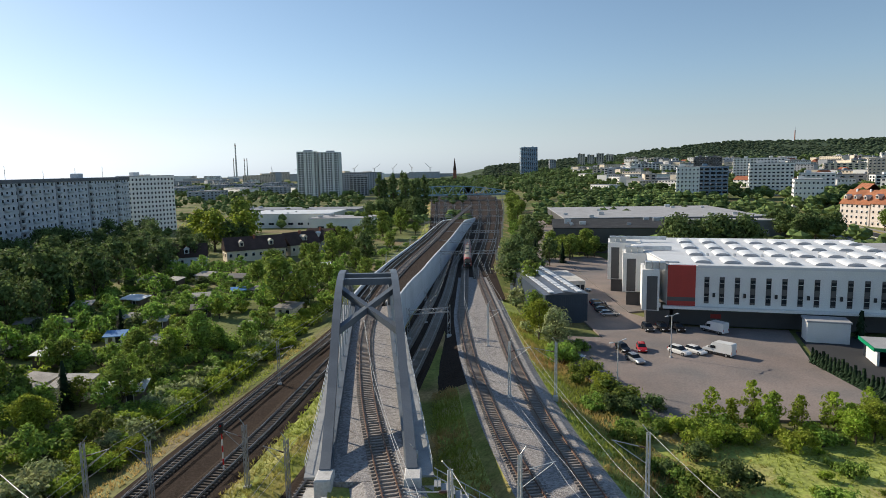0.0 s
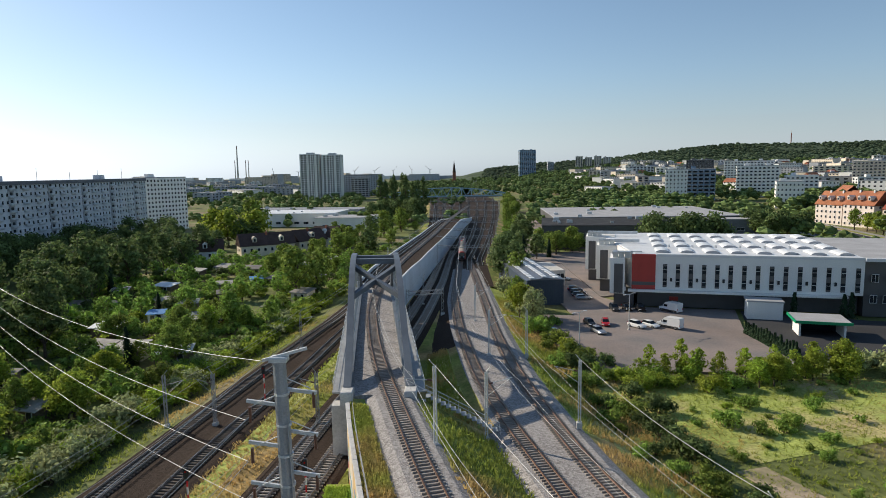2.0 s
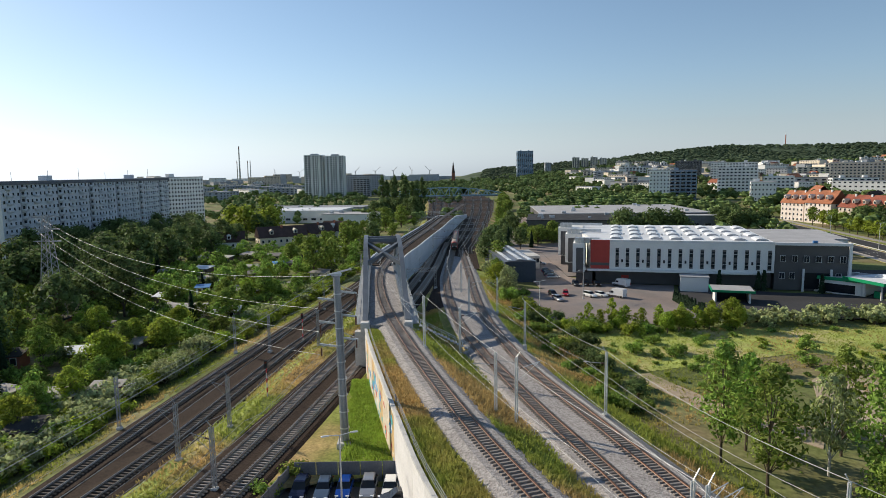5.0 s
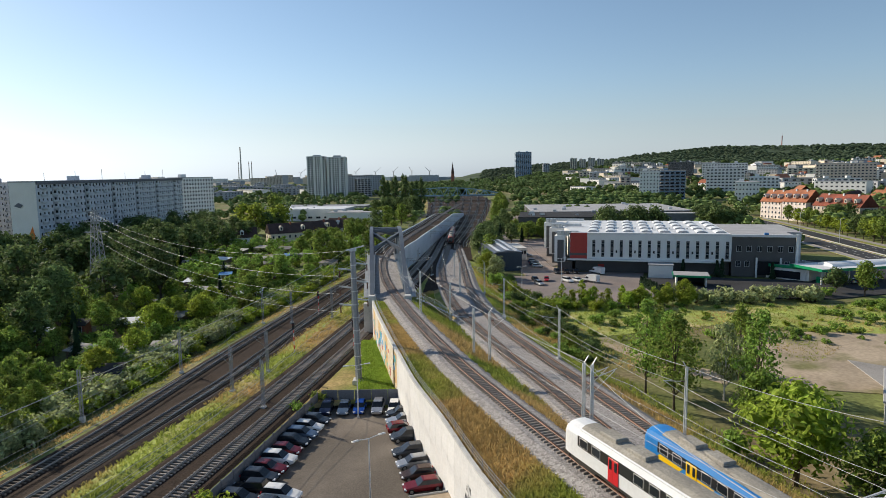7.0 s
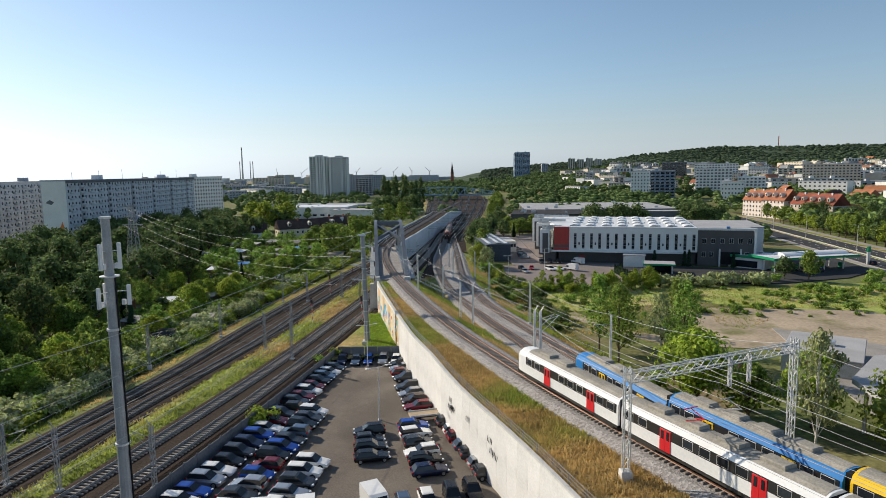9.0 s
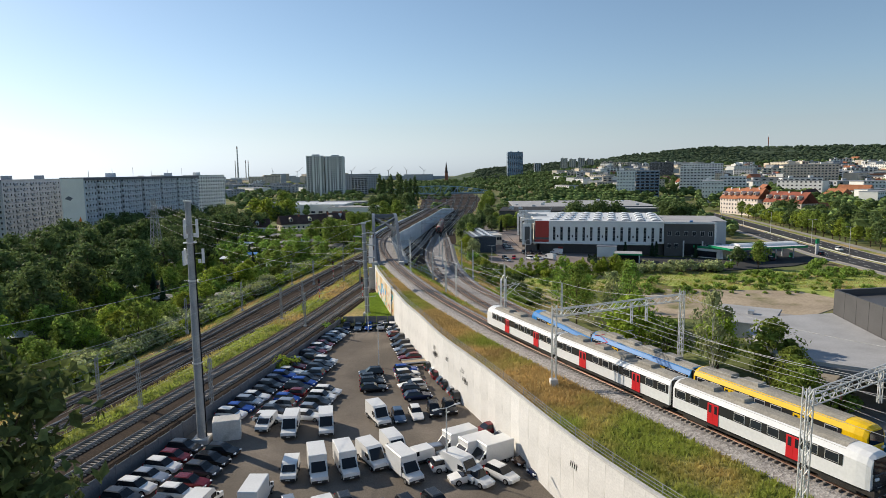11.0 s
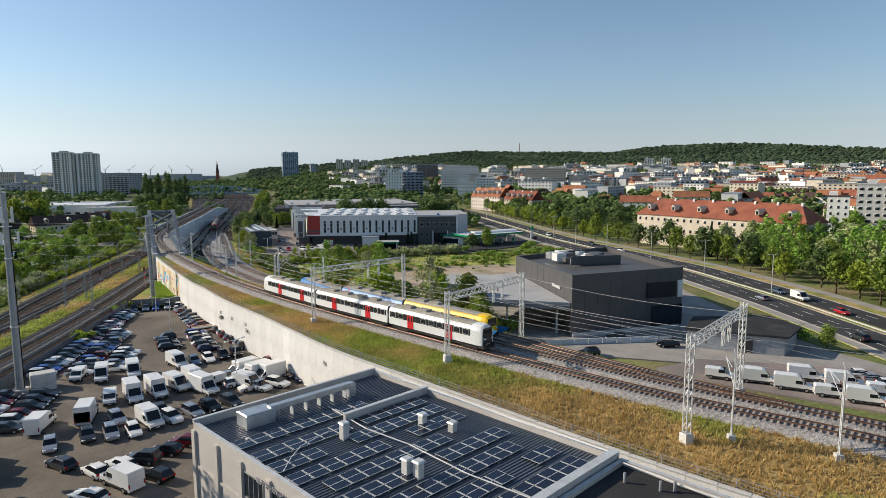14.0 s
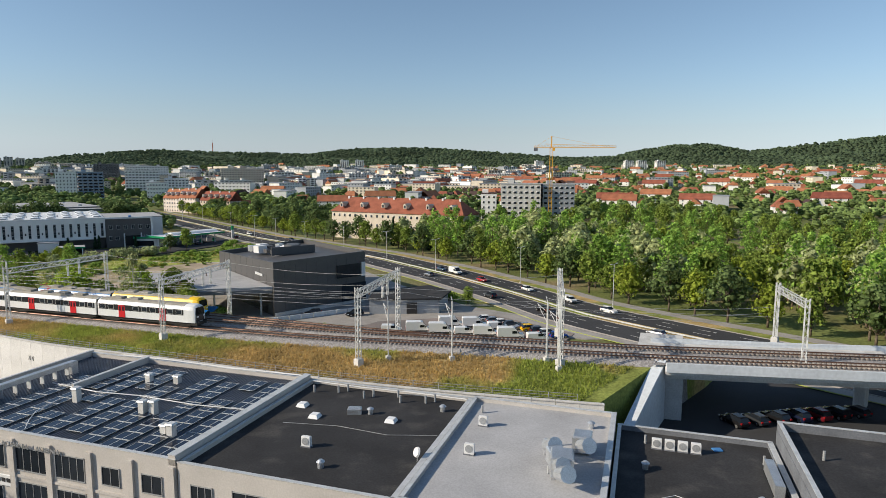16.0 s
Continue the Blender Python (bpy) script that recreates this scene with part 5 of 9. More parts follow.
cp = thing("pump_canopy", "flat pump canopy with green edge on round columns", "canopy", pose(122, 108, 0, 0, 0, 12))
part("canopy_roof", Geo().box((12, 0, 5.2), (34, 13, 0.7), ch=0.08), "roof_white", cp)
part("canopy_edge", Geo().box((12, -6.6, 5.2), (34.2, 0.2, 0.8)), "green_trim", cp)
part("canopy_edge", Geo().box((-5.2, 0, 5.2), (0.2, 13, 0.8)), "green_trim", cp)
part("barrel_light", Geo().loft([[(x, 0.0 + 3 * math.cos(math.pi * i / 8), 5.56 + 1.1 * math.sin(math.pi * i / 8)) for i in range(9)] for x in (2, 28)]), "dome", cp)
for x in (-2, 8, 18, 26):
    for y in (-3, 3):
        part("column", Geo().tube((x, y, 0.3), (x, y, 4.9), 0.25, n=10), "frame_white", cp)
    part("pump", Geo().box((x + 2, 0, 1.2), (0.8, 1.6, 1.8), ch=0.1), "green_trim", cp)
cw = thing("car_wash", "small car wash with a green roof edge", "car wash", pose(82, 108, 0, 0, 0, -18))
part("wall", Geo().box((0, 3.0, 1.6), (9, 1.0, 3.2)), "glass", cw)
part("wall", Geo().box((-4.2, 0, 1.6), (0.4, 6.5, 3.2)), "white_wall", cw)
part("wall", Geo().box((4.2, 0, 1.6), (0.4, 6.5, 3.2)), "white_wall", cw)
part("roof", Geo().box((0, 0, 3.5), (10.4, 8.4, 0.5), ch=0.05), "roof_grey", cw)
part("roof_edge", Geo().box((0, -4.25, 3.5), (10.6, 0.16, 0.6)), "green_trim", cw)
part("roof_edge", Geo().box((-5.25, 0, 3.5), (0.16, 8.4, 0.6)), "green_trim", cw)
tot = thing("price_totem", "green and white filling station price totem", "sign", pose(162, 118, 0.4, 0, 0, 30))
part("panel", Geo().box((0, 0, 3.4), (1.9, 0.5, 6.4), ch=0.06), "frame_white", tot)
part("green_head", Geo().box((0, -0.03, 5.6), (1.95, 0.54, 2.0)), "green_trim", tot)

# grey showroom with sloped prow
gs = thing("grey_showroom", "dark grey angular showroom with a recessed roof terrace", "showroom")
P0, P1, P2, P3 = (76.4, -53.6), (104.2, -55.2), (113, -14.5), (84.1, -13.4)
g = Geo()
zt = (13.6, 14.0, 13.6, 12.2)
lo = [(*p, 0.2) for p in (P0, P1, P2, P3)]
hi = [(*p, z) for p, z in zip((P0, P1, P2, P3), zt)]
def inset(k, z):
    cx, cy = sum(p[0] for p in (P0, P1, P2, P3)) / 4, sum(p[1] for p in (P0, P1, P2, P3)) / 4
    return [(cx + (p[0] - cx) * k, cy + (p[1] - cy) * k, zz + z) for p, zz in zip((P0, P1, P2, P3), zt)]
rim, floor_in = inset(0.965, 0.0), inset(0.965, -1.2)
g.add(lo + hi + rim + floor_in, [(0, 1, 5, 4), (1, 2, 6, 5), (2, 3, 7, 6), (3, 0, 4, 7), (4, 5, 9, 8), (5, 6, 10, 9), (6, 7, 11, 10), (7, 4, 8, 11), (8, 9, 13, 12), (9, 10, 14, 13), (10, 11, 15, 14), (11, 8, 12, 15), (12, 13, 14, 15)])
part("shell", g, "dark_clad", gs)
for k in range(1, 9):
    f = k / 9
    for a, b, za, zb in ((P0, P1, zt[0], zt[1]), (P3, P0, zt[3], zt[0])):
        x, y = a[0] + (b[0] - a[0]) * f, a[1] + (b[1] - a[1]) * f
        part("cladding_joint", Geo().box((x, y, 6.6), (0.05, 0.05, 12.2)), "black_plastic", gs)
part("show_window", Geo().box((98.5, -55.1, 9.2), (7.5, 0.3, 3.4), -3.3), "glass", gs)
part("show_window", Geo().box((100.2, -55.2, 3.4), (7.8, 0.3, 4.6), -3.3), "glass", gs)
part("window_reveal", Geo().box((103.4, -55.3, 9.2), (1.2, 0.4, 3.8), -3.3), "frame_white", gs)
part("plinth_band", Geo().box((90, -54.6, 0.6), (27, 0.5, 0.9), -3.3), "concrete", gs)
rr = random.Random(12)
for k in range(16):
    s = rr.uniform(1.2, 2.8)
    part("air_handler", Geo().box((92 + (k % 4) * 2.9 - 3, -24 - (k // 4) * 3.6, 13.0 + s * 0.25), (s * 1.2, s * 1.1, s * 0.85), rr.uniform(-8, 8), ch=0.08), ("duct", "frame_white", "dark_clad")[k % 3], gs)
part("roof_wall", Geo().box((94, -36.5, 13.6), (13, 0.4, 2.2), -10), "dark_clad", gs)
part("canopy", Geo().prism([(76.3, -53.2), (58.6, -40.6), (61.1, -25.5), (71, -15.5), (83.9, -13.4)], 6.9, 7.6), "roof_grey", gs)
for x, y in ((60.5, -40.4), (66, -44), (62.5, -26.5), (71, -18), (68, -30), (75, -50)):
    part("canopy_column", Geo().tube((x, y, 0.2), (x, y, 6.9), 0.25, n=8), "concrete", gs)
part("canopy_beam", Geo().bar((76, -53.6, 6.6), (58.8, -41.0, 6.6), 0.5, 0.9), "concrete_dark", gs)
part("letters_bar", Geo().box((78.0, -44.6, 9.6), (0.2, 5.0, 0.6), -11), "galv", gs)
lw = thing("low_wall", "low pale blue-grey wall in front of the showroom", "wall", kind="structure")
for k in range(9):
    part("wall_panel", Geo().box((69.5 + k * 2.9, -57.6 - k * 0.75, 0.75), (2.85, 0.25, 1.2), -14.5, ch=0.03), "pale_wall", lw)

kg = thing("grey_pavilion", "small dark grey pavilion with a folded roof", "pavilion")
part("wall", Geo().prism([(94, -68.5), (101, -75.5), (106.5, -80.5), (115, -76), (117, -67), (102, -62)], 0.2, 3.8), "panel_grey", kg)
part("roof", Geo().prism([(93.4, -68.5), (101, -76.2), (106.5, -81.3), (115.8, -76.4), (117.8, -66.6), (102, -61.3)], 3.8, 4.2), "roof_black", kg)
# no opening is cut: a black slab paints the doorway's shade on the wall
part("door_recess", Geo().box((101.4, -76.0, 1.7), (2.6, 0.3, 2.8), -45), "black_plastic", kg)

# car workshop block in front
U = Vector((0.903, 0.429, 0))
W = Vector((0.391, -0.92, 0))
ws_m = Matrix(((W.x, U.x, 0, 2.35), (W.y, U.y, 0, -96.3), (0, 0, 1, 0), (0, 0, 0, 1)))
ws = thing("workshop", "grey rendered car workshop with solar panels on its roof", "workshop", ws_m)
LW, DW, HW = 36.2, 24.6, 9.3
part("wall", Geo().box((LW / 2, DW / 2, 4.2), (LW, DW, 8.4)), "grey_wall", ws)
for nm, c, s in (("parapet", (LW / 2, 0.15, 8.7), (LW, 0.3, 0.6)), ("parapet", (0.15, DW / 2, 8.85), (0.3, DW, 0.9)), ("parapet", (LW - 0.4, DW / 2, 8.9), (0.8, DW, 1.0)), ("parapet", (LW / 2, DW - 0.15, 8.7), (LW, 0.3, 0.6)), ("parapet", (10.4, DW / 2 + 6, 8.9), (0.4, 12.4, 0.9))):
    part(nm, Geo().box(c, s, ch=0.03), "grey_wall", ws)
    part("coping", Geo().box((c[0], c[1], c[2] + s[2] / 2 + 0.03), (s[0] + 0.1, s[1] + 0.1, 0.06)), "galv", ws)
part("roof_sheet", Geo().box((LW / 2, DW / 2, 8.43), (LW - 0.7, DW - 0.7, 0.06)), "roof_metal", ws)
RIB = Geo().box((0, 0, 0), (0.09, DW - 1.0, 0.09)).mesh("roof_rib", ["roof_metal"])
for k in range(86):
    part("roof_rib", RIB, "", ws, at=pose(0.6 + 0.405 * k, DW / 2, 8.5))
PV = Geo()
PV.box((0, 0, 0), (1.0, 1.66, 0.05))
PVM = PV.mesh("solar_panel", ["pv"])
FRM = Geo()
for s in (-1, 1):
    FRM.box((s * 0.5, 0, 0.012), (0.03, 1.68, 0.06))
    FRM.box((0, s * 0.83, 0.012), (1.03, 0.03, 0.06))
FRMM = FRM.mesh("panel_frame", ["galv"])
rr = random.Random(5)
for col in range(8):
    x0 = 11.4 + 3.1 * col
    for r in range(12):
        if (col, r) in ((2, 6), (2, 7), (4, 5), (4, 6), (6, 8), (6, 9), (0, 6), (1, 3), (1, 4), (3, 0), (5, 11)) or (col == 3 and r > 8):
            continue
        for q in range(2):
            sp = part("solar_panel", PVM, "", ws, at=pose(x0 + 1.06 * q, 1.6 + 1.78 * r, 8.72))
            part("panel_frame", FRMM, "", sp)
for r in range(9):
    for q in range(2):
        sp = part("solar_panel", PVM, "", ws, at=pose(7.6 + 1.06 * q, 1.6 + 1.78 * r, 8.72))
        part("panel_frame", FRMM, "", sp)
for x, y, h in ((13.9, 9.5, 1.6), (24.2, 8.8, 1.5), (25.3, 9.2, 1.5), (17.0, 17.5, 1.1), (30.4, 5.2, 1.0), (31.4, 5.0, 1.3), (20.5, 18.5, 0.9)):
    part("chimney", Geo().box((x, y, 8.45 + h / 2), (0.7, 0.7, h), ch=0.03), "concrete", ws)
    part("chimney_cap", Geo().box((x, y, 8.5 + h + 0.12), (0.95, 0.95, 0.16), top=0.8), "galv", ws)
part("air_handler", Geo().box((4.0, 5.2, 9.3), (2.2, 3.4, 1.5), ch=0.1), "duct", ws)
part("duct", Geo().bar((4.4, 6.5, 9.9), (4.4, 17.5, 9.9), 0.8, 0.6), "duct", ws)
part("duct_drop", Geo().box((4.4, 17.4, 9.3), (0.9, 0.9, 1.7), ch=0.04), "duct", ws)
for k in range(6):
    part("duct_leg", Geo().box((4.4, 7.5 + 1.8 * k, 9.0), (0.7, 0.07, 1.1)), "galv", ws)
def wire_pipe(pts, r, mt, parent, nm):
    g = Geo()
    for a, b in zip(pts, pts[1:]):
        g.tube(a, b, r, n=6)
    return part(nm, g, mt, parent)
wire_pipe([(6, 13, 8.8), (14, 12.2, 8.8), (20, 12.8, 8.8), (28, 12.4, 8.8), (35, 13, 8.8)], 0.07, "galv", ws, "cable_tray")
wire_pipe([(6, 24.3, 9.2), (15, 24.2, 9.3), (24, 24.4, 9.1), (36, 24.2, 9.3)], 0.09, "frame_white", ws, "cable")
wire_pipe([(12, 9, 8.9), (13, 5, 8.9), (14.5, 3, 8.9), (16.4, 1.0, 8.9)], 0.05, "frame_white", ws, "hose")
# front: piers, windows, lettering
for x in (0.4, 5.6, 10.6, 15.8, 20.8, 26.0, 31.0, 35.8):
    part("pier", Geo().box((x, -0.12, 4.2), (0.7, 0.3, 8.2), ch=0.03), "grey_wall", ws)
part("string_course", Geo().box((LW / 2, -0.06, 4.4), (LW, 0.16, 0.3)), "grey_wall", ws)
for x, w, z, h in ((12.9, 3.6, 5.0, 2.5), (18.3, 4.2, 5.0, 2.5), (23.4, 3.8, 5.0, 2.5), (28.5, 2.2, 5.2, 1.9), (33.4, 2.4, 5.2, 1.9), (18.3, 4.2, 0.6, 3.2), (23.4, 3.8, 0.6, 3.2), (12.9, 2.4, 0.3, 2.6)):
    window(ws, x, z, w, h, -0.03, frame="galv_dark", muntin=3 if w > 3 else 1)
for y, z, w, h in ((3.6, 5.2, 2.6, 1.8), (7.8, 5.0, 1.2, 2.4), (15, 5.2, 2.6, 1.8)):
    window(ws, 0, 0, w, h, at=pose(-0.03, y, z, 0, 0, -90), muntin=1)
part("roller_door", Geo().box((-0.04, 4.4, 1.9), (0.12, 3.2, 3.7)), "frame_white", ws)
for k in range(6):
    part("door_slat", Geo().box((-0.12, 4.4, 0.4 + 0.6 * k), (0.05, 3.1, 0.06)), "galv_dark", ws)
part("shop_sign", Geo().box((14.6, -0.18, 3.7), (3.2, 0.16, 1.2), ch=0.02), "frame_white", ws)
for k in range(3):
    part("sign_bar", Geo().box((13.8 + 0.7 * k, -0.28, 3.75), (0.5, 0.05, 0.42)), "black_plastic", ws)
tx = bpy.data.curves.new("lettering", "FONT")
tx.body, tx.size, tx.extrude, tx.align_x = "BLACHARNIA - LAKIERNIA", 0.72, 0.04, 'CENTER'
tx.materials.append(M["galv_dark"])
to = new("lettering", tx)
to.parent = ws
to.matrix_basis = pose(18.2, -0.3, 7.55, 90, 0, 0)

def roof_block(name, label, x0, x1, h, wall, roof, front=0.0, seed=1, par=0.5):
    """Next sections of the workshop row: walls, roof deck, parapets all round."""
    t = thing(name, label, "building", ws_m)
    L = x1 - x0
    part("wall", Geo().box(((x0 + x1) / 2, DW / 2 + front / 2, h / 2), (L - 0.02, DW - front, h)), wall, t)
    part("roof", Geo().box(((x0 + x1) / 2, DW / 2 + front / 2, h + 0.03), (L - 0.6, DW - front - 0.6, 0.06)), roof, t)
    for c, s in ((((x0 + x1) / 2, front + 0.15), (L - 0.04, 0.3)), (((x0 + x1) / 2, DW - 0.15), (L - 0.04, 0.3)), ((x1 - 0.25, (DW + front) / 2), (0.45, DW - front - 0.6)), ((x0 + 0.2, (DW + front) / 2), (0.3, DW - front - 0.6))):
        part("parapet", Geo().box((c[0], c[1], h + par / 2), (s[0], s[1], par), ch=0.03), wall, t)
        part("coping", Geo().box((c[0], c[1], h + par + 0.03), (s[0] + 0.1, s[1] + 0.1, 0.06)), "galv", t)
    return t
b2 = roof_block("black_roof_block", "grey rendered block with a flat black felt roof", 36.4, 58.0, 8.3, "grey_wall", "roof_black")
for x, z, w, h in ((39, 5.0, 2.4, 1.9), (44.5, 4.6, 4.4, 2.4), (50.5, 5.0, 2.4, 1.6), (54.8, 4.8, 2.4, 1.8), (44.5, 0.6, 4.4, 3.0), (51, 0.6, 4.4, 3.0)):
    window(b2, x, z, w, h, -0.03, frame="galv_dark", muntin=2)
def roof_bits(t, rows):
    for kind, x, y, z in rows:
        if kind == "ac":
            u = part("condenser", Geo().box((x, y, z + 0.62), (0.95, 0.4, 1.0), ch=0.04), "frame_white", t)
            part("fan_grille", Geo().tube((x, y - 0.21, z + 0.65), (x, y - 0.25, z + 0.65), 0.38, n=14), "galv_dark", u)
            part("foot", Geo().box((x, y, z + 0.06), (1.1, 0.5, 0.12)), "concrete_dark", u)
        elif kind == "cowl":
            part("cowl_pipe", Geo().tube((x, y, z), (x, y, z + 0.55), 0.28, n=10), "duct", t)
            part("cowl_cap", Geo().tube((x, y, z + 0.6), (x, y, z + 0.8), 0.42, 0.18, 10), "duct", t)
        elif kind == "pipe":
            part("vent_pipe", Geo().tube((x, y, z), (x, y, z + 0.9), 0.13, n=8), "galv_dark", t)
        elif kind == "light":
            part("rooflight", Geo().box((x, y, z + 0.2), (1.2, 1.2, 0.4), top=0.7), "dome", t)
        elif kind == "dish":
            part("dish", Geo().tube((x, y, z + 0.9), (x - 0.1, y - 0.12, z + 0.96), 0.5, 0.42, 14), "frame_white", t)
            part("dish_post", Geo().tube((x, y, z), (x, y, z + 0.9), 0.04, n=6), "galv", t)
roof_bits(b2, (("ac", 45.5, 7.5, 8.36), ("cowl", 49, 4.0, 8.36), ("light", 42.5, 14.5, 8.36), ("light", 51, 16, 8.36), ("dish", 57.0, 8, 8.36), ("cowl", 48.0, 17.2, 8.36), ("light", 39.5, 17, 8.36), ("cowl", 55.5, 20.5, 8.36)) + tuple(("pipe", 38.5 + 1.9 * k + (k % 2), 21.5 + 0.8 * (k % 3), 8.36) for k in range(9)))
part("turbine_box", Geo().box((46.2, 16.9, 8.7), (1.6, 1.0, 0.7), 20, ch=0.15), "duct", b2)
wire_pipe([(40, 12, 8.4), (46, 13, 8.4), (52, 12.5, 8.4), (57, 14, 8.4)], 0.03, "galv_dark", b2, "cable")
wire_pipe([(37, 23.8, 8.9), (44, 23.4, 8.95), (50, 23.8, 8.9), (57.5, 23.4, 9.0)], 0.07, "frame_white", b2, "cable")
b3 = roof_block("showroom_block", "dark blue fronted dealership with a grey felt roof", 58.2, 74.4, 8.5, "grey_wall", "roof_grey")
part("fascia", Geo().box((66.3, -0.35, 7.9), (16.2, 0.5, 2.2), ch=0.05), "navy_clad", b3)
for k in range(7):
    part("letter_bar", Geo().box((62.0 + 1.15 * k, -0.64, 7.9), (0.75, 0.06, 0.75)), "frame_white", b3)
part("shop_window", Geo().box((66.3, -0.06, 3.2), (15.4, 0.14, 5.6)), "glass", b3)
roof_bits(b3, (("ac", 61, 17.5, 8.56), ("ac", 61.4, 10.5, 8.56), ("pipe", 60, 21, 8.56), ("cowl", 72, 20.5, 8.56), ("pipe", 69, 15, 8.56)))
for k, (x, y, s) in enumerate(((71.6, 14.6, 1.6), (70.4, 8.6, 1.8), (68.6, 13.0, 0.8), (69.8, 9.6, 1.4))):
    hv = part("air_handler", Geo().box((x, y, 9.6 + 0.4 * (k % 2)), (s * 1.1, s * 1.3, s), 8 * k, ch=0.12), "duct", b3)
    part("bent_duct", Geo().tube((x, y - s, 9.8), (x + 0.9, y - s - 1.3, 10.5), 0.6, 0.75, 10), "duct", hv)
    for q in (-1, 1):
        part("leg", Geo().box((x + q * s * 0.5, y - s * 0.4, 8.9), (0.08, 0.08, 0.8)), "galv", hv)
b4 = roof_block("low_black_block", "lower block with a black felt roof and dark fascia", 74.6, 90.0, 7.2, "concrete_dark", "roof_black", par=0.6)
roof_bits(b4, tuple(("ac", 78.6 + 1.25 * k, 20.5, 7.26) for k in range(4)) + (("cowl", 77.5, 15.5, 7.26), ("cowl", 87, 11.5, 7.26), ("pipe", 88.5, 20, 7.26), ("pipe", 77.5, 21.5, 7.26)))
part("air_duct", Geo().bar((88.6, 13, 8.0), (88.6, 18.5, 8.0), 0.8, 1.1), "duct", b4)
part("blue_sheet", Geo().box((84.5, 22, 7.36), (0.9, 0.7, 0.14), 20, ch=0.05), "water_blue", b4)
wire_pipe([(76, 8, 7.3), (80, 11, 7.3), (84, 9.5, 7.3), (89, 14, 7.3)], 0.03, "frame_white", b4, "cable")
b5 = roof_block("grey_end_block", "taller grey rendered end block with a black roof", 90.3, 112, 9.2, "concrete_dark", "roof_black", par=0.9, front=6)
for k in range(3):
    window(b5, 97 + 3.2 * k, 6.0, 1.4, 1.6, 5.96, frame="galv_dark")
roof_bits(b5, (("pipe", 93, 18, 9.3), ("cowl", 99, 20, 9.3), ("pipe", 95, 9, 9.3)))

# ---------------------------------------------------------------- trains
def car_shell(L, nose=None, w=1.42, z0=0.95, zs=3.1, zr=4.0):
    """Side walls with a rounded roof shoulder; nose: 1 or -1 for a raked end."""
    prof = [(-w, z0), (-w - 0.02, 2.0), (-w, zs), (-w + 0.25, zs + 0.55), (-w * 0.45, zr - 0.06), (0, zr), (w * 0.45, zr - 0.06), (w - 0.25, zs + 0.55), (w, zs), (w + 0.02, 2.0), (w, z0)]
    st = [(-L / 2, 1, 0), (L / 2, 1, 0)]
    rings = []
    if nose:
        xs = [(-L / 2, 1.0, 1.0), (L / 2 - 1.1, 1.0, 1.0), (L / 2 - 0.35, 0.96, 0.97), (L / 2, 0.9, 0.9)]
    else:
        xs = [(-L / 2, 1.0, 1.0), (L / 2, 1.0, 1.0)]
    for x, kw, kz in xs:
        s = -1 if nose == -1 else 1
        rings.append([(x * s, y * kw, z0 + (z - z0) * kz) for y, z in prof])
    return Geo().loft(rings)
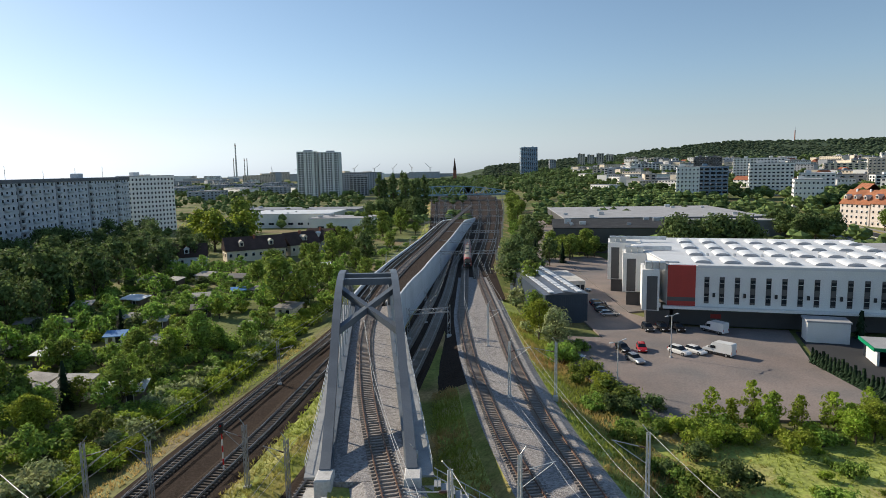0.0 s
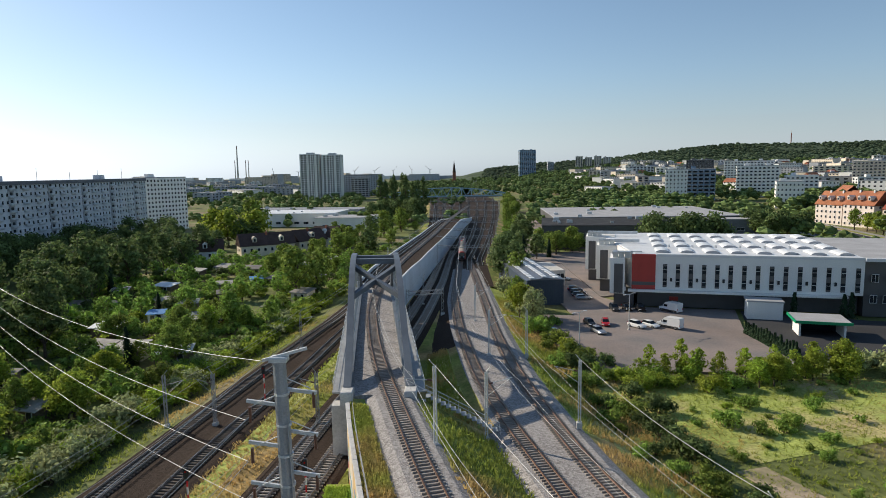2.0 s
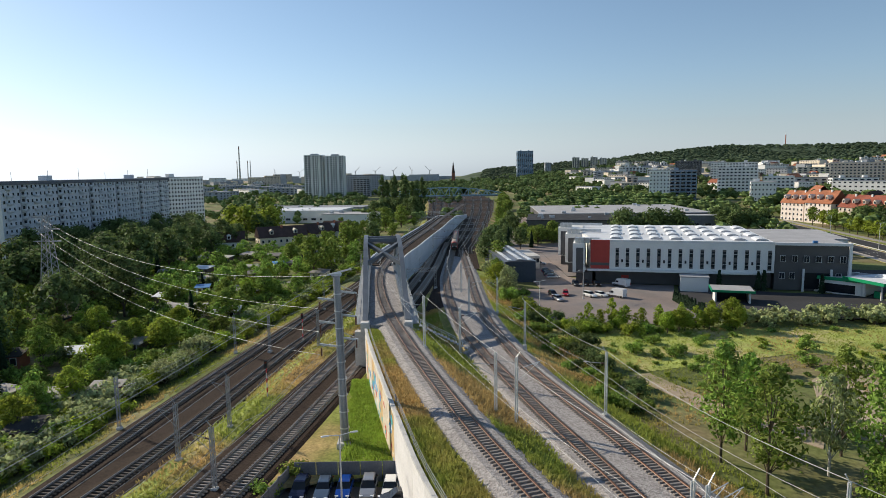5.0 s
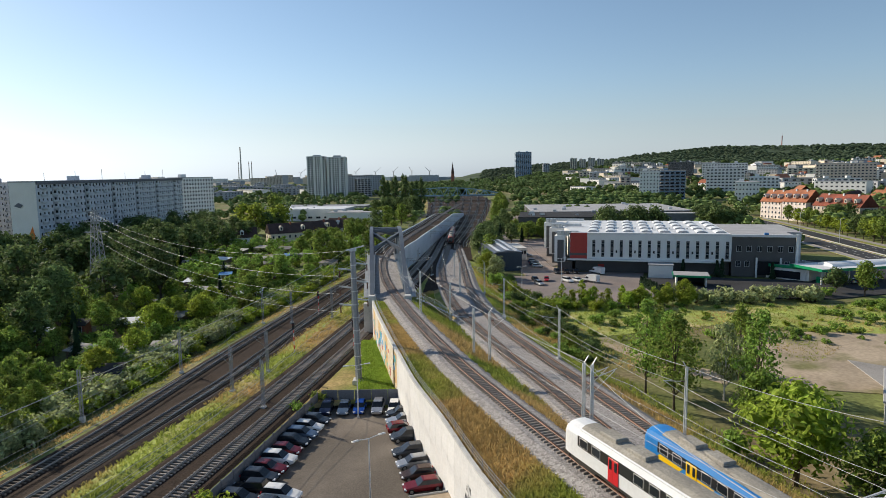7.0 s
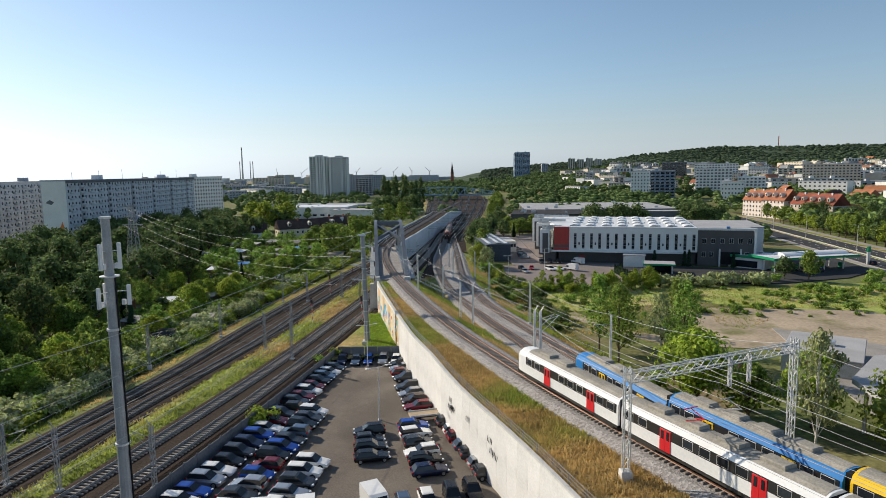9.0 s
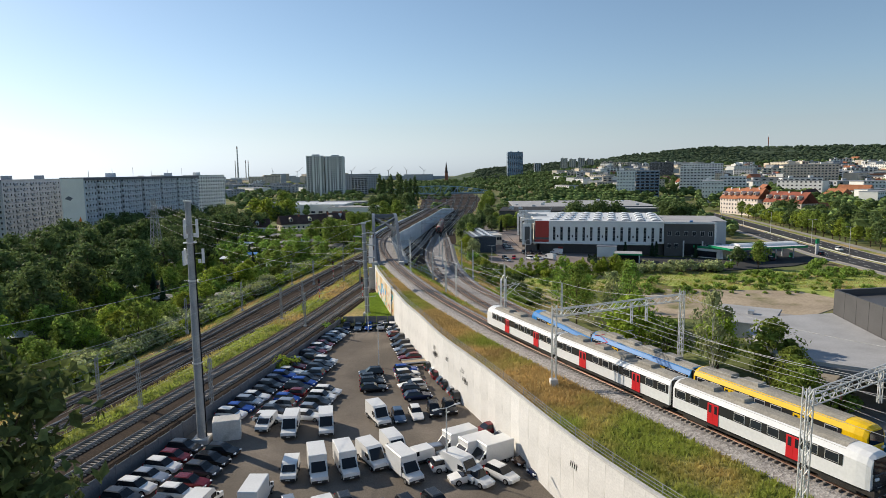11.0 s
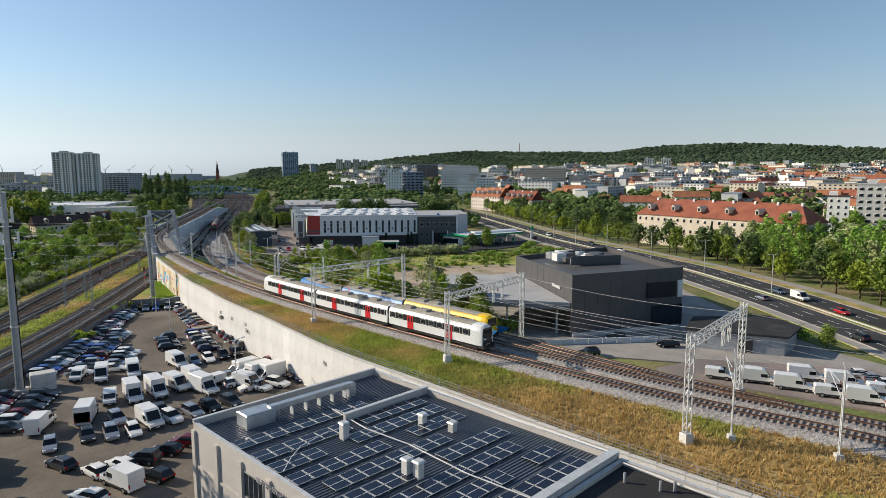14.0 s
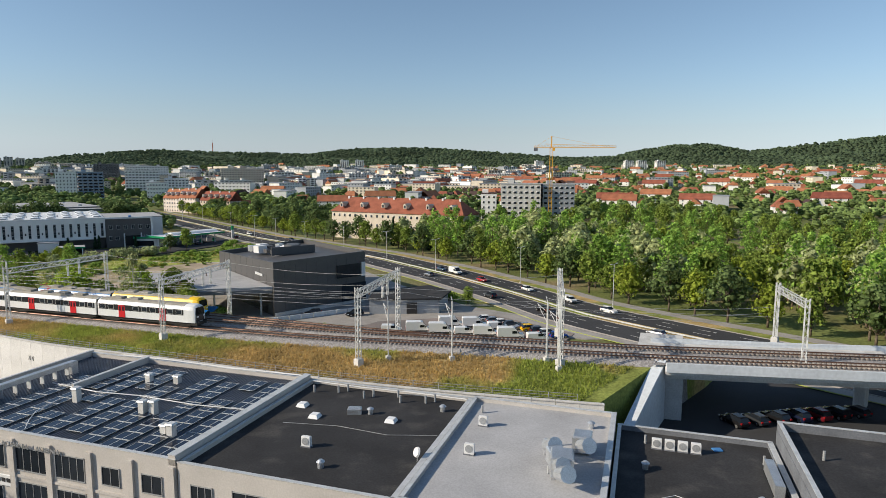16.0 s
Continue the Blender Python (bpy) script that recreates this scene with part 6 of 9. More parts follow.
def emu(name, label, course, zf, y_front, lens, north, style):
    """A multiple unit on a track, its front car first; north: whether it faces +y."""
    tr = thing(name, label, "train")
    ys = np.arange(-255, 215, 0.5)
    P = np.array([(course(y), y) for y in ys])
    S = np.concatenate([[0], np.cumsum(np.linalg.norm(np.diff(P, axis=0), axis=1))])
    s0 = float(np.interp(y_front, ys, S))
    sg = -1 if north else 1
    pos = lambda s: Vector((float(np.interp(s, S, P[:, 0])), float(np.interp(s, S, P[:, 1])), 0))
    cur = s0
    main, band, door, roof = style
    for ci, L in enumerate(lens):
        a, b = pos(cur + sg * 2.5), pos(cur + sg * (L - 2.5))
        front, rear = pos(cur), pos(cur + sg * L)
        c = (a + b) / 2
        d = (a - b).normalized()
        ang = math.degrees(math.atan2(d.y, d.x))
        m = pose(c.x, c.y, zf(c.y) + 0.1, 0, 0, ang)
        nose = 1 if ci == 0 else (-1 if ci == len(lens) - 1 else None)
        main_c = main[ci % len(main)]
        body = part("car_body", car_shell(L - 0.5, nose), main_c, tr, at=m)
        Lb = L - (2.9 if nose else 0.9)
        off = -0.95 * (nose or 0)
        for s in (-1, 1):
            part("window_band", Geo().box((off, s * 1.435, 2.66), (Lb, 0.04, 0.98)), band, body)
        doors = (-Lb * 0.22, Lb * 0.26)
        for s in (-1, 1):
            for dx in doors:
                for q in (-0.34, 0.34):
                    dr = part("door", Geo().box((off + dx + q, s * 1.455, 2.0), (0.66, 0.07, 2.1), ch=0.02), door, body)
                for q in (-0.34, 0.34):
                    part("door_pane", Geo().box((off + dx + q, s * 1.50, 2.5), (0.3, 0.03, 0.8)), "glass", body)
            n = int(Lb / 1.75)
            for k in range(n):
                x = off - Lb / 2 + Lb * (k + 0.5) / n
                if any(abs(x - off - dx) < 1.35 for dx in doors):
                    continue
                part("window_frame", Geo().box((x, s * 1.452, 2.68), (1.2, 0.05, 0.82), ch=0.01), "galv", body)
                part("window_pane", Geo().box((x, s * 1.47, 2.68), (1.08, 0.05, 0.72)), "glass", body)
        part("roof_skin", Geo().loft([[(x, y, z) for y, z in ((-1.2, 3.62), (-0.64, 3.97), (0, 4.03), (0.64, 3.97), (1.2, 3.62), (1.1, 3.55), (-1.1, 3.55))] for x in (-Lb / 2 + off, Lb / 2 + off)]), roof, body)
        for k in range(4 if ci == 1 else 2):
            x = off - Lb * 0.32 + k * Lb * 0.2
            part("roof_box", Geo().box((x, 0, 4.15), (2.2, 1.3, 0.34), ch=0.08), "train_roof", body)
        part("underframe", Geo().box((0, 0, 0.72), (L - 1.4, 2.3, 0.5)), "underframe", body)
        for bx in (-L / 2 + 3.0, L / 2 - 3.0):
            bg = part("bogie", Geo().box((bx, 0, 0.42), (3.2, 2.2, 0.35), ch=0.08), "underframe", body)
            g = Geo()
            for wx in (-1.2, 1.2):
                for s in (-1, 1):
                    g.tube((bx + wx, s * 0.68, 0.4), (bx + wx, s * 0.82, 0.4), 0.46, n=14)
            part("wheels", g, "underframe", body)
        if ci == 1:
            g = Geo()
            g.bar((-3, -0.6, 4.35), (-1.4, 0, 4.9), 0.07, 0.07).bar((-3, 0.6, 4.35), (-1.4, 0, 4.9), 0.07, 0.07).bar((-1.4, 0, 4.9), (-3.0, 0, 5.4), 0.06, 0.06).bar((-3.0, -0.8, 5.45), (-3.0, 0.8, 5.45), 0.07, 0.07)
            part("pantograph", g, "train_red" if len(main) == 1 else "galv_dark", body)
        if nose:
            e = nose
            x1 = (L - 0.5) / 2
            g = Geo().add([(e * (x1 - 0.05), -1.06, 2.3), (e * (x1 - 0.05), 1.06, 2.3), (e * (x1 - 0.1), 0.96, 3.5), (e * (x1 - 0.1), -0.96, 3.5), (e * (x1 + 0.14), -1.06, 2.3), (e * (x1 + 0.14), 1.06, 2.3), (e * (x1 + 0.03), 0.96, 3.5), (e * (x1 + 0.03), -0.96, 3.5)],
                          [(4, 5, 6, 7), (0, 3, 2, 1), (0, 1, 5, 4), (1, 2, 6, 5), (2, 3, 7, 6), (3, 0, 4, 7)])
            part("windscreen", g, "glass_car", body)
            part("cab_front", Geo().box((e * (x1 + 0.06), 0, 1.72), (0.2, 1.9, 1.1), ch=0.06), "train_black" if len(main) == 1 else "train_yellow", body)
            for s in (-1, 1):
                part("headlight", Geo().box((e * (x1 + 0.22), s * 0.8, 1.95), (0.12, 0.42, 0.22), ch=0.03), "lamp_white", body)
                part("buffer", Geo().tube((e * (x1 + 0.1), s * 0.85, 1.1), (e * (x1 + 0.6), s * 0.85, 1.1), 0.17, n=10), "underframe", body)
            part("skirt", Geo().box((e * (x1 - 0.1), 0, 0.75), (0.9, 2.5, 0.5), ch=0.08), "underframe", body)
        if ci < len(lens) - 1:
            part("gangway", Geo().box((-(L - 0.5) / 2 - 0.25, 0, 2.3), (0.56, 2.3, 2.8), ch=0.05), "rubber", body)
        if len(main) > 1:
            # sweeping coloured waves on the sides
            for s in (-1, 1):
                for k in range(5):
                    x = -L * 0.42 + k * L * 0.2
                    g = Geo().add([(x, s * 1.46, 1.0), (x + 3.0, s * 1.46, 1.0), (x + 4.4, s * 1.452, 2.1), (x + 1.2, s * 1.452, 2.1)], [(0, 1, 2, 3)])
                    part("livery_wave", raw("livery_wave", g, [main[(ci + 1) % len(main)] if k % 2 == 0 else "train_yellow"]), "", body)
        cur += sg * L
    return tr
emu("commuter_train", "white three-car electric commuter train with red doors and black window band", V, z_v, -84.0, (20.9, 21.6, 21.2), False, (("train_white",), "train_black", "train_red", "train_roof"))
emu("regional_train", "yellow and blue electric regional train on the outer track", R1, z_r, -79, (19.5, 19.0, 19.5), False, (("train_yellow", "train_blue", "train_blue"), "train_black", "train_yellow", "train_roof"))
emu("parked_train", "dull red and grey train standing in the yard", lambda y: float(np.interp(y, [-255, 100, 215], [-10, 3.4, 8.2])), lambda y: 1.45, 140, (20, 20, 20), False, (("train_rust",), "train_black", "train_rust", "train_roof")).matrix_basis = pose(4.4, 74, 0)

# ---------------------------------------------------------------- cars and vans
PAINTS = {}
for nm, col, me_ in (("white", (0.78, 0.78, 0.77), 0), ("black", (0.012, 0.012, 0.014), 0.2), ("graphite", (0.065, 0.07, 0.078), 0.5), ("silver", (0.42, 0.43, 0.45), 0.6), ("blue", (0.012, 0.07, 0.36), 0.3), ("wine_red", (0.17, 0.012, 0.02), 0.3), ("navy", (0.015, 0.022, 0.06), 0.4), ("brown", (0.07, 0.04, 0.03), 0.4), ("red", (0.45, 0.015, 0.02), 0.1), ("yellow", (0.75, 0.45, 0.01), 0.0), ("steel_blue", (0.12, 0.17, 0.24), 0.5)):
    M["paint_" + nm] = material(nm + "_car_paint", col, 0.22, me_, s1=0.5, s2=5, var=0.04, bump=0)
    PAINTS[nm] = "paint_" + nm
def wheel_mesh(r):
    t = Geo().tube((0, -0.1, 0), (0, 0.1, 0), r, n=14)
    t.tube((0, -0.115, 0), (0, 0.115, 0), r * 0.62, n=10, m=1)
    return t.mesh("wheel", ["rubber", "alloy"])
WHEEL = {r: wheel_mesh(r) for r in (0.32, 0.36)}
def make_car(shape, colour):
    """Car facing +x, centred on its footprint: shaped hull, glasshouse, roof, wheels, lamps."""
    words = {"hatch": "hatchback car", "suv": "tall crossover car", "estate": "low estate car"}[shape]
    t = thing("car", colour.replace("_", " ") + " " + words + " parked with dark windows", "car", group="parked cars")
    L, w, zs, zr, a0, a1, b0, b1 = {"hatch": (4.1, 0.87, 0.92, 1.46, -1.95, 0.85, -1.55, 0.15), "suv": (4.4, 0.91, 1.02, 1.62, -2.08, 0.95, -1.75, 0.15), "estate": (4.6, 0.89, 0.9, 1.44, -2.1, 0.8, -1.6, 0.05)}[shape]
    h = L / 2
    g = Geo()
    st = [(-h, 0.86, 0.42, zs - 0.22), (-h + 0.12, 0.95, 0.28, zs - 0.04), (-h + 0.6, 1.0, 0.22, zs), (0.6, 1.0, 0.22, zs), (h - 0.9, 0.99, 0.22, zs - 0.1), (h - 0.3, 0.93, 0.24, zs - 0.22), (h, 0.74, 0.34, zs - 0.36)]
    rings = []
    for x, k, z0, z1 in st:
        rings.append([(x, -w * k * 0.94, z0), (x, -w * k, z0 + 0.22), (x, -w * k, (z0 + z1) / 2 + 0.1), (x, -w * k * 0.9, z1), (x, w * k * 0.9, z1), (x, w * k, (z0 + z1) / 2 + 0.1), (x, w * k, z0 + 0.22), (x, w * k * 0.94, z0)])
    g.loft(rings)
    body = part("body", g, PAINTS[colour], t)
    g = Geo()
    wb, wt = w * 0.9, w * 0.7
    g.loft([[(a0, -wb, zs - 0.03), (a1, -wb, zs - 0.06), (a1, wb, zs - 0.06), (a0, wb, zs - 0.03)], [(b0, -wt, zr - 0.05), (b1, -wt, zr - 0.05), (b1, wt, zr - 0.05), (b0, wt, zr - 0.05)]])
    part("glasshouse", g, "glass_car", t)
    g = Geo()
    g.loft([[(b0 - 0.06, -wt - 0.03, zr - 0.07), (b1 + 0.06, -wt - 0.03, zr - 0.07), (b1 + 0.06, wt + 0.03, zr - 0.07), (b0 - 0.06, wt + 0.03, zr - 0.07)], [(b0 + 0.15, -wt + 0.1, zr), (b1 - 0.2, -wt + 0.1, zr), (b1 - 0.2, wt - 0.1, zr), (b0 + 0.15, wt - 0.1, zr)]])
    part("roof", g, PAINTS[colour], t)
    r = 0.36 if shape == "suv" else 0.32
    for x in (-h + 0.78, h - 0.84):
        for s in (-1, 1):
            part("wheel", WHEEL[r], "", t, at=pose(x, s * (w - 0.08), r))
    for s in (-1, 1):
        part("headlight", Geo().box((h - 0.2, s * w * 0.68, zs - 0.34), (0.34, 0.36, 0.15), s * -18, ch=0.02), "lamp_white", t)
        part("tail_light", Geo().box((-h + 0.06, s * w * 0.74, zs - 0.14), (0.16, 0.3, 0.24), ch=0.02), "lamp_red", t)
    return t
def make_van(kind, colour="white"):
    t = thing("van", {"tall": "tall white panel van with black lower trim", "box": "white box van with a square cargo body", "small": "small white delivery van with side windows"}[kind] if colour == "white" else colour + " panel van", "van", group="parked vans")
    L, w, z1, zc = {"tall": (5.6, 1.0, 2.5, 2.1), "box": (6.0, 1.0, 2.3, 2.2), "small": (4.4, 0.9, 1.85, 1.75)}[kind]
    h = L / 2
    xs = h - 1.9 if kind != "small" else h - 1.6
    g = Geo()
    prof = [(-h, 0.35), (h - 0.1, 0.35), (h, 0.7), (h - 0.12, 1.02), (xs + 0.9, 1.18), (xs + 0.05, z1 - 0.18), (xs - 0.4, z1), (-h + 0.15, z1), (-h, z1 - 0.15)]
    g.loft([[(x, -w * k, z) for x, z in prof] for k in (1.0,)] + [[(x, w, z) for x, z in prof]])
    body = part("body", g, PAINTS[colour], t)
    if kind == "box":
        part("cargo_box", Geo().box((-0.95, 0, 1.75), (4.1, 2.14, 2.3), ch=0.06), PAINTS[colour], t)
        part("box_trim", Geo().box((-0.95, 0, 0.62), (4.12, 2.16, 0.12)), "galv", t)
    g = Geo()
    p0, p1 = (xs + 0.93, 1.22), (xs + 0.1, z1 - 0.2)
    g.add([(p0[0], -w * 0.86, p0[1]), (p0[0], w * 0.86, p0[1]), (p1[0], w * 0.8, p1[1]), (p1[0], -w * 0.8, p1[1]), (p0[0] - 0.1, -w * 0.86, p0[1]), (p0[0] - 0.1, w * 0.86, p0[1]), (p1[0] - 0.1, w * 0.8, p1[1]), (p1[0] - 0.1, -w * 0.8, p1[1])], [(0, 1, 2, 3), (7, 6, 5, 4), (0, 4, 5, 1), (1, 5, 6, 2), (2, 6, 7, 3), (3, 7, 4, 0)])
    for v in range(len(g.v)):
        g.v[v] = (g.v[v][0] + 0.03, g.v[v][1], g.v[v][2] + 0.02)
    part("windscreen", g, "glass_car", t)
    for s in (-1, 1):
        part("side_window", Geo().box((xs - 0.15, s * (w + 0.004), 1.55), (1.0, 0.03, 0.55)), "glass_car", t)
        part("sill_trim", Geo().box((0, s * (w + 0.012), 0.5), (L * 0.92, 0.04, 0.24)), "black_plastic", t)
        part("headlight", Geo().box((h - 0.1, s * w * 0.8, 0.92), (0.22, 0.3, 0.26), ch=0.03), "lamp_white", t)
        part("tail_light", Geo().box((-h - 0.01, s * w * 0.9, 1.0), (0.06, 0.14, 0.5)), "lamp_red", t)
        part("mirror", Geo().box((xs + 0.55, s * (w + 0.14), 1.45), (0.12, 0.2, 0.3), ch=0.03), "black_plastic", t)
        for x in (-h + 1.0, h - 0.95):
            part("wheel", WHEEL[0.36], "", t, at=pose(x, s * (w - 0.06), 0.36))
    part("bumper", Geo().box((h - 0.02, 0, 0.5), (0.16, w * 1.8, 0.28), ch=0.04), "black_plastic", t)
    part("number_plate", Geo().box((h + 0.07, 0, 0.52), (0.03, 0.5, 0.11)), "plate", t)
    return t
STORE = {}
def park(kind, colour, x, y, head, z=0.05):
    """One more of that kind and colour at a place."""
    key = (kind, colour)
    m = pose(x, y, z, 0, 0, head)
    if key not in STORE:
        STORE[key] = make_van(kind[4:], colour) if kind.startswith("van_") else make_car(kind, colour)
        STORE[key].matrix_basis = m
        return STORE[key]
    return copy_thing(STORE[key], m)
CR = random.Random(21)
MIX = ["graphite"] * 5 + ["black"] * 4 + ["white"] * 5 + ["silver"] * 3 + ["blue"] * 2 + ["wine_red"] * 2 + ["navy"] * 2 + ["steel_blue"] * 3 + ["brown"]
def row(x, y, dx, dy, n, head, z=0.05, colours=None, kinds=("hatch", "suv", "suv", "estate"), skip=()):
    for k in range(n):
        c = colours[k % len(colours)] if colours else CR.choice(MIX)
        if k in skip:
            continue
        park(CR.choice(kinds), c, x + dx * k + CR.uniform(-0.12, 0.12), y + dy * k + CR.uniform(-0.1, 0.1), head + CR.uniform(-2.5, 2.5) + (180 if CR.random() < 0.12 else 0), z)
# rows in the lot
row(-13.2, 9.0, 2.55, 0.0, 5, -90, colours=["navy", "steel_blue", "blue", "silver", "white"])
row(-14.0, 4.6, -0.47, -2.45, 11, -10, colours=["graphite", "white", "steel_blue", "black", "wine_red", "white", "wine_red", "graphite", "black", "graphite", "wine_red"])
row(-19.0, -22.6, -0.52, -2.45, 9, -10, colours=["white", "blue", "navy", "graphite", "black", "white", "silver", "blue", "white"])
row(-13.6, -16.6, -0.34, -2.45, 12, -10, colours=["white", "graphite", "black", "steel_blue", "graphite", "blue", "black", "wine_red", "blue", "silver", "graphite", "white"])
row(-10.6, -33.2, -0.3, -2.5, 5, -10, colours=["white", "white", "graphite", "silver", "white"])
row(-2.1, 7.0, 0.5, -2.83, 4, 195, colours=["graphite", "silver", "wine_red", "graphite"])
row(0.1, -6.3, 0.6, -2.93, 4, 195, colours=["graphite", "silver", "brown", "wine_red"])
row(-4.4, -24.0, 0.4, -2.6, 4, 10, colours=["black", "graphite", "black", "black"])
row(1.6, -22.6, 0.5, -2.6, 6, 15, colours=["blue", "white", "graphite", "white", "black", "navy"])
row(7.0, -21.4, 0.75, -2.5, 7, 15, colours=["graphite", "white", "wine_red", "steel_blue", "graphite", "silver", "graphite"])
row(1.6, -43.6, 2.5, 0.9, 4, -80, colours=["steel_blue", "white", "black", "black"])
row(13.8, -49.2, 1.55, -2.9, 6, 205, colours=["wine_red", "silver", "brown", "brown", "navy", "wine_red"])
row(-25.6, -53.4, -0.35, -2.5, 6, -12, colours=["graphite", "wine_red", "white", "silver", "white", "graphite"])
row(-20.3, -54.6, -0.35, -2.6, 6, -12, colours=["black", "black", "graphite", "wine_red", "white", "graphite"])
row(-11.5, -74.0, 2.9, -0.2, 3, -75, colours=["graphite", "silver", "white"], kinds=("suv", "hatch"))
row(-1.2, -71.4, 2.7, 1.1, 4, -60, colours=["white", "silver", "black", "graphite"], kinds=("suv",))
row(-8.4, -69.0, 5.6, 0.9, 2, -70, colours=["silver", "graphite"])
row(11.6, -62.6, 2.9, 0.7, 2, -50, colours=["white", "white"])
row(6.0, -56.2, 2.2, -3.0, 3, -160, colours=["silver", "white", "white"])
for c, x, y, h in (("white", -8.9, -85.5, 125), ("white", -6.2, -84.8, 128), ("graphite", -3.9, -84.0, 150), ("black", -1.4, -82.6, 152), ("wine_red", 0.8, -80.6, 150), ("black", -1.9, -89.3, 130), ("white", -8.6, -91.8, 140), ("black", -0.4, -97.9, 165), ("silver", -15.4, -75.6, -80), ("graphite", -13.0, -82.0, 130)):
    park(CR.choice(("hatch", "suv", "estate")), c, x, y, h)
# vans
for kd, x, y, a in (("tall", -13.2, -47.6, -85), ("tall", -8.4, -47.0, -80), ("small", -17.0, -46.0, -95), ("tall", -1.4, -44.2, -65), ("small", -10.4, -60.2, -85), ("box", -7.2, -60.0, -75), ("box", -3.9, -59.2, -70), ("tall", -1.0, -57.4, -60), ("tall", 1.6, -55.0, -65), ("box", 3.2, -60.6, -60), ("tall", -4.0, -71.8, -65), ("box", -12.6, -66.4, 88), ("tall", -18.0, -68.0, 80), ("tall", 10.0, -61.0, -50), ("box", 9.2, -54.6, -150), ("box", 13.4, -58.0, -150), ("box", 11.2, -57.0, -150), ("small", 4.4, -57.6, -150), ("tall", -25.0, -75.5, 165), ("tall", -23.6, -78.2, 168), ("small", -28.6, -72.0, -20), ("tall", -5.6, -89.6, 128), ("tall", -22.8, -81.5, 170)):
    park("van_" + kd, "white", x, y, a)
def tow_truck():
    """A small recovery truck facing +x: cab, flat bed with rims, wheels."""
    t = thing("tow_truck", "white recovery truck with an empty beige flat bed", "truck", pose(4.4, -18.6, 0.05, 0, 0, 14))
    prof = [(1.3, 0.45), (3.3, 0.45), (3.35, 1.1), (2.95, 1.3), (2.45, 2.15), (1.9, 2.3), (1.3, 2.25)]
    part("cab", Geo().loft([[(x, -1.0, z) for x, z in prof], [(x, 1.0, z) for x, z in prof]]), "paint_white", t)
    part("windscreen", Geo().loft([[(2.99, y, 1.33), (2.52, y, 2.1), (2.46, y, 2.08), (2.93, y, 1.31)] for y in (-0.86, 0.86)]), "glass_car", t)
    for s in (-1, 1):
        part("side_window", Geo().box((2.0, s * 1.004, 1.7), (0.8, 0.03, 0.55)), "glass_car", t)
        part("bed_rim", Geo().box((-1.2, s * 1.08, 1.05), (4.9, 0.08, 0.22), ch=0.02), "galv", t)
        for x in (-2.4, 2.5):
            part("wheel", WHEEL[0.36], "", t, at=pose(x, s * 0.92, 0.36))
    part("bed", Geo().box((-1.2, 0, 0.92), (4.9, 2.1, 0.12), ch=0.02), "sand", t)
    part("headboard", Geo().box((1.2, 0, 1.4), (0.1, 2.0, 0.9), ch=0.02), "galv", t)
    part("chassis", Geo().box((0, 0, 0.62), (6.0, 0.9, 0.3)), "underframe", t)
tow_truck()
# yard of the white hall
for kd, c, x, y, a in (("hatch", "black", 35.4, 118.2, -80), ("hatch", "red", 39.0, 118.0, -100), ("estate", "silver", 35.6, 111.2, -75), ("suv", "white", 45.4, 115.4, -60), ("hatch", "white", 48.6, 115.6, -60), ("suv", "graphite", 45.2, 133.0, -90), ("suv", "black", 48.4, 132.8, -90), ("suv", "black", 51.6, 132.2, -90), ("estate", "silver", 40.6, 147, 0), ("estate", "graphite", 40.4, 151, 0), ("hatch", "black", 40.6, 155, 0), ("suv", "navy", 40.8, 158.6, 0), ("estate", "silver", 41.2, 177, -10), ("estate", "steel_blue", 24.6, 113.6, -20)):
    park(kd, c, x, y, a, 0.4)
park("van_tall", "white", 52.6, 114.6, 130, 0.4)
park("van_tall", "white", 58.6, 130.4, 120, 0.4)
# road traffic and roadside lots
for kd, c, off, y, up in (("suv", "black", 4.5, -99, 1), ("hatch", "white", 18, -80, 0), ("van_tall", "white", 15.3, -44, 0), ("hatch", "steel_blue", 15.6, -35, 0), ("hatch", "red", 15.0, -60, 0), ("hatch", "silver", 5.0, -40, 1), ("suv", "white", 18.6, -112, 0), ("hatch", "white", 5.0, 40, 1), ("hatch", "white", 18, 60, 0), ("suv", "graphite", 18, 85, 0), ("hatch", "graphite", 2.0, 118, 1), ("suv", "white", 15.3, 130, 0), ("van_small", "white", 18.6, -98, 0), ("suv", "graphite", 1.8, -78, 1), ("hatch", "silver", 8, -130, 1)):
    park(kd, c, ROADN(y) + off, y, (90 if up else -90) - math.degrees(math.atan2(ROADN(y + 5) - ROADN(y - 5), 10)), 0.42)
for k, (x, y) in enumerate(((85, -86), (89.5, -90), (92, -94.5), (94.5, -99), (97, -103), (99, -108), (101, -113.5), (98, -92), (101, -96.5), (103, -101.5))):
    park("van_tall" if k % 3 else "van_small", "white", x, y, -44 + CR.uniform(-4, 4), 0.32)
row(108.5, -94.5, -0.25, -2.6, 9, -35, 0.32, ["white", "silver", "white", "graphite", "silver", "yellow", "graphite", "white", "blue"])
park("suv", "black", 83.5, -59.4, 150, 0.25)
park("suv", "black", 90.3, -67.2, 165, 0.25)
park("suv", "black", 72.0, -66.5, 170, 0.25)
row(84, -158, 2.6, -2.0, 7, 60, 0.05, ["black", "graphite", "black", "navy", "wine_red", "black", "graphite"])
row(126, 108, 5, -1.5, 3, 80, 0.3, ["black", "silver", "graphite"])

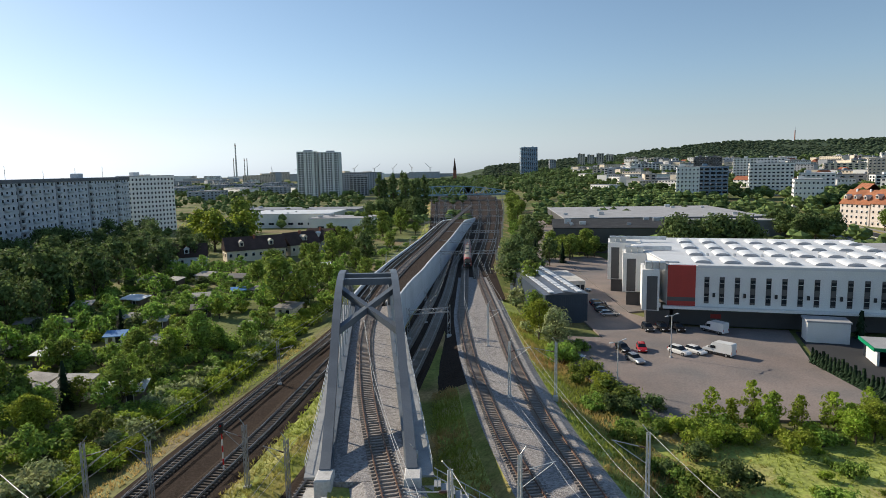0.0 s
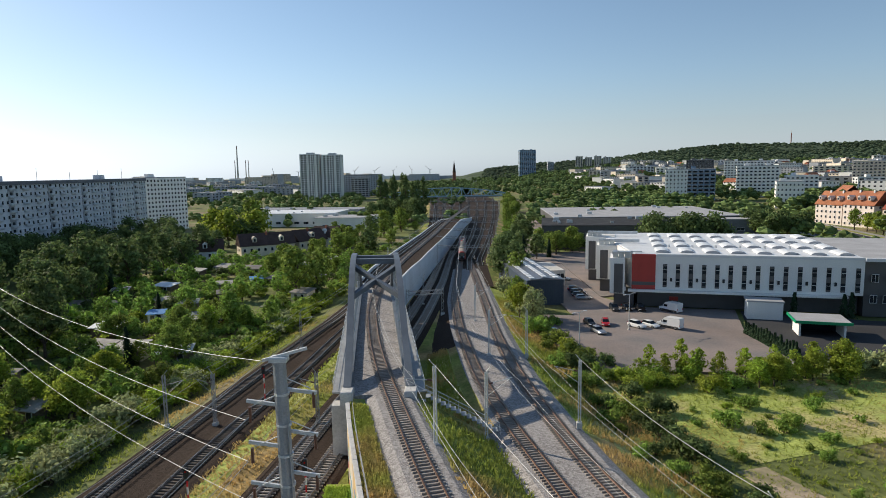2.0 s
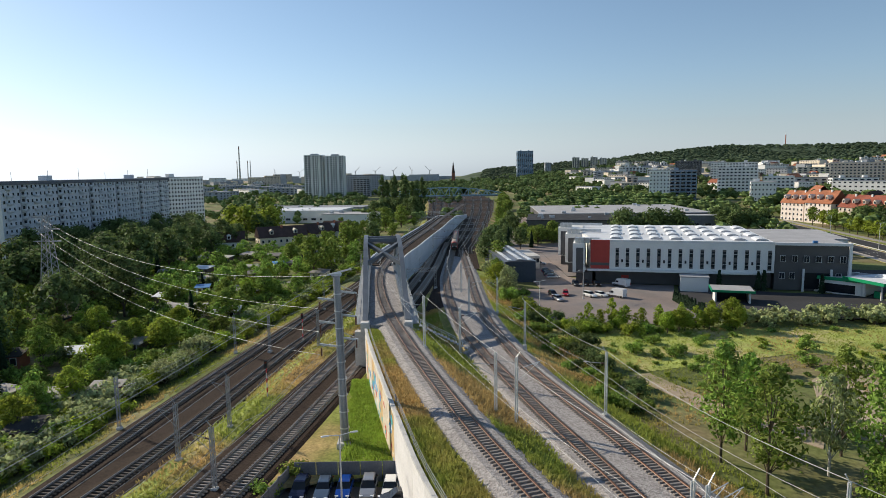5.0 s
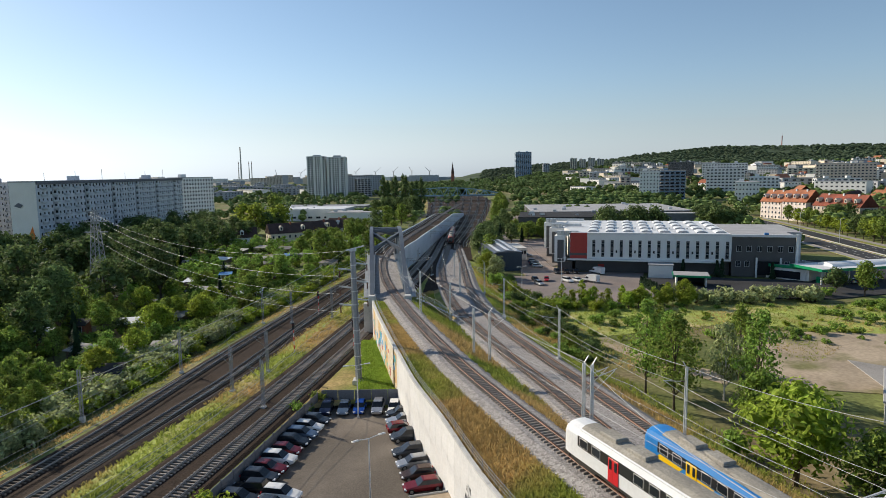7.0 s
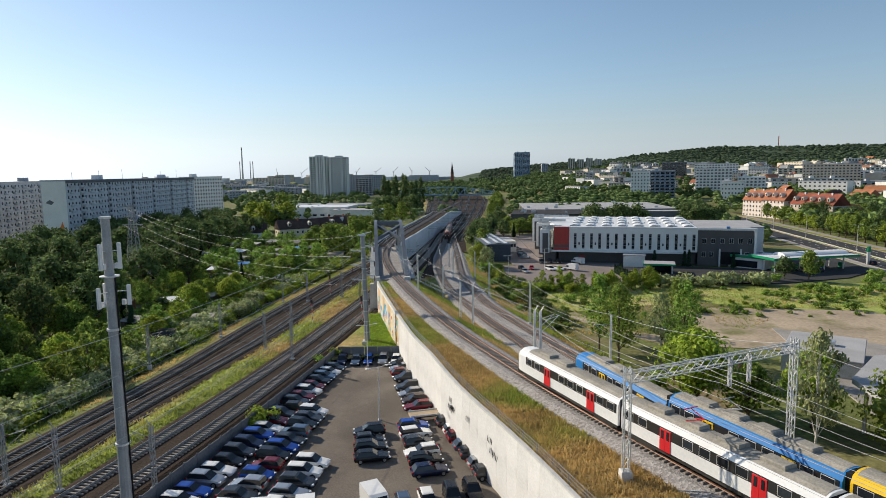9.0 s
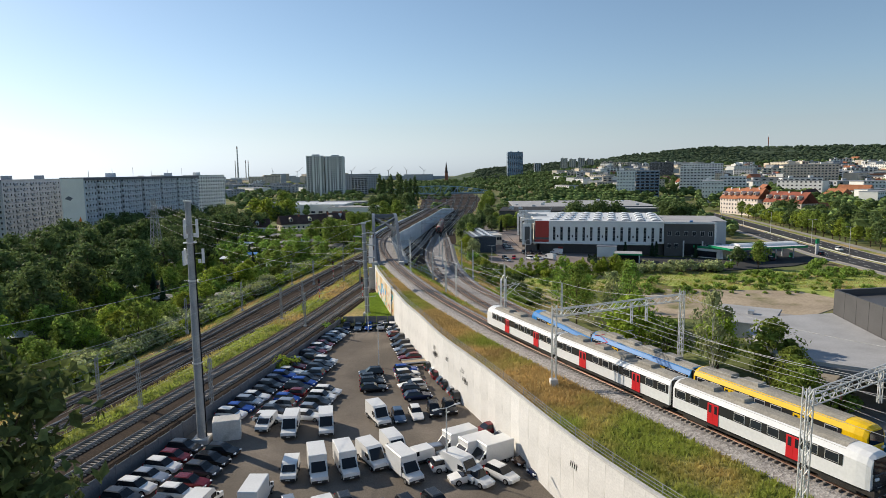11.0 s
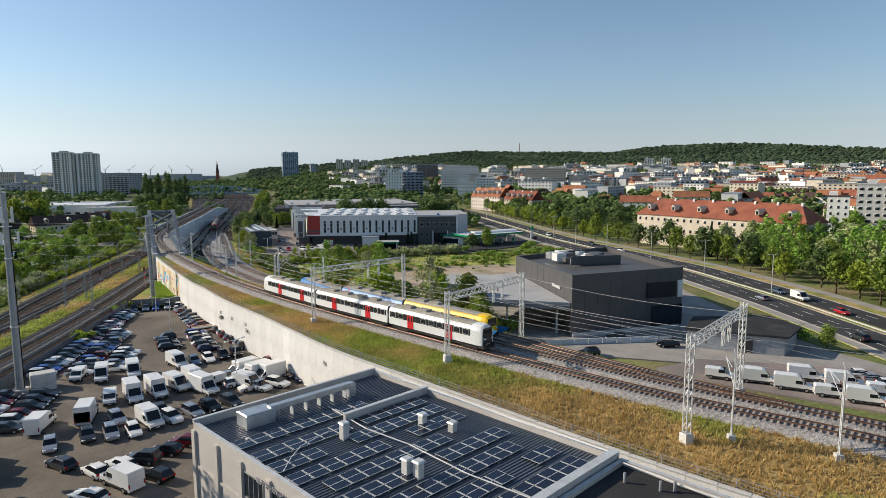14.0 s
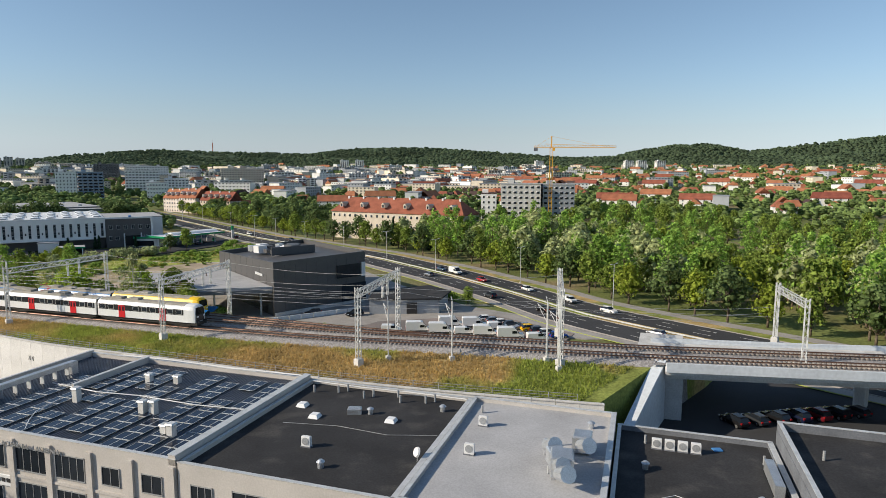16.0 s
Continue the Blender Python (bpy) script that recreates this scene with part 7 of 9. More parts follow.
# lot fence
lf = thing("lot_fence", "dark grey concrete panel fence round the car lot", "fence", kind="structure")
for y in np.arange(11, -108, -2.5):
    a, b = Vector((FENCE(y), y, 0)), Vector((FENCE(y - 2.5), y - 2.5, 0))
    mid, d = (a + b) / 2, b - a
    part("fence_panel", Geo().box((0, 0, 1.15), (d.length - 0.12, 0.14, 2.2), ch=0.03), "concrete_dark", lf, at=pose(mid.x, mid.y, 0, 0, 0, math.degrees(math.atan2(d.y, d.x))))
    part("fence_post", Geo().box((a.x, a.y, 1.2), (0.18, 0.2, 2.4), ch=0.02), "concrete_dark", lf)
for k in range(5):
    part("fence_panel", Geo().box((-13.2 + 2.6 * k, 11.7, 1.25), (2.5, 0.14, 2.5), ch=0.03), "concrete_dark", lf)
# lamps
def lamp_post(h, arms, label, name="lamp_post"):
    t = thing(name, label, "street lamp", group="street lamps")
    part("pole", Geo().tube((0, 0, 0), (0, 0, h), 0.11, 0.07, 8), "galv", t)
    part("base", Geo().box((0, 0, 0.15), (0.4, 0.4, 0.3), ch=0.05), "concrete", t)
    for a in arms:
        x, y = math.cos(radians(a)), math.sin(radians(a))
        part("arm", Geo().tube((0, 0, h), (x * 1.3, y * 1.3, h + 0.15), 0.05, n=6), "galv", t)
        part("head", Geo().box((x * 1.6, y * 1.6, h + 0.15), (0.8, 0.28, 0.12), a, ch=0.03), "galv", t)
    return t
lp = lamp_post(8.0, (20, 200), "slim grey two-armed lamp post in the car lot")
lp.matrix_basis = pose(-8.1, 6.5, 0)
for x, y, z in ((-3.5, -19, 0), (8.2, -60, 0), (42.9, 113.2, 0.4), (28.1, 96.5, 0.4)):
    copy_thing(lp, pose(x, y, z, 0, 0, 15))
rlp = lamp_post(11.5, (0, 180), "tall grey double road lamp on the median")
rlp.matrix_basis = pose(ROADN(-2) + 11.8, -2, 0.4)
for y in (-150, -110, -71, -36, 30, 62, 90, 114, 150, 203, 250, 300):
    copy_thing(rlp, pose(ROADN(y) + (11.8 if y > -40 else 24.2), y, 0.4))
# low yellow-headed track signals
def signal():
    t = thing("track_signal", "slim red and white striped signal post with black head", "signal", group="track signals")
    for k in range(6):
        part("post_band", Geo().tube((0, 0, 0.8 * k), (0, 0, 0.8 * k + 0.795), 0.09, n=8), "train_red" if k % 2 else "frame_white", t)
    part("head", Geo().box((0, -0.1, 5.4), (0.5, 0.3, 1.3), ch=0.08), "black_plastic", t)
    part("lens", Geo().tube((0, -0.26, 5.7), (0, -0.3, 5.7), 0.1, n=10), "lamp_red", t)
    return t
sg_ = signal()
sg_.matrix_basis = pose(-24.5, 37, 1.2)
for x, y in ((-13.0, 38.5), (-26.0, 70)):
    copy_thing(sg_, pose(x, y, 1.2))

# ---------------------------------------------------------------- trees and shrubs
def blob_core(g, c, r, rnd, m=1):
    """A small uneven inner mass that keeps the crown from being see-through."""
    vs, fs = [], []
    for i, (th, n) in enumerate(((0.0, 1), (0.9, 5), (1.75, 5), (3.14159, 1))):
        for k in range(n):
            a = 6.283 * k / n + i * 0.6
            q = r * rnd.uniform(0.8, 1.1)
            vs.append((c[0] + q * math.sin(th) * math.cos(a), c[1] + q * math.sin(th) * math.sin(a), c[2] + q * 0.85 * math.cos(th)))
    for k in range(5):
        j = (k + 1) % 5
        fs += [(0, 1 + k, 1 + j), (1 + k, 6 + k, 6 + j, 1 + j), (6 + k, 11, 6 + j)]
    g.add(vs, fs, m)
def leaf_cloud(g, c, r, n, size, rnd, flat=1.0, droop=0.0):
    for _ in range(n):
        d = Vector((rnd.gauss(0, 1), rnd.gauss(0, 1), rnd.gauss(0.15, 1)))
        d.normalize()
        q = r * rnd.uniform(0.6, 1.25)
        p = Vector(c) + Vector((d.x * q, d.y * q, d.z * q * flat))
        nrm = (d + Vector((rnd.uniform(-.7, .7), rnd.uniform(-.7, .7), rnd.uniform(-.5, .7)))).normalized()
        u = nrm.orthogonal().normalized()
        v = nrm.cross(u)
        a = rnd.uniform(0, 6.283)
        u, v = u * math.cos(a) + v * math.sin(a), v * math.cos(a) - u * math.sin(a)
        s = size * rnd.uniform(0.6, 1.3)
        bend = nrm * (s * 0.25)
        dn = Vector((0, 0, -droop * s))
        g.add([p - u * s, p - v * s * 0.55 + bend, p + u * s + dn, p + v * s * 0.6 + bend], [(0, 1, 2, 3)])
def tree_geo(h, rad, seed, trunk=0.3, lobes=17, per=95, size=0.36, low=0.30, tall=0.8, droop=0.0, core=0.5):
    """Tapered trunk with limbs, and a crown of leaf clumps on uneven lobes."""
    rnd = random.Random(seed)
    g = Geo()
    k = h * 0.75
    segs = [Vector((0, 0, -0.2))]
    for i in range(1, 6):
        segs.append(Vector((rnd.uniform(-.12, .12) * i * 0.5, rnd.uniform(-.12, .12) * i * 0.5, k * i / 5)))
    for i in range(5):
        g.tube(segs[i], segs[i + 1], trunk * (1 - 0.16 * i), trunk * (1 - 0.16 * (i + 1)), 7)
    c = Geo()
    for i in range(lobes):
        f = (i + 0.5) / lobes
        z = h * (low + (1 - low) * f * 0.92)
        prof = math.sin(math.pi * min(0.98, 0.18 + 0.80 * f)) ** 0.8
        a = i * 2.4 + rnd.uniform(-0.5, 0.5)
        rr = rad * prof * rnd.uniform(0.3, 0.85) * (0.3 if i == lobes - 1 else 1)
        p = (rr * math.cos(a), rr * math.sin(a), z)
        lr = rad * rnd.uniform(0.24, 0.52) * (0.65 + 0.5 * prof)
        g.tube(segs[min(4, 1 + int(3 * f))], p, trunk * 0.35, trunk * 0.1, 5)
        if core:
            blob_core(c, p, lr * core, rnd, 0)
        leaf_cloud(c, p, lr, per, size, rnd, tall, droop)
    return g, c
def shrub_geo(h, rad, seed, lobes=8, per=70, size=0.21):
    rnd = random.Random(seed)
    g, c = Geo(), Geo()
    for i in range(lobes):
        a = i * 2.2 + rnd.uniform(-.4, .4)
        rr = rad * rnd.uniform(0.1, 0.85)
        p = (rr * math.cos(a), rr * math.sin(a), h * rnd.uniform(0.32, 0.66))
        g.tube((0, 0, -0.1), p, 0.07, 0.03, 5)
        lr = h * rnd.uniform(0.2, 0.38)
        blob_core(c, p, lr * 0.6, rnd, 0)
        leaf_cloud(c, p, lr, per, size, rnd, 0.9)
    return g, c
def conifer_geo(h, rad, seed, per=22):
    rnd = random.Random(seed)
    g, c = Geo().tube((0, 0, 0), (0, 0, h * 0.9), 0.16, 0.03, 6), Geo()
    n = int(h * 1.6)
    for i in range(n):
        f = i / n
        r = rad * (1 - f) ** 0.8 + 0.1
        blob_core(c, (0, 0, h * (0.08 + 0.9 * f)), r * 0.55, rnd, 0)
        for k in range(per):
            a = rnd.uniform(0, 6.283)
            q = r * rnd.uniform(0.6, 1.1)
            z = h * (0.06 + 0.92 * f) + rnd.uniform(-.2, .2)
            d = Vector((math.cos(a), math.sin(a), 0))
            s = Vector((-d.y, d.x, 0)) * rnd.uniform(0.1, 0.22)
            p0, p1 = d * (q * 0.4) + Vector((0, 0, z + 0.3)), d * q + Vector((0, 0, z - 0.15))
            c.add([p0 - s, p0 + s, p1 + s * 0.6, p1 - s * 0.6], [(0, 1, 2, 3)])
    return g, c
KINDS, PLANTED = {}, []
def kind(key, name, label, leaf, fn, args, bark="bark", **kw):
    """A sort of plant: three full shapes and a lighter one for the joined stands."""
    KINDS[key] = dict(name=name, label=label, leaf=leaf, bark=bark, full=[], lite=None)
    for k in range(3):
        g, c = fn(args[0] * (1 + 0.08 * k), args[1], args[2] + k, **kw)
        KINDS[key]["full"].append((g.mesh("trunk", [bark]), raw("crown", c, [leaf])))
    lk = dict(kw)
    if fn is not conifer_geo:
        lk["per"] = int(kw.get("per", 95 if fn is tree_geo else 70) * 0.44)
        lk["size"] = kw.get("size", 0.36 if fn is tree_geo else 0.21) * 1.35
    g, c = fn(args[0] * 1.05, args[1], args[2] + 7, **lk)
    g.m = [0] * len(g.f)
    g.add(c.v, c.f, 1)
    KINDS[key]["lite"] = raw("stand", g, [bark, leaf])
kind("broad", "tree", "leafy green deciduous tree with an uneven crown", "leaf", tree_geo, (11, 4.6, 11))
kind("dark", "tree", "dense dark green deciduous tree", "leaf_dark", tree_geo, (13, 5.2, 21), per=95, size=0.42)
kind("lime", "tree", "bright fresh green deciduous tree", "leaf_lime", tree_geo, (10, 4.3, 31))
kind("slim", "tree", "slender open-crowned green tree", "leaf", tree_geo, (13, 3.1, 41), trunk=0.2, per=70, size=0.32, core=0.3, low=0.22)
kind("poplar", "tree", "tall narrow dark green poplar", "leaf_dark", tree_geo, (30, 3.6, 51), trunk=0.4, lobes=16, per=70, size=0.75, low=0.08, tall=1.5)
kind("birch", "tree", "pale-barked birch with thin hanging twigs", "leaf_pale", tree_geo, (13, 3.0, 61), bark="birch", trunk=0.18, lobes=12, per=70, size=0.34, droop=1.2, core=0.0)
kind("fruit", "tree", "small leafy fruit tree in the allotments", "leaf", tree_geo, (5, 2.5, 71), trunk=0.15, lobes=11, per=60, size=0.24, low=0.25)
kind("bush", "shrub", "rounded green garden shrub", "leaf", shrub_geo, (2.3, 1.8, 81))
kind("limebush", "shrub", "bright yellow-green shrub beside the tracks", "leaf_lime", shrub_geo, (2.5, 1.9, 91))
kind("palebush", "shrub", "pale silvery flowering shrub", "leaf_pale", shrub_geo, (2.7, 2.0, 101))
kind("darkbush", "shrub", "dense dark green shrub", "leaf_dark", shrub_geo, (2.8, 2.0, 111))
kind("thuja", "conifer", "narrow dark thuja of a clipped hedge", "needle", conifer_geo, (3.2, 0.7, 121))
kind("spruce", "conifer", "dark pointed garden spruce", "needle", conifer_geo, (10, 2.4, 131), per=30)
kind("pale", "tree", "pale yellow-green blossoming tree beside the tracks", "leaf_pale", tree_geo, (9, 4.0, 141), trunk=0.22, low=0.2)
kind("sapling", "tree", "young upright staked tree at the yard's edge", "leaf_lime", tree_geo, (5, 1.5, 151), trunk=0.09, lobes=11, per=45, size=0.2, low=0.2, core=0.35)
TR = random.Random(77)
def plant(key, x, y, z=0.0, s=1.0):
    PLANTED.append((key, TR.randrange(3), x, y, z, TR.uniform(0, 360), s, s * TR.uniform(0.9, 1.1)))
def joined(me, mats):
    """Many copies of one mesh at the poses mats, as arrays."""
    nv, nl, npoly = len(me.vertices), len(me.loops), len(me.polygons)
    co, li = np.empty(nv * 3, np.float32), np.empty(nl, np.int32)
    ls, mi = np.empty(npoly, np.int32), np.empty(npoly, np.int32)
    me.vertices.foreach_get("co", co)
    me.loops.foreach_get("vertex_index", li)
    me.polygons.foreach_get("loop_start", ls)
    me.polygons.foreach_get("material_index", mi)
    co = co.reshape(-1, 3)
    V_, L_, S_ = [], [], []
    for k, m in enumerate(mats):
        a = np.array(m)
        V_.append(co @ a[:3, :3].T + a[:3, 3])
        L_.append(li + k * nv)
        S_.append(ls + k * nl)
    out = bpy.data.meshes.new("stand")
    out.vertices.add(nv * len(mats))
    out.loops.add(nl * len(mats))
    out.polygons.add(npoly * len(mats))
    out.vertices.foreach_set("co", np.concatenate(V_).astype(np.float32).ravel())
    out.loops.foreach_set("vertex_index", np.concatenate(L_))
    out.polygons.foreach_set("loop_start", np.concatenate(S_))
    out.polygons.foreach_set("material_index", np.tile(mi, len(mats)))
    for mt in me.materials:
        out.materials.append(mt)
    out.update(calc_edges=True)
    return out
def grow():
    """The nearest stand as things of their own; the others are joined by sort."""
    far = lambda p: math.hypot(p[2] - 5, max(0, p[3] - 70, -150 - p[3]))
    rest = {}
    for names, limit in ((("tree",), 230), (("shrub",), 220), (("conifer",), 60)):
        own = sorted([p for p in PLANTED if KINDS[p[0]]["name"] in names], key=far)
        for i, p in enumerate(own):
            key, v, x, y, z, rz, s, sz = p
            m = pose(x, y, z, 0, 0, rz) @ Matrix.Diagonal((s, s, sz, 1))
            K = KINDS[key]
            if i < limit:
                t = thing(K["name"], K["label"], "tree" if K["name"] != "shrub" else "shrub", m, K["name"] + "s")
                part("trunk" if K["name"] != "shrub" else "stem", K["full"][v][0], "", t)
                part("crown" if K["name"] != "shrub" else "foliage", K["full"][v][1], "", t)
            else:
                rest.setdefault(key, []).append(m)
    for key, mats in rest.items():
        ob = new("woodland" if KINDS[key]["name"] != "shrub" else "scrub", joined(KINDS[key]["lite"], mats))
        tagged(ob, "stand of many: " + KINDS[key]["label"], "trees", kind="stuff")
def scatter(key, n, x0, x1, y0, y1, z=0.0, s=(0.8, 1.2), ok=None):
    for _ in range(n):
        y = TR.uniform(y0, y1)
        a, b = (x0(y) if callable(x0) else x0), (x1(y) if callable(x1) else x1)
        x = TR.uniform(a, b)
        if ok is None or ok(x, y):
            plant(key, x, y, z, TR.uniform(*s))
left_of = lambda d: (lambda y: LA1(y) - d)
# belt along the old tracks
scatter("palebush", 70, left_of(15), left_of(9), -60, 130, 0, (0.8, 1.3))
scatter("limebush", 55, left_of(14), left_of(8.5), -60, 160, 0, (0.7, 1.3))
scatter("limebush", 60, left_of(13), left_of(8), -70, 170, 0, (0.6, 1.1))
scatter("bush", 60, left_of(22), left_of(10), -80, 160, 0, (0.8, 1.4))
# allotments
scatter("fruit", 150, -105, left_of(12), 15, 235, 0, (0.7, 1.25))
scatter("fruit", 60, -110, left_of(12), -70, 15, 0, (0.8, 1.5))
scatter("bush", 170, -110, left_of(12), -10, 240, 0, (0.6, 1.3))
scatter("limebush", 60, -105, left_of(14), 0, 240, 0, (0.5, 1.1))
scatter("darkbush", 110, -120, left_of(14), -70, 230, 0, (0.7, 1.5))
scatter("spruce", 14, -105, left_of(25), 0, 210, 0, (0.5, 0.9))
scatter("lime", 16, -100, left_of(16), -40, 180, 0, (0.5, 0.8))
scatter("broad", 26, -115, left_of(18), -80, 120, 0, (0.5, 0.85))
# dark woods at the side
scatter("dark", 95, -165, -92, 120, 300, 0, (0.8, 1.2))
scatter("dark", 75, -150, -78, -60, 120, 0, (0.8, 1.15))
scatter("dark", 26, -110, left_of(22), -140, -70, 0, (0.8, 1.15))
for x, y, k, s in ((-27.5, -86, "dark", 1.5), (-35, -92, "dark", 1.3), (-40.8, 157, "broad", 1.4), (-36, 163, "broad", 1.1), (-104, 287, "lime", 2.0), (-92, 296, "lime", 1.9), (-116, 300, "lime", 1.8), (-98, 310, "broad", 1.9), (-24, 198, "broad", 0.8), (-28, 232, "dark", 0.9), (-34, 300, "dark", 1.1), (-30, 330, "broad", 1.3), (-22, 352, "broad", 1.2), (-46, 262, "broad", 1.0), (-20.5, -20.6, "limebush", 1.2), (-14.5, 12.8, "bush", 1.0), (-16.5, 8.5, "bush", 0.9),
                   (21.4, 178, "dark", 0.95), (24.5, 168, "broad", 0.9), (27, 186, "dark", 0.9), (22.6, 121, "pale", 0.85), (20.5, 128, "lime", 0.75), (21.0, 138, "broad", 0.7), (22.2, 112, "bush", 1.8), (24.8, 104, "bush", 1.5), (25.6, 96, "limebush", 1.4), (27, 92, "bush", 1.6), (21, 206, "pale", 0.8), (25, 212, "dark", 0.9), (34, 222, "spruce", 0.9), (40, 226, "dark", 0.8), (46, 232, "spruce", 0.8)):
    plant(k, x, y, 0, s)
for k in range(9):
    plant("poplar", -44 + 4.2 * k + TR.uniform(-1, 1), 452 + TR.uniform(-14, 14), 0, TR.uniform(0.85, 1.15))
scatter("dark", 16, -48, -16, 415, 445, 0, (0.9, 1.3))
for k in range(16):
    plant("dark", 88 + 3.4 * (k % 9), 228 + 7 * (k // 9) + TR.uniform(-2, 2), 0, TR.uniform(0.95, 1.3))
# yard edge, meadow and clearing
scatter("sapling", 26, 34, 68, 79, 83, 0, (0.7, 1.2))
scatter("lime", 9, 50, 72, 76, 82, 0, (0.4, 0.6))
scatter("limebush", 14, 30, 70, 74, 82, 0, (0.8, 1.3))
scatter("bush", 14, 28, 70, 74, 82, 0, (0.7, 1.2))
scatter("palebush", 26, 70, 108, 80, 86, 0, (1.1, 1.7))
scatter("bush", 46, 32, 140, 44, 78, 0, (0.4, 1.1))
scatter("bush", 30, 108, 150, 62, 82, 0, (0.6, 1.1))
scatter("darkbush", 18, lambda y: R2(y) + 12, lambda y: R2(y) + 20, 20, 95, 0, (0.7, 1.2))
scatter("bush", 30, lambda y: R2(y) + 9, lambda y: R2(y) + 17, 30, 120, 0, (0.6, 1.3))
for x, y, k, s in ((37.4, 15, "slim", 1.0), (39, 7, "slim", 1.05), (42, 18, "slim", 1.0), (44.4, -15.5, "lime", 1.3), (48.3, 11, "birch", 0.95), (50.2, 4.5, "slim", 1.0), (56, 24, "bush", 1.8), (52, -33, "birch", 1.05), (57, -24, "lime", 1.0), (60, -36, "broad", 0.95), (47, -2, "broad", 0.8), (53, 16, "slim", 0.9), (62, -10, "bush", 1.4), (58, -48, "broad", 0.75), (60, -42, "broad", 0.8), (49, -22, "broad", 0.9), (66, -44, "bush", 1.6), (41, -8, "bush", 1.5), (44, 28, "slim", 0.8), (122, 87, "broad", 0.8), (117, 92, "dark", 0.6), (141, 84, "bush", 1.6), (112, 88, "bush", 1.2), (150, 96, "bush", 1.3), (96, -40, "bush", 0.9), (118.5, -80, "broad", 0.5), (120, -72, "bush", 1.4)):
    plant(k, x, y, 0, s)
for k in range(20):
    plant("thuja", 66.7 + 0.02 * k, 108.5 - 1.02 * k, 0.1, TR.uniform(0.85, 1.1))
for x in (85.8, 96, 97.5, 112):
    plant("thuja", x, 124.2 - (x - 85) * 0.28, 0.3, 1.7)
clear = lambda x, y: not (355 < x < 425 and 20 < y < 135) and not (190 < x < 290 and -8 < y < 160)
# road avenue and park
for y in range(-210, 330, 9):
    plant(TR.choice(("broad", "broad", "lime", "dark")), ROADN(y) + 34 + TR.uniform(-2, 2), y + TR.uniform(-2, 2), 0.3, TR.uniform(0.75, 1.05))
scatter("broad", 50, lambda y: ROADN(y) + 38, lambda y: ROADN(y) + 120, -260, 60, 0, (0.9, 1.4))
scatter("lime", 22, lambda y: ROADN(y) + 38, lambda y: ROADN(y) + 110, -260, 40, 0, (1.0, 1.4))
scatter("broad", 150, lambda y: ROADN(y) + 110, lambda y: ROADN(y) + 330, -300, 90, 0, (0.8, 1.3), ok=clear)
scatter("slim", 80, lambda y: ROADN(y) + 110, lambda y: ROADN(y) + 260, -300, 60, 0, (0.9, 1.3), ok=clear)
scatter("pale", 95, lambda y: ROADN(y) + 44, lambda y: ROADN(y) + 120, -260, 30, 0, (1.2, 1.7))
scatter("slim", 100, lambda y: ROADN(y) + 38, lambda y: ROADN(y) + 100, -260, 30, 0, (1.0, 1.45))
scatter("dark", 60, lambda y: ROADN(y) + 40, lambda y: ROADN(y) + 100, 60, 330, 0, (0.7, 1.1), ok=lambda x, y: not (205 < x < 262 and -40 < y < 130))
scatter("broad", 50, lambda y: ROADN(y) + 40, lambda y: ROADN(y) + 110, 60, 330, 0, (0.7, 1.05), ok=lambda x, y: not (205 < x < 262 and -40 < y < 130))
scatter("spruce", 12, 196, 222, -20, 60, 0, (0.9, 1.2))
for k in range(14):
    plant("dark", 168 + 4 * (k % 5) + TR.uniform(-2, 2), 290 + 14 * (k // 5), 0, 0.9)

# more undergrowth in the allotments, in the meadow and at the wood's edge
scatter("bush", 260, -118, left_of(12), -80, 240, 0, (0.5, 1.2))
scatter("limebush", 120, -110, left_of(10), -60, 200, 0, (0.4, 1.0))
scatter("fruit", 90, -118, left_of(14), -60, 220, 0, (0.7, 1.2))
scatter("limebush", 130, left_of(13), left_of(7.5), -90, 150, 0, (0.6, 1.2))
scatter("palebush", 60, left_of(15), left_of(8), -60, 40, 0, (0.7, 1.2))
scatter("palebush", 80, left_of(17), left_of(9), -30, 70, 0, (1.0, 1.5))
scatter("bush", 330, -125, left_of(10), -120, 200, 0, (0.7, 1.5))
scatter("limebush", 150, -125, left_of(12), -110, 180, 0, (0.6, 1.3))
scatter("broad", 40, -125, left_of(16), -130, 130, 0, (0.4, 0.75))
scatter("lime", 24, -120, left_of(18), -120, 130, 0, (0.4, 0.7))
scatter("bush", 60, 36, 128, 40, 78, 0, (0.25, 0.6))
scatter("limebush", 30, 40, 130, 44, 76, 0, (0.3, 0.6))
scatter("dark", 16, lambda y: 26 + (y - 230) * 0.2, lambda y: 34 + (y - 230) * 0.2, 225, 330, 0, (0.6, 0.9))
scatter("broad", 20, 44, 62, 238, 262, 0, (0.6, 0.9))
scatter("broad", 40, -62, lambda y: LA1(min(y, 415)) - 7, 190, 430, 0, (0.5, 1.0))
scatter("bush", 60, -70, lambda y: LA1(min(y, 415)) - 6, 170, 400, 0, (0.8, 1.4))
scatter("palebush", 14, lambda y: 19 + (y - 150) * 0.06, lambda y: 23 + (y - 150) * 0.08, 130, 240, 0, (1.0, 1.8))
scatter("broad", 45, lambda y: yard_edge(y)[1] + 6, lambda y: yard_edge(y)[1] + 15, 345, 760, 0, (0.6, 1.0))
scatter("bush", 50, lambda y: yard_edge(y)[1] + 5, lambda y: yard_edge(y)[1] + 9, 300, 600, 0, (0.8, 1.4))
grow()
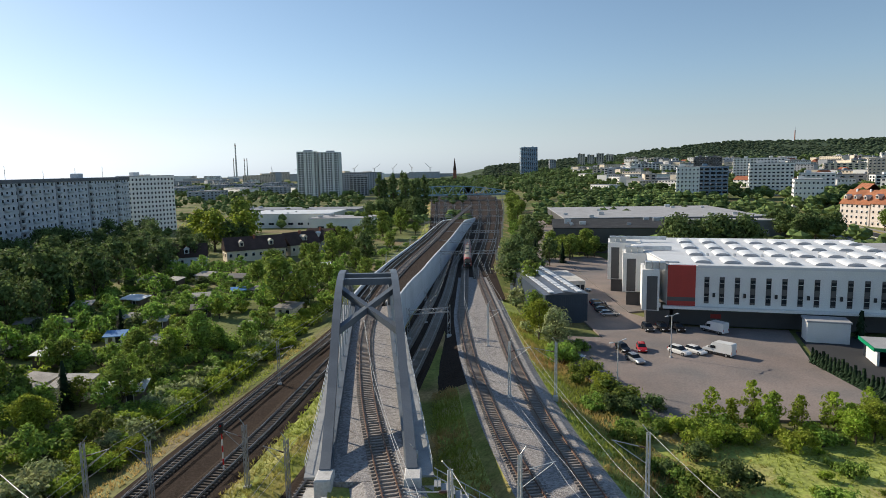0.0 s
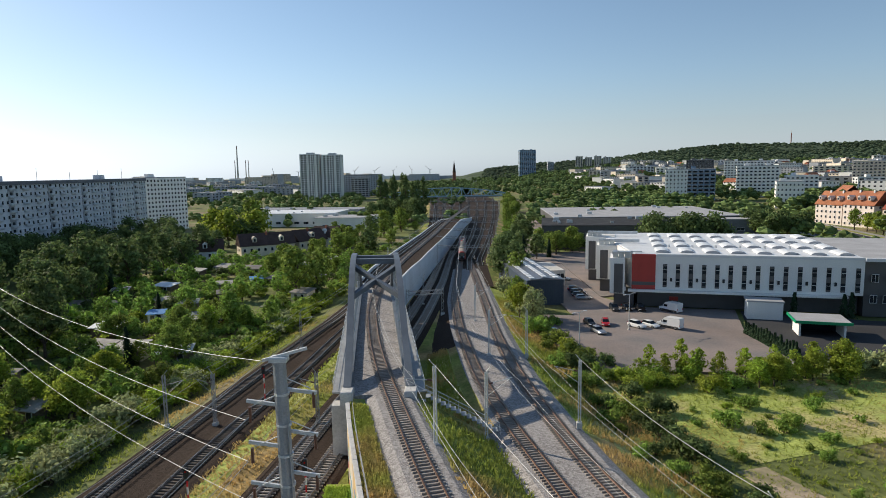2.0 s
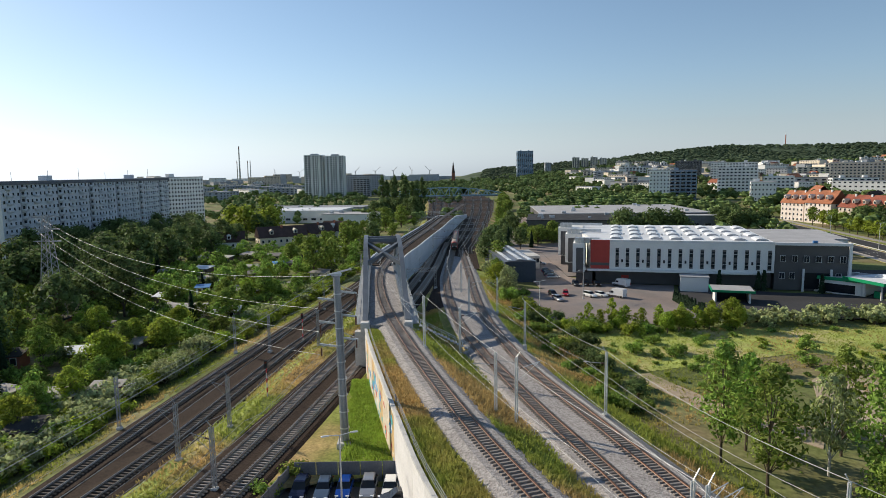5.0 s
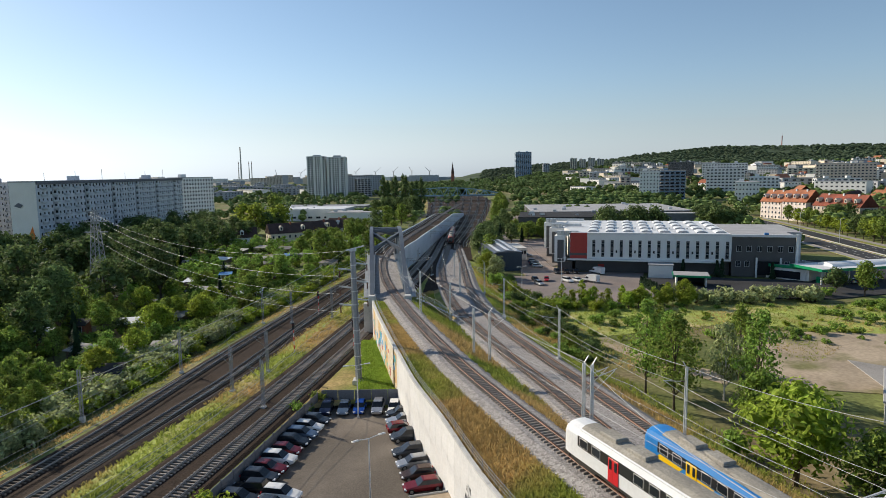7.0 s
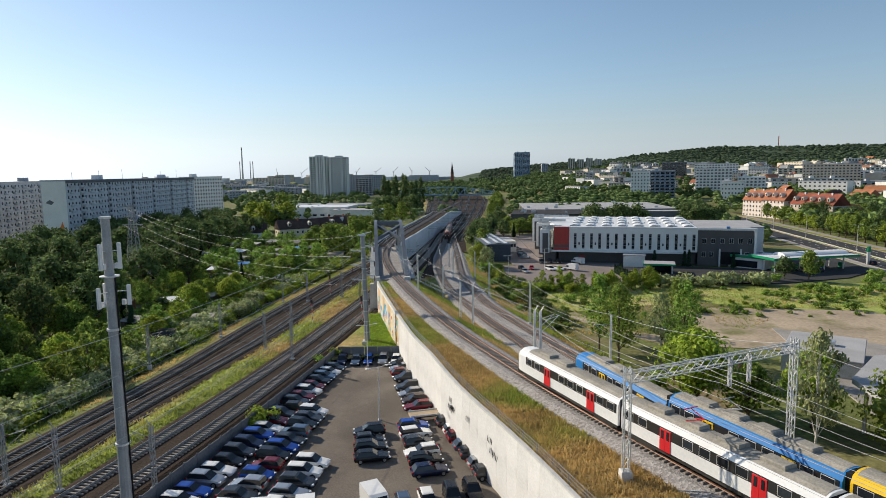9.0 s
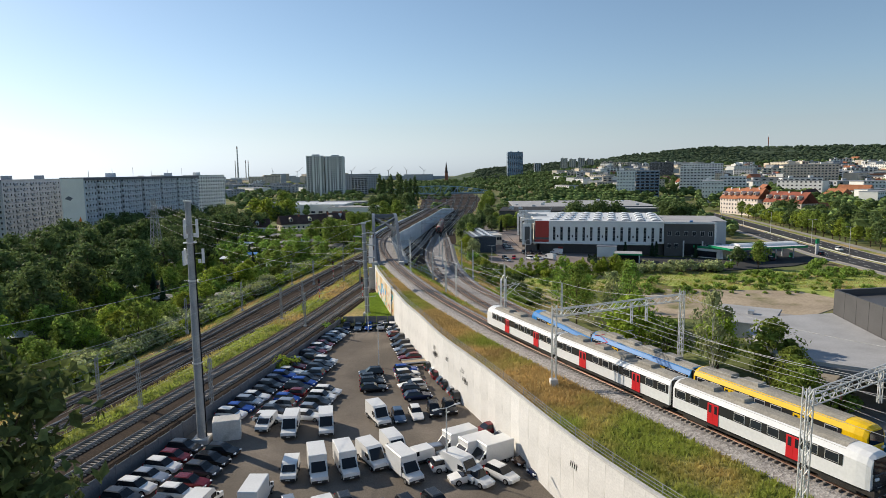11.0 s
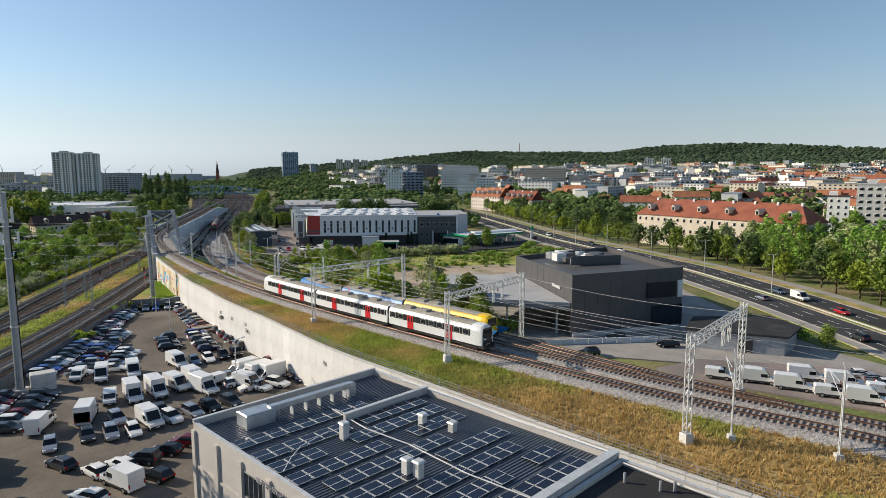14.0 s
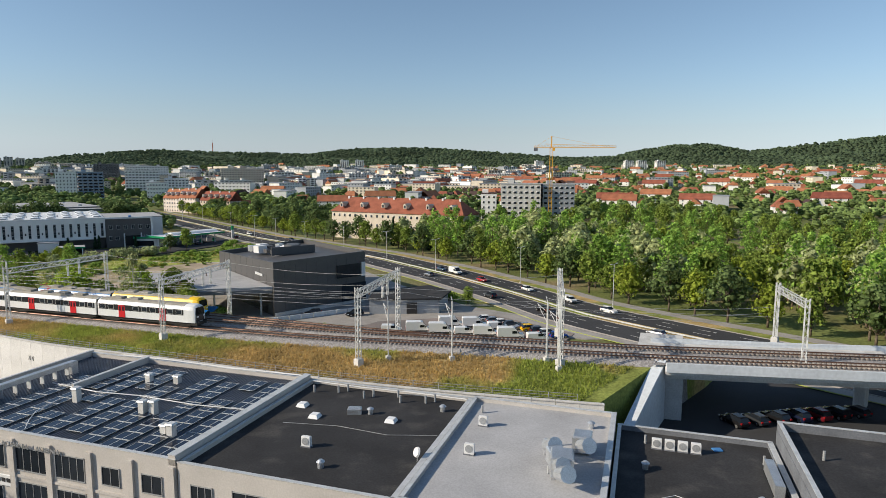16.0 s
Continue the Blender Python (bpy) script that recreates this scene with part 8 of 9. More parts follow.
def on_meadow(r):
    x, y = r.uniform(28, 150), r.uniform(26, 80)
    if x < R2(y) + 12 or (54 < x < 120 and 12 < y < 50 and noise.noise((x * 0.06, y * 0.06, 0)) < 0.25):
        return None
    return (x, y, 0.05)
tufts("meadow_grass", 14000, on_meadow, "rough tufts of green and dry grass", (0.15, 0.4))

# ---------------------------------------------------------------- houses, blocks and the far town
def win_mesh(w, h, glass="glass"):
    g = Geo()
    g.box((0, -0.03, 0), (w, 0.08, h), m=1)
    g.box((0, -0.075, 0), (w - 0.22, 0.04, h - 0.2), m=0)
    return g.mesh("window", [glass, "frame_white"])
def join_windows(t, key, poses):
    """All the small far windows of one block as one part."""
    if poses:
        tagged(part("glazing", joined(WIN[key], poses), "", t), kind="stuff")
WIN = {"std": win_mesh(1.2, 1.5), "wide": win_mesh(2.2, 1.5), "far": win_mesh(1.6, 1.7), "band": win_mesh(3.9, 2.0), "bay": win_mesh(3.0, 1.6)}
def gabled(label, L, D, h, rh, wall, roof, floors=2, dormers=0, hip=0.0, name="house", chimneys=1, seed=0, wkey="std", gap=3.0):
    """A house along local x: wall body, overhanging roof, windows on both long sides and gables, dormers, chimneys."""
    t = thing(name, label, "house", group="houses")
    part("wall", Geo().add([(0, 0, 0), (L, 0, 0), (L, D, 0), (0, D, 0), (0, 0, h), (L, 0, h), (L, D, h), (0, D, h), (0, D / 2, h + rh * (0.96 if not hip else 0.0)), (L, D / 2, h + rh * (0.96 if not hip else 0.0))],
                           [(0, 1, 5, 4), (2, 3, 7, 6), (1, 2, 6, 9, 5), (3, 0, 4, 8, 7), (3, 2, 1, 0), (4, 5, 9, 8), (6, 7, 8, 9)]), wall, t)
    o, k = 0.5, 0.22
    e0, e1 = -o, L + o
    r0, r1 = (e0 + hip, e1 - hip)
    zz = h - o * rh / (D / 2)
    top = [(e0, -o, zz), (e1, -o, zz), (e1, D + o, zz), (e0, D + o, zz), (r0, D / 2, h + rh), (r1, D / 2, h + rh)]
    g = Geo().add(top + [(x, y, z + k) for x, y, z in top], [(0, 4, 5, 1), (2, 5, 4, 3), (0, 3, 4), (1, 5, 2), (7, 11, 10, 6), (9, 10, 11, 8), (6, 10, 9), (8, 11, 7), (0, 1, 7, 6), (1, 2, 8, 7), (2, 3, 9, 8), (3, 0, 6, 9)])
    part("roof", g, roof, t)
    fh = h / floors
    n = max(2, int(L / gap))
    spots = []
    for f in range(floors):
        z = fh * f + fh * 0.55
        for i in range(n):
            x = L * (i + 0.5) / n
            spots += [pose(x, -0.02, z), pose(x, D + 0.02, z, 0, 0, 180)]
        for y in (D * 0.3, D * 0.7):
            spots += [pose(-0.02, y, z, 0, 0, -90), pose(L + 0.02, y, z, 0, 0, 90)]
    join_windows(t, wkey, spots)
    for i in range(dormers):
        x = L * (i + 0.5) / dormers
        g = Geo().box((x, D * 0.16, h + rh * 0.45), (1.8, D * 0.3, 1.7))
        g.add([(x - 1.1, -0.1, h + rh * 0.45 + 0.8), (x + 1.1, -0.1, h + rh * 0.45 + 0.8), (x, -0.1, h + rh * 0.45 + 1.7), (x - 1.1, D * 0.36, h + rh * 0.45 + 0.8), (x + 1.1, D * 0.36, h + rh * 0.45 + 0.8), (x, D * 0.36, h + rh * 0.45 + 1.7)], [(0, 1, 2), (3, 5, 4), (0, 2, 5, 3), (1, 4, 5, 2), (0, 3, 4, 1)])
        dm = part("dormer", g, wall, t)
        part("window", WIN["std"], "", dm, at=pose(x, D * 0.01 - 0.02, h + rh * 0.45))
    for i in range(chimneys):
        part("chimney", Geo().box((L * (i + 0.6) / (chimneys + 0.2), D * 0.5 - 0.8, h + rh * 0.95), (0.9, 0.7, 2.0), ch=0.05), "frame_white" if roof == "tile" else "brick", t)
    return t
def at_line(ax, ay, bx, by, z=0.0):
    return pose(ax, ay, z, 0, 0, math.degrees(math.atan2(by - ay, bx - ax)))
# houses beside the allotments
gabled("small pale blue house with dark brown roof", 14, 9, 4.5, 4.2, "pale_wall", "tile_dark", 1, 1).matrix_basis = at_line(-104, 236, -92, 240)
gabled("cream terraced house with dark roof and gabled dormers", 24, 10, 5, 4.6, "cream", "tile_dark", 1, 2).matrix_basis = at_line(-86, 250, -64, 262)
gabled("cream terraced house with dark roof and gabled dormers", 16, 10, 5, 4.6, "cream", "tile_dark", 1, 1).matrix_basis = at_line(-64, 266, -52, 280)
gabled("white house with dark roof beside a paved yard", 13, 9, 5.5, 4.5, "white_wall", "tile_dark", 2, 1).matrix_basis = at_line(-62, 283, -50, 279)
# long orange-roofed building and its park
gabled("long cream building with orange tile roof and pale chimneys", 80, 18, 14.6, 7.0, "cream", "tile", 3, 6, 7, chimneys=8, gap=3.4).matrix_basis = at_line(205, 89, 224, 13)
# townhouses by the road
gabled("pale pink townhouse with steep red tile roof", 19, 14, 12.5, 7.5, "pink", "tile", 4, 3, 0, chimneys=2).matrix_basis = at_line(236, 366, 240.8, 347.6)
gabled("pale pink townhouse with steep red tile roof", 20, 14, 13.2, 7.5, "pink", "tile", 4, 3, 0, chimneys=2).matrix_basis = at_line(241, 347, 246, 327.6)
gabled("long cream townhouse with a dark red tile roof", 34, 14, 11.5, 7, "cream", "tile", 3, 5, 0, chimneys=3).matrix_basis = at_line(249, 325, 258, 292)

def slab_block(name, label, L, D, floors, wall, key="far", roof="far_roof", fh=2.9, gap=3.4, balconies=0, both=True, glass="glass"):
    """A tall block: shell, roof slab, a window per bay and storey, balconies where wanted."""
    t = thing(name, label, "tower block", group="tower blocks")
    H = floors * fh + 1.2
    part("shell", Geo().box((L / 2, D / 2, H / 2), (L, D, H)), wall, t)
    part("roof", Geo().box((L / 2, D / 2, H + 0.2), (L + 0.4, D + 0.4, 0.5), ch=0.1), roof, t)
    for k in range(2 if L > 30 else 1):
        part("roof_hut", Geo().box((L * (k + 0.5) / 2, D / 2, H + 1.4), (4, 4, 2.4), ch=0.1), wall, t)
    n, m = max(2, int(L / gap)), max(2, int(D / gap))
    spots = []
    for f in range(floors):
        z = fh * f + fh * 0.6 + 0.4
        spots += [pose(L * (i + 0.5) / n, -0.02, z) for i in range(n)]
        for i in range(m):
            spots.append(pose(L + 0.02, D * (i + 0.5) / m, z, 0, 0, 90))
            if both:
                spots.append(pose(-0.02, D * (i + 0.5) / m, z, 0, 0, -90))
    join_windows(t, key, spots)
    if balconies:
        BAL = Geo().box((0, -0.6, -0.6), (3.0, 1.2, 1.1), ch=0.04).mesh("balcony", [wall])
        tagged(part("balcony_bank", joined(BAL, [pose(L * (i + 0.5) / balconies, 0, fh * f + fh * 0.6 + 0.2) for f in range(floors) for i in range(balconies)]), "", t), kind="stuff")
    return t
# long grey slab block at the side of the allotments (front faces +x)
sb = slab_block("slab_block", "long grey eleven-storey slab block with glazed balconies", 156, 12, 11, "panel_pale", "std", "roof_grey", 3.02, 2.9, 18)
sb.matrix_basis = pose(-172, 193, 0, 0, 0, 90)
for k in range(6):
    part("stair_bay", Geo().box((13 + 26 * k, -0.1, 17.2), (3.4, 0.3, 34), ch=0.05), "panel_grey", sb)
    for f in range(11):
        part("stair_pane", Geo().box((13 + 26 * k, -0.28, 2.6 + 3.02 * f), (1.5, 0.1, 1.2)), "glass", sb)
    part("roof_aerial", Geo().bar((16 + 25 * k, 6, 34.5), (16 + 25 * k, 6, 38.5 + k % 3), 0.14, 0.14), "galv_dark", sb)
part("roof_fascia", Geo().box((78, -0.35, 34.0), (156.4, 0.5, 1.5), ch=0.05), "concrete_dark", sb)
mr = thing("gable_mural", "pale gable mural with a bird and an orange shape", "mural", pose(-178, 192.9, 0))
part("field", Geo().box((0, 0.02, 17.5), (11.6, 0.14, 33)), "white_wall", mr)
part("orange_shape", Geo().prism([(-1, 0), (3.4, 0), (2.2, 2)], 0, 0.05), "orange", mr, at=pose(1, -0.2, 8, 90, 0, 0) @ Matrix.Diagonal((1, 3.5, 1, 1)))
part("dark_shape", Geo().prism([(-2, 0), (-0.4, 0.9), (1.2, 0.2), (0.2, -0.6)], 0, 0.05), "concrete_dark", mr, at=pose(-1.6, -0.2, 24, 90, 0, 0) @ Matrix.Diagonal((1.3, 1.6, 1, 1)))
slab_block("slab_block", "older cream ten-storey slab block", 70, 13, 11, "panel_grey", "std", "roof_grey", 2.95, 3.2, 8).matrix_basis = pose(-222, 205, 0, 0, 0, 96)
slab_block("tower_block", "white perforated-looking tower block end", 30, 14, 12, "white_wall", "std", "roof_grey", 2.8, 2.4).matrix_basis = pose(-186, 380, 0, 0, 0, 60)
# white tower with dark glass
def fin_tower(label, L, D, floors, fh, m, seed):
    """A glazed tower: floor slabs, piers of uneven spacing and white corner panels before dark glass."""
    t = thing("white_tower", label, "tower block", m, "tower blocks")
    H, r = floors * fh, random.Random(seed)
    part("glazed_core", Geo().box((L / 2, D / 2, H / 2), (L - 0.8, D - 0.8, H)), "glass", t)
    part("roof", Geo().box((L / 2, D / 2, H + 0.6), (L, D, 1.4), ch=0.1), "white_wall", t)
    part("roof_hut", Geo().box((L * 0.5, D / 2, H + 2.2), (L * 0.4, D * 0.4, 2.4), ch=0.1), "panel_grey", t)
    for f in range(floors):
        part("floor_slab", Geo().box((L / 2, D / 2, fh * f + 0.5), (L - 0.1, D - 0.1, 1.15)), "white_wall", t)
    x = 0.6
    while x < L:
        w = r.choice((0.9, 1.3, 2.2, 3.0))
        part("pier", Geo().box((min(x, L - 0.5), 0.12, H / 2), (w, 0.5, H), ch=0.02), "white_wall", t)
        x += r.choice((3.2, 4.4, 5.6))
    for y in np.arange(0.6, D, 4.6):
        for xx in (0.12, L - 0.12):
            part("pier", Geo().box((xx, y, H / 2), (0.5, 1.3, H), ch=0.02), "white_wall", t)
    return t
fin_tower("white residential tower with dark window bays", 26, 24, 20, 3.05, pose(-189, 842, 0), 4)
fin_tower("white residential tower with dark window bays", 26, 24, 20, 3.0, pose(-160, 848, 0), 9)
slab_block("tower_block", "grey balconied block behind the white tower", 26, 16, 9, "panel_grey", "band", "roof_grey", 3.0, 4.6).matrix_basis = pose(-128, 900, 0)
# blue glass tower
bt = slab_block("glass_tower", "dark blue glass office tower", 44, 30, 26, "glass_blue", "band", "glass_blue", 3.4, 5.2)
bt.matrix_basis = pose(222, 1690, 0, 0, 0, 0)
for k in range(4):
    slab_block("tower_block", "pale distant tower block", 20, 15, 14, "cream", "band", "roof_grey", 3.0, 5.5).matrix_basis = pose(392 + 25 * k, 1772 - 6 * k, 28 - (k % 2) * 3, 0, 0, -14)
slab_block("tower_block", "distant grey office block", 18, 18, 14, "panel_grey", "band", "roof_grey", 3.1, 5.0).matrix_basis = pose(318, 1800, 12)
def block(label, a, b, depth, floors, wall, roof="roof_grey", key="wide", gap=4.0, fh=3.2):
    t = slab_block("office_block", label, math.hypot(b[0] - a[0], b[1] - a[1]), depth, floors, wall, key, roof, fh, gap)
    t.matrix_basis = at_line(*a, *b)
    return t
block("white office block with long window rows", (198, 522), (215, 516), 20, 10, "white_wall", key="std", gap=2.6, fh=3.3)
block("dark blue glazed office block", (225, 544), (248, 536), 24, 10, "glass_blue", key="band", gap=4.6, fh=3.3)
block("white office block stepped above the trees", (285, 575), (318, 560), 24, 11, "white_wall", gap=3.4, fh=3.2)
block("low white wing of the office block", (322, 556), (346, 545), 20, 8, "white_wall", "roof_white", gap=3.4)
block("dark brick office block with window rows", (346, 852), (379, 839), 26, 14, "dark_clad", "far_roof", gap=3.6)
block("long white office block on the rise", (370, 788), (422, 765), 22, 13, "white_wall", gap=3.6)
block("pale flat-roofed office block", (440, 642), (489, 610), 22, 12, "cream", gap=3.6)
block("white five-storey house with tall windows", (259, 455), (276, 447), 22, 6, "white_wall", key="std", gap=2.6, fh=3.8)
# construction site with crane
block("grey concrete apartment shell under construction", (322, 62), (337, 41), 20, 8, "concrete", gap=3.4, fh=3.35)
block("white apartment block beside the construction site", (314, 72), (320, 64), 18, 6, "white_wall", "tile_dark", key="std", gap=3.0, fh=3.4)
block("grey apartment block with window rows", (341, 42), (354, 26), 20, 8, "panel_grey", gap=3.4, fh=3.3)
cr = thing("tower_crane", "yellow tower crane above the construction site", "crane", pose(333.5, 31.5, 0, 0, 0, -58))
g = Geo()
lattice_leg(g, (0, 0, 0), 52, 1.8, 0.28)
part("mast", g, "crane", cr)
g = Geo()
for s in (-0.7, 0.7):
    g.bar((-11, s, 51), (39, s, 51), 0.26, 0.26)
g.bar((-4, 0, 53.2), (39, 0, 51.9), 0.22, 0.22)
for k in range(26):
    g.bar((-11 + 1.95 * k, -0.7, 51), (-10 + 1.95 * k, 0, 52.6), 0.12, 0.12)
    g.bar((-10 + 1.95 * k, 0, 52.6), (-9 + 1.95 * k, 0.7, 51), 0.12, 0.12)
part("jib", g, "crane", cr)
part("peak", Geo().bar((0, 0, 51), (0, 0, 58), 0.7, 0.7), "crane", cr)
part("tie_rod", Geo().bar((0, 0, 58), (28, 0, 52.4), 0.1, 0.1), "crane", cr)
part("tie_rod", Geo().bar((0, 0, 58), (-10, 0, 51.4), 0.1, 0.1), "crane", cr)
part("counterweight", Geo().box((-9.8, 0, 50), (2.4, 1.8, 2.2), ch=0.1), "concrete_dark", cr)
part("cab", Geo().box((1.4, -1.4, 50), (1.6, 1.4, 2), ch=0.1), "crane", cr)

# rising ground under the town, and wooded hills on the skyline
def polar(az, r):
    return (r * math.sin(radians(az)), r * math.cos(radians(az)) - 100)
AZ = [2, 4.7, 9, 14.5, 18, 22, 24.5, 28.5, 34, 37, 40, 45, 48, 52, 56, 59, 61.3, 64.5, 67, 69.5, 72.7, 75.8, 78.6, 82.4, 85, 105]
HT = [22, 40, 56, 66, 86, 102, 108, 104, 102, 100, 118, 128, 126, 115, 105, 95, 88, 92, 116, 134, 135, 110, 123, 142, 153, 150]
def hill_z(x, y):
    r, a = math.hypot(x, y + 100), math.degrees(math.atan2(x, y + 100))
    fade = float(np.interp(a, [3, 16, 103, 112], [0, 1, 1, 0])) if y > -400 else 0.0
    base = float(np.interp(r, [480, 800, 1200, 1750], [0, 9, 23, 42])) * fade
    top = float(np.interp(a, AZ, HT)) * float(np.interp(a, [0, 3], [0, 1]))
    k = float(np.interp(r, [1700, 1900, 2150, 2450, 2700, 3000], [0, 0.12, 0.45, 1.0, 0.95, 0.6]))
    return base + (top - 42 * fade) * k
g = Geo()
az_s = np.arange(0, 112.1, 0.4)
rad_s = [470, 560, 680, 800, 1000, 1200, 1450, 1700, 1800, 1900, 2000, 2100, 2200, 2300, 2400, 2450, 2550, 2700, 3000]
for r in rad_s:
    for a in az_s:
        x, y = polar(a, r)
        z = hill_z(x, y)
        bump = noise.noise((x * 0.004, y * 0.004, 0)) * 9 + noise.noise((x * 0.02, y * 0.02, 2)) * 4 if r > 1750 and z > 20 else 0
        g.v.append((x, y, z + bump - (1.5 if r < 500 else 0)))
nn = len(az_s)
for j in range(len(rad_s) - 1):
    for i in range(nn - 1):
        g.f.append((j * nn + i, j * nn + i + 1, j * nn + nn + i + 1, j * nn + nn + i))
        g.m.append(0 if rad_s[j] < 1650 else 1)
solid("wooded_hills", g, ["ground", "woods"], "long wooded hills behind a gently rising town", "hill", kind="structure", open_sheet=True)

# far town: houses by the dozen, in streets
HR = random.Random(9)
FAR = [gabled("distant house with a red tiled roof", 12, 9, 6, 4, "cream", "tile", 2, 0, name="house", gap=4, chimneys=0), gabled("distant white house with a red tiled roof", 14, 9, 6.5, 4.5, "white_wall", "tile", 2, 0, 3, gap=5, chimneys=0), gabled("distant house with a dark tiled roof", 12, 10, 6, 4, "cream", "tile_dark", 2, 0, gap=4, chimneys=0), gabled("distant long house with a red tiled roof", 30, 11, 9, 5, "white_wall", "tile", 3, 0, gap=6, chimneys=0)]
FLAT = [slab_block("apartment_block", "distant pale flat-roofed apartment block", 42, 13, 5, "white_wall", "band", "far_roof", 2.9, 6.0), slab_block("apartment_block", "distant cream flat-roofed apartment block", 56, 13, 5, "cream", "band", "far_roof", 2.9, 7.0), slab_block("apartment_block", "distant grey low commercial block", 50, 30, 3, "panel_grey", "band", "far_roof", 3.6, 8.0)]
first = set()
def put(t, m):
    if t.name in first:
        return copy_thing(t, m)
    first.add(t.name)
    t.matrix_basis = m
    return t
cnt = 0
while cnt < 190:
    az, r = HR.uniform(48, 88), HR.uniform(520, 1500)
    x, y = polar(az, r)
    put(HR.choice(FAR), pose(x, y, hill_z(x, y) - 0.3, 0, 0, HR.choice((20, 110, 25, 115)) + HR.uniform(-6, 6)))
    cnt += 1
for k in range(90):
    az, r = HR.uniform(12, 62), HR.uniform(760, 1720)
    x, y = polar(az, r)
    put(HR.choice(FLAT), pose(x, y, hill_z(x, y) - 0.5, 0, 0, HR.choice((-18, 72)) + HR.uniform(-8, 8)))
for k in range(40):
    az, r = HR.uniform(-38, -7), HR.uniform(900, 1900)
    x, y = polar(az, r)
    if abs(x + 165) < 60 and y < 1000:
        continue
    put(HR.choice(FLAT), pose(x, y, hill_z(x, y) - 0.5, 0, 0, HR.choice((-18, 72)) + HR.uniform(-8, 8)))
for k in range(60):
    az, r = HR.uniform(16, 62), HR.uniform(480, 1100)
    x, y = polar(az, r)
    if x < ROADN(min(630, y)) + 60:
        continue
    put(HR.choice(FAR), pose(x, y, hill_z(x, y) - 0.3, 0, 0, HR.uniform(0, 180)))
for az in (40.2, 41.6, 58.5, 66.5, 67.6, 69.2):
    x, y = polar(az, 1690)
    slab_block("tower_block", "distant pale high-rise block", 24, 14, 9, "white_wall", "band", "far_roof", 3.0, 6.0).matrix_basis = pose(x, y, hill_z(x, y) - 1, 0, 0, -40)
def far_town(n, a0, a1, r0, r1, seed, kinds, label):
    """Small distant houses and blocks past counting, with their roofs and window strips."""
    rnd = random.Random(seed)
    g = Geo()
    for _ in range(n):
        x, y = polar(rnd.uniform(a0, a1), math.sqrt(rnd.uniform(r0 * r0, r1 * r1)))
        if x < ROADN(max(-220, min(630, y))) + 60 and y < 640:
            continue
        L, D, h, flat = rnd.choice(kinds)
        L, h = L * rnd.uniform(0.7, 1.3), h * rnd.uniform(0.8, 1.2)
        z, an, w = hill_z(x, y) - 1.0, rnd.uniform(-0.3, 0.3) + rnd.choice((0.4, 1.97)), rnd.choice((0, 0, 1, 1, 2))
        c, q = math.cos(an), math.sin(an)
        P = lambda u, v, k: (x + u * c - v * q, y + u * q + v * c, z + k)
        box = lambda u, v, k0, k1: [P(s * u, t * v, k) for k in (k0, k1) for s, t in ((-1, -1), (1, -1), (1, 1), (-1, 1))]
        SIX = [(0, 1, 5, 4), (1, 2, 6, 5), (2, 3, 7, 6), (3, 0, 4, 7), (4, 5, 6, 7)]
        g.add(box(L / 2, D / 2, 0, h), SIX, w)
        n_f = max(1, int(h / 3))
        for f in range(n_f):
            k = h * (f + 0.45) / n_f
            for i in range(max(2, int(L / 4))):
                u = -L / 2 + L * (i + 0.5) / max(2, int(L / 4))
                for t in (-1, 1):
                    g.add([P(u - 0.9, t * (D / 2 + 0.06), k), P(u + 0.9, t * (D / 2 + 0.06), k), P(u + 0.9, t * (D / 2 + 0.06), k + 1.3), P(u - 0.9, t * (D / 2 + 0.06), k + 1.3)], [(0, 1, 2, 3)], 5)
        if flat:
            g.add(box(L / 2 + 0.2, D / 2 + 0.2, h, h + 0.5), SIX, 4)
        else:
            e = 0.5
            g.add([P(-L / 2 - e, -D / 2 - e, h - 0.3), P(L / 2 + e, -D / 2 - e, h - 0.3), P(L / 2 + e, D / 2 + e, h - 0.3), P(-L / 2 - e, D / 2 + e, h - 0.3), P(-L / 2, 0, h + D * 0.42), P(L / 2, 0, h + D * 0.42)], [(0, 1, 5, 4), (2, 3, 4, 5), (0, 4, 3), (1, 2, 5)], 3)
    return solid("distant_town", g, ["white_wall", "cream", "panel_grey", "tile", "far_roof", "glass"], label, "town", kind="stuff", open_sheet=True)
far_town(500, 34, 98, 560, 1850, 31, ((13, 9, 6, 0), (18, 10, 7, 0), (11, 9, 6, 0), (26, 11, 9, 0), (34, 13, 13, 1)), "distant town of pale houses with red tile roofs")
far_town(260, 12, 60, 700, 1600, 32, ((30, 14, 13, 1), (42, 16, 15, 1), (22, 14, 12, 1), (16, 10, 8, 0), (60, 30, 10, 1)), "distant town of pale flat-roofed blocks")
far_town(120, -44, -6, 1000, 3200, 33, ((50, 20, 10, 1), (80, 30, 12, 1), (42, 13, 15, 1), (70, 14, 30, 1)), "hazy distant blocks and halls on the plain")

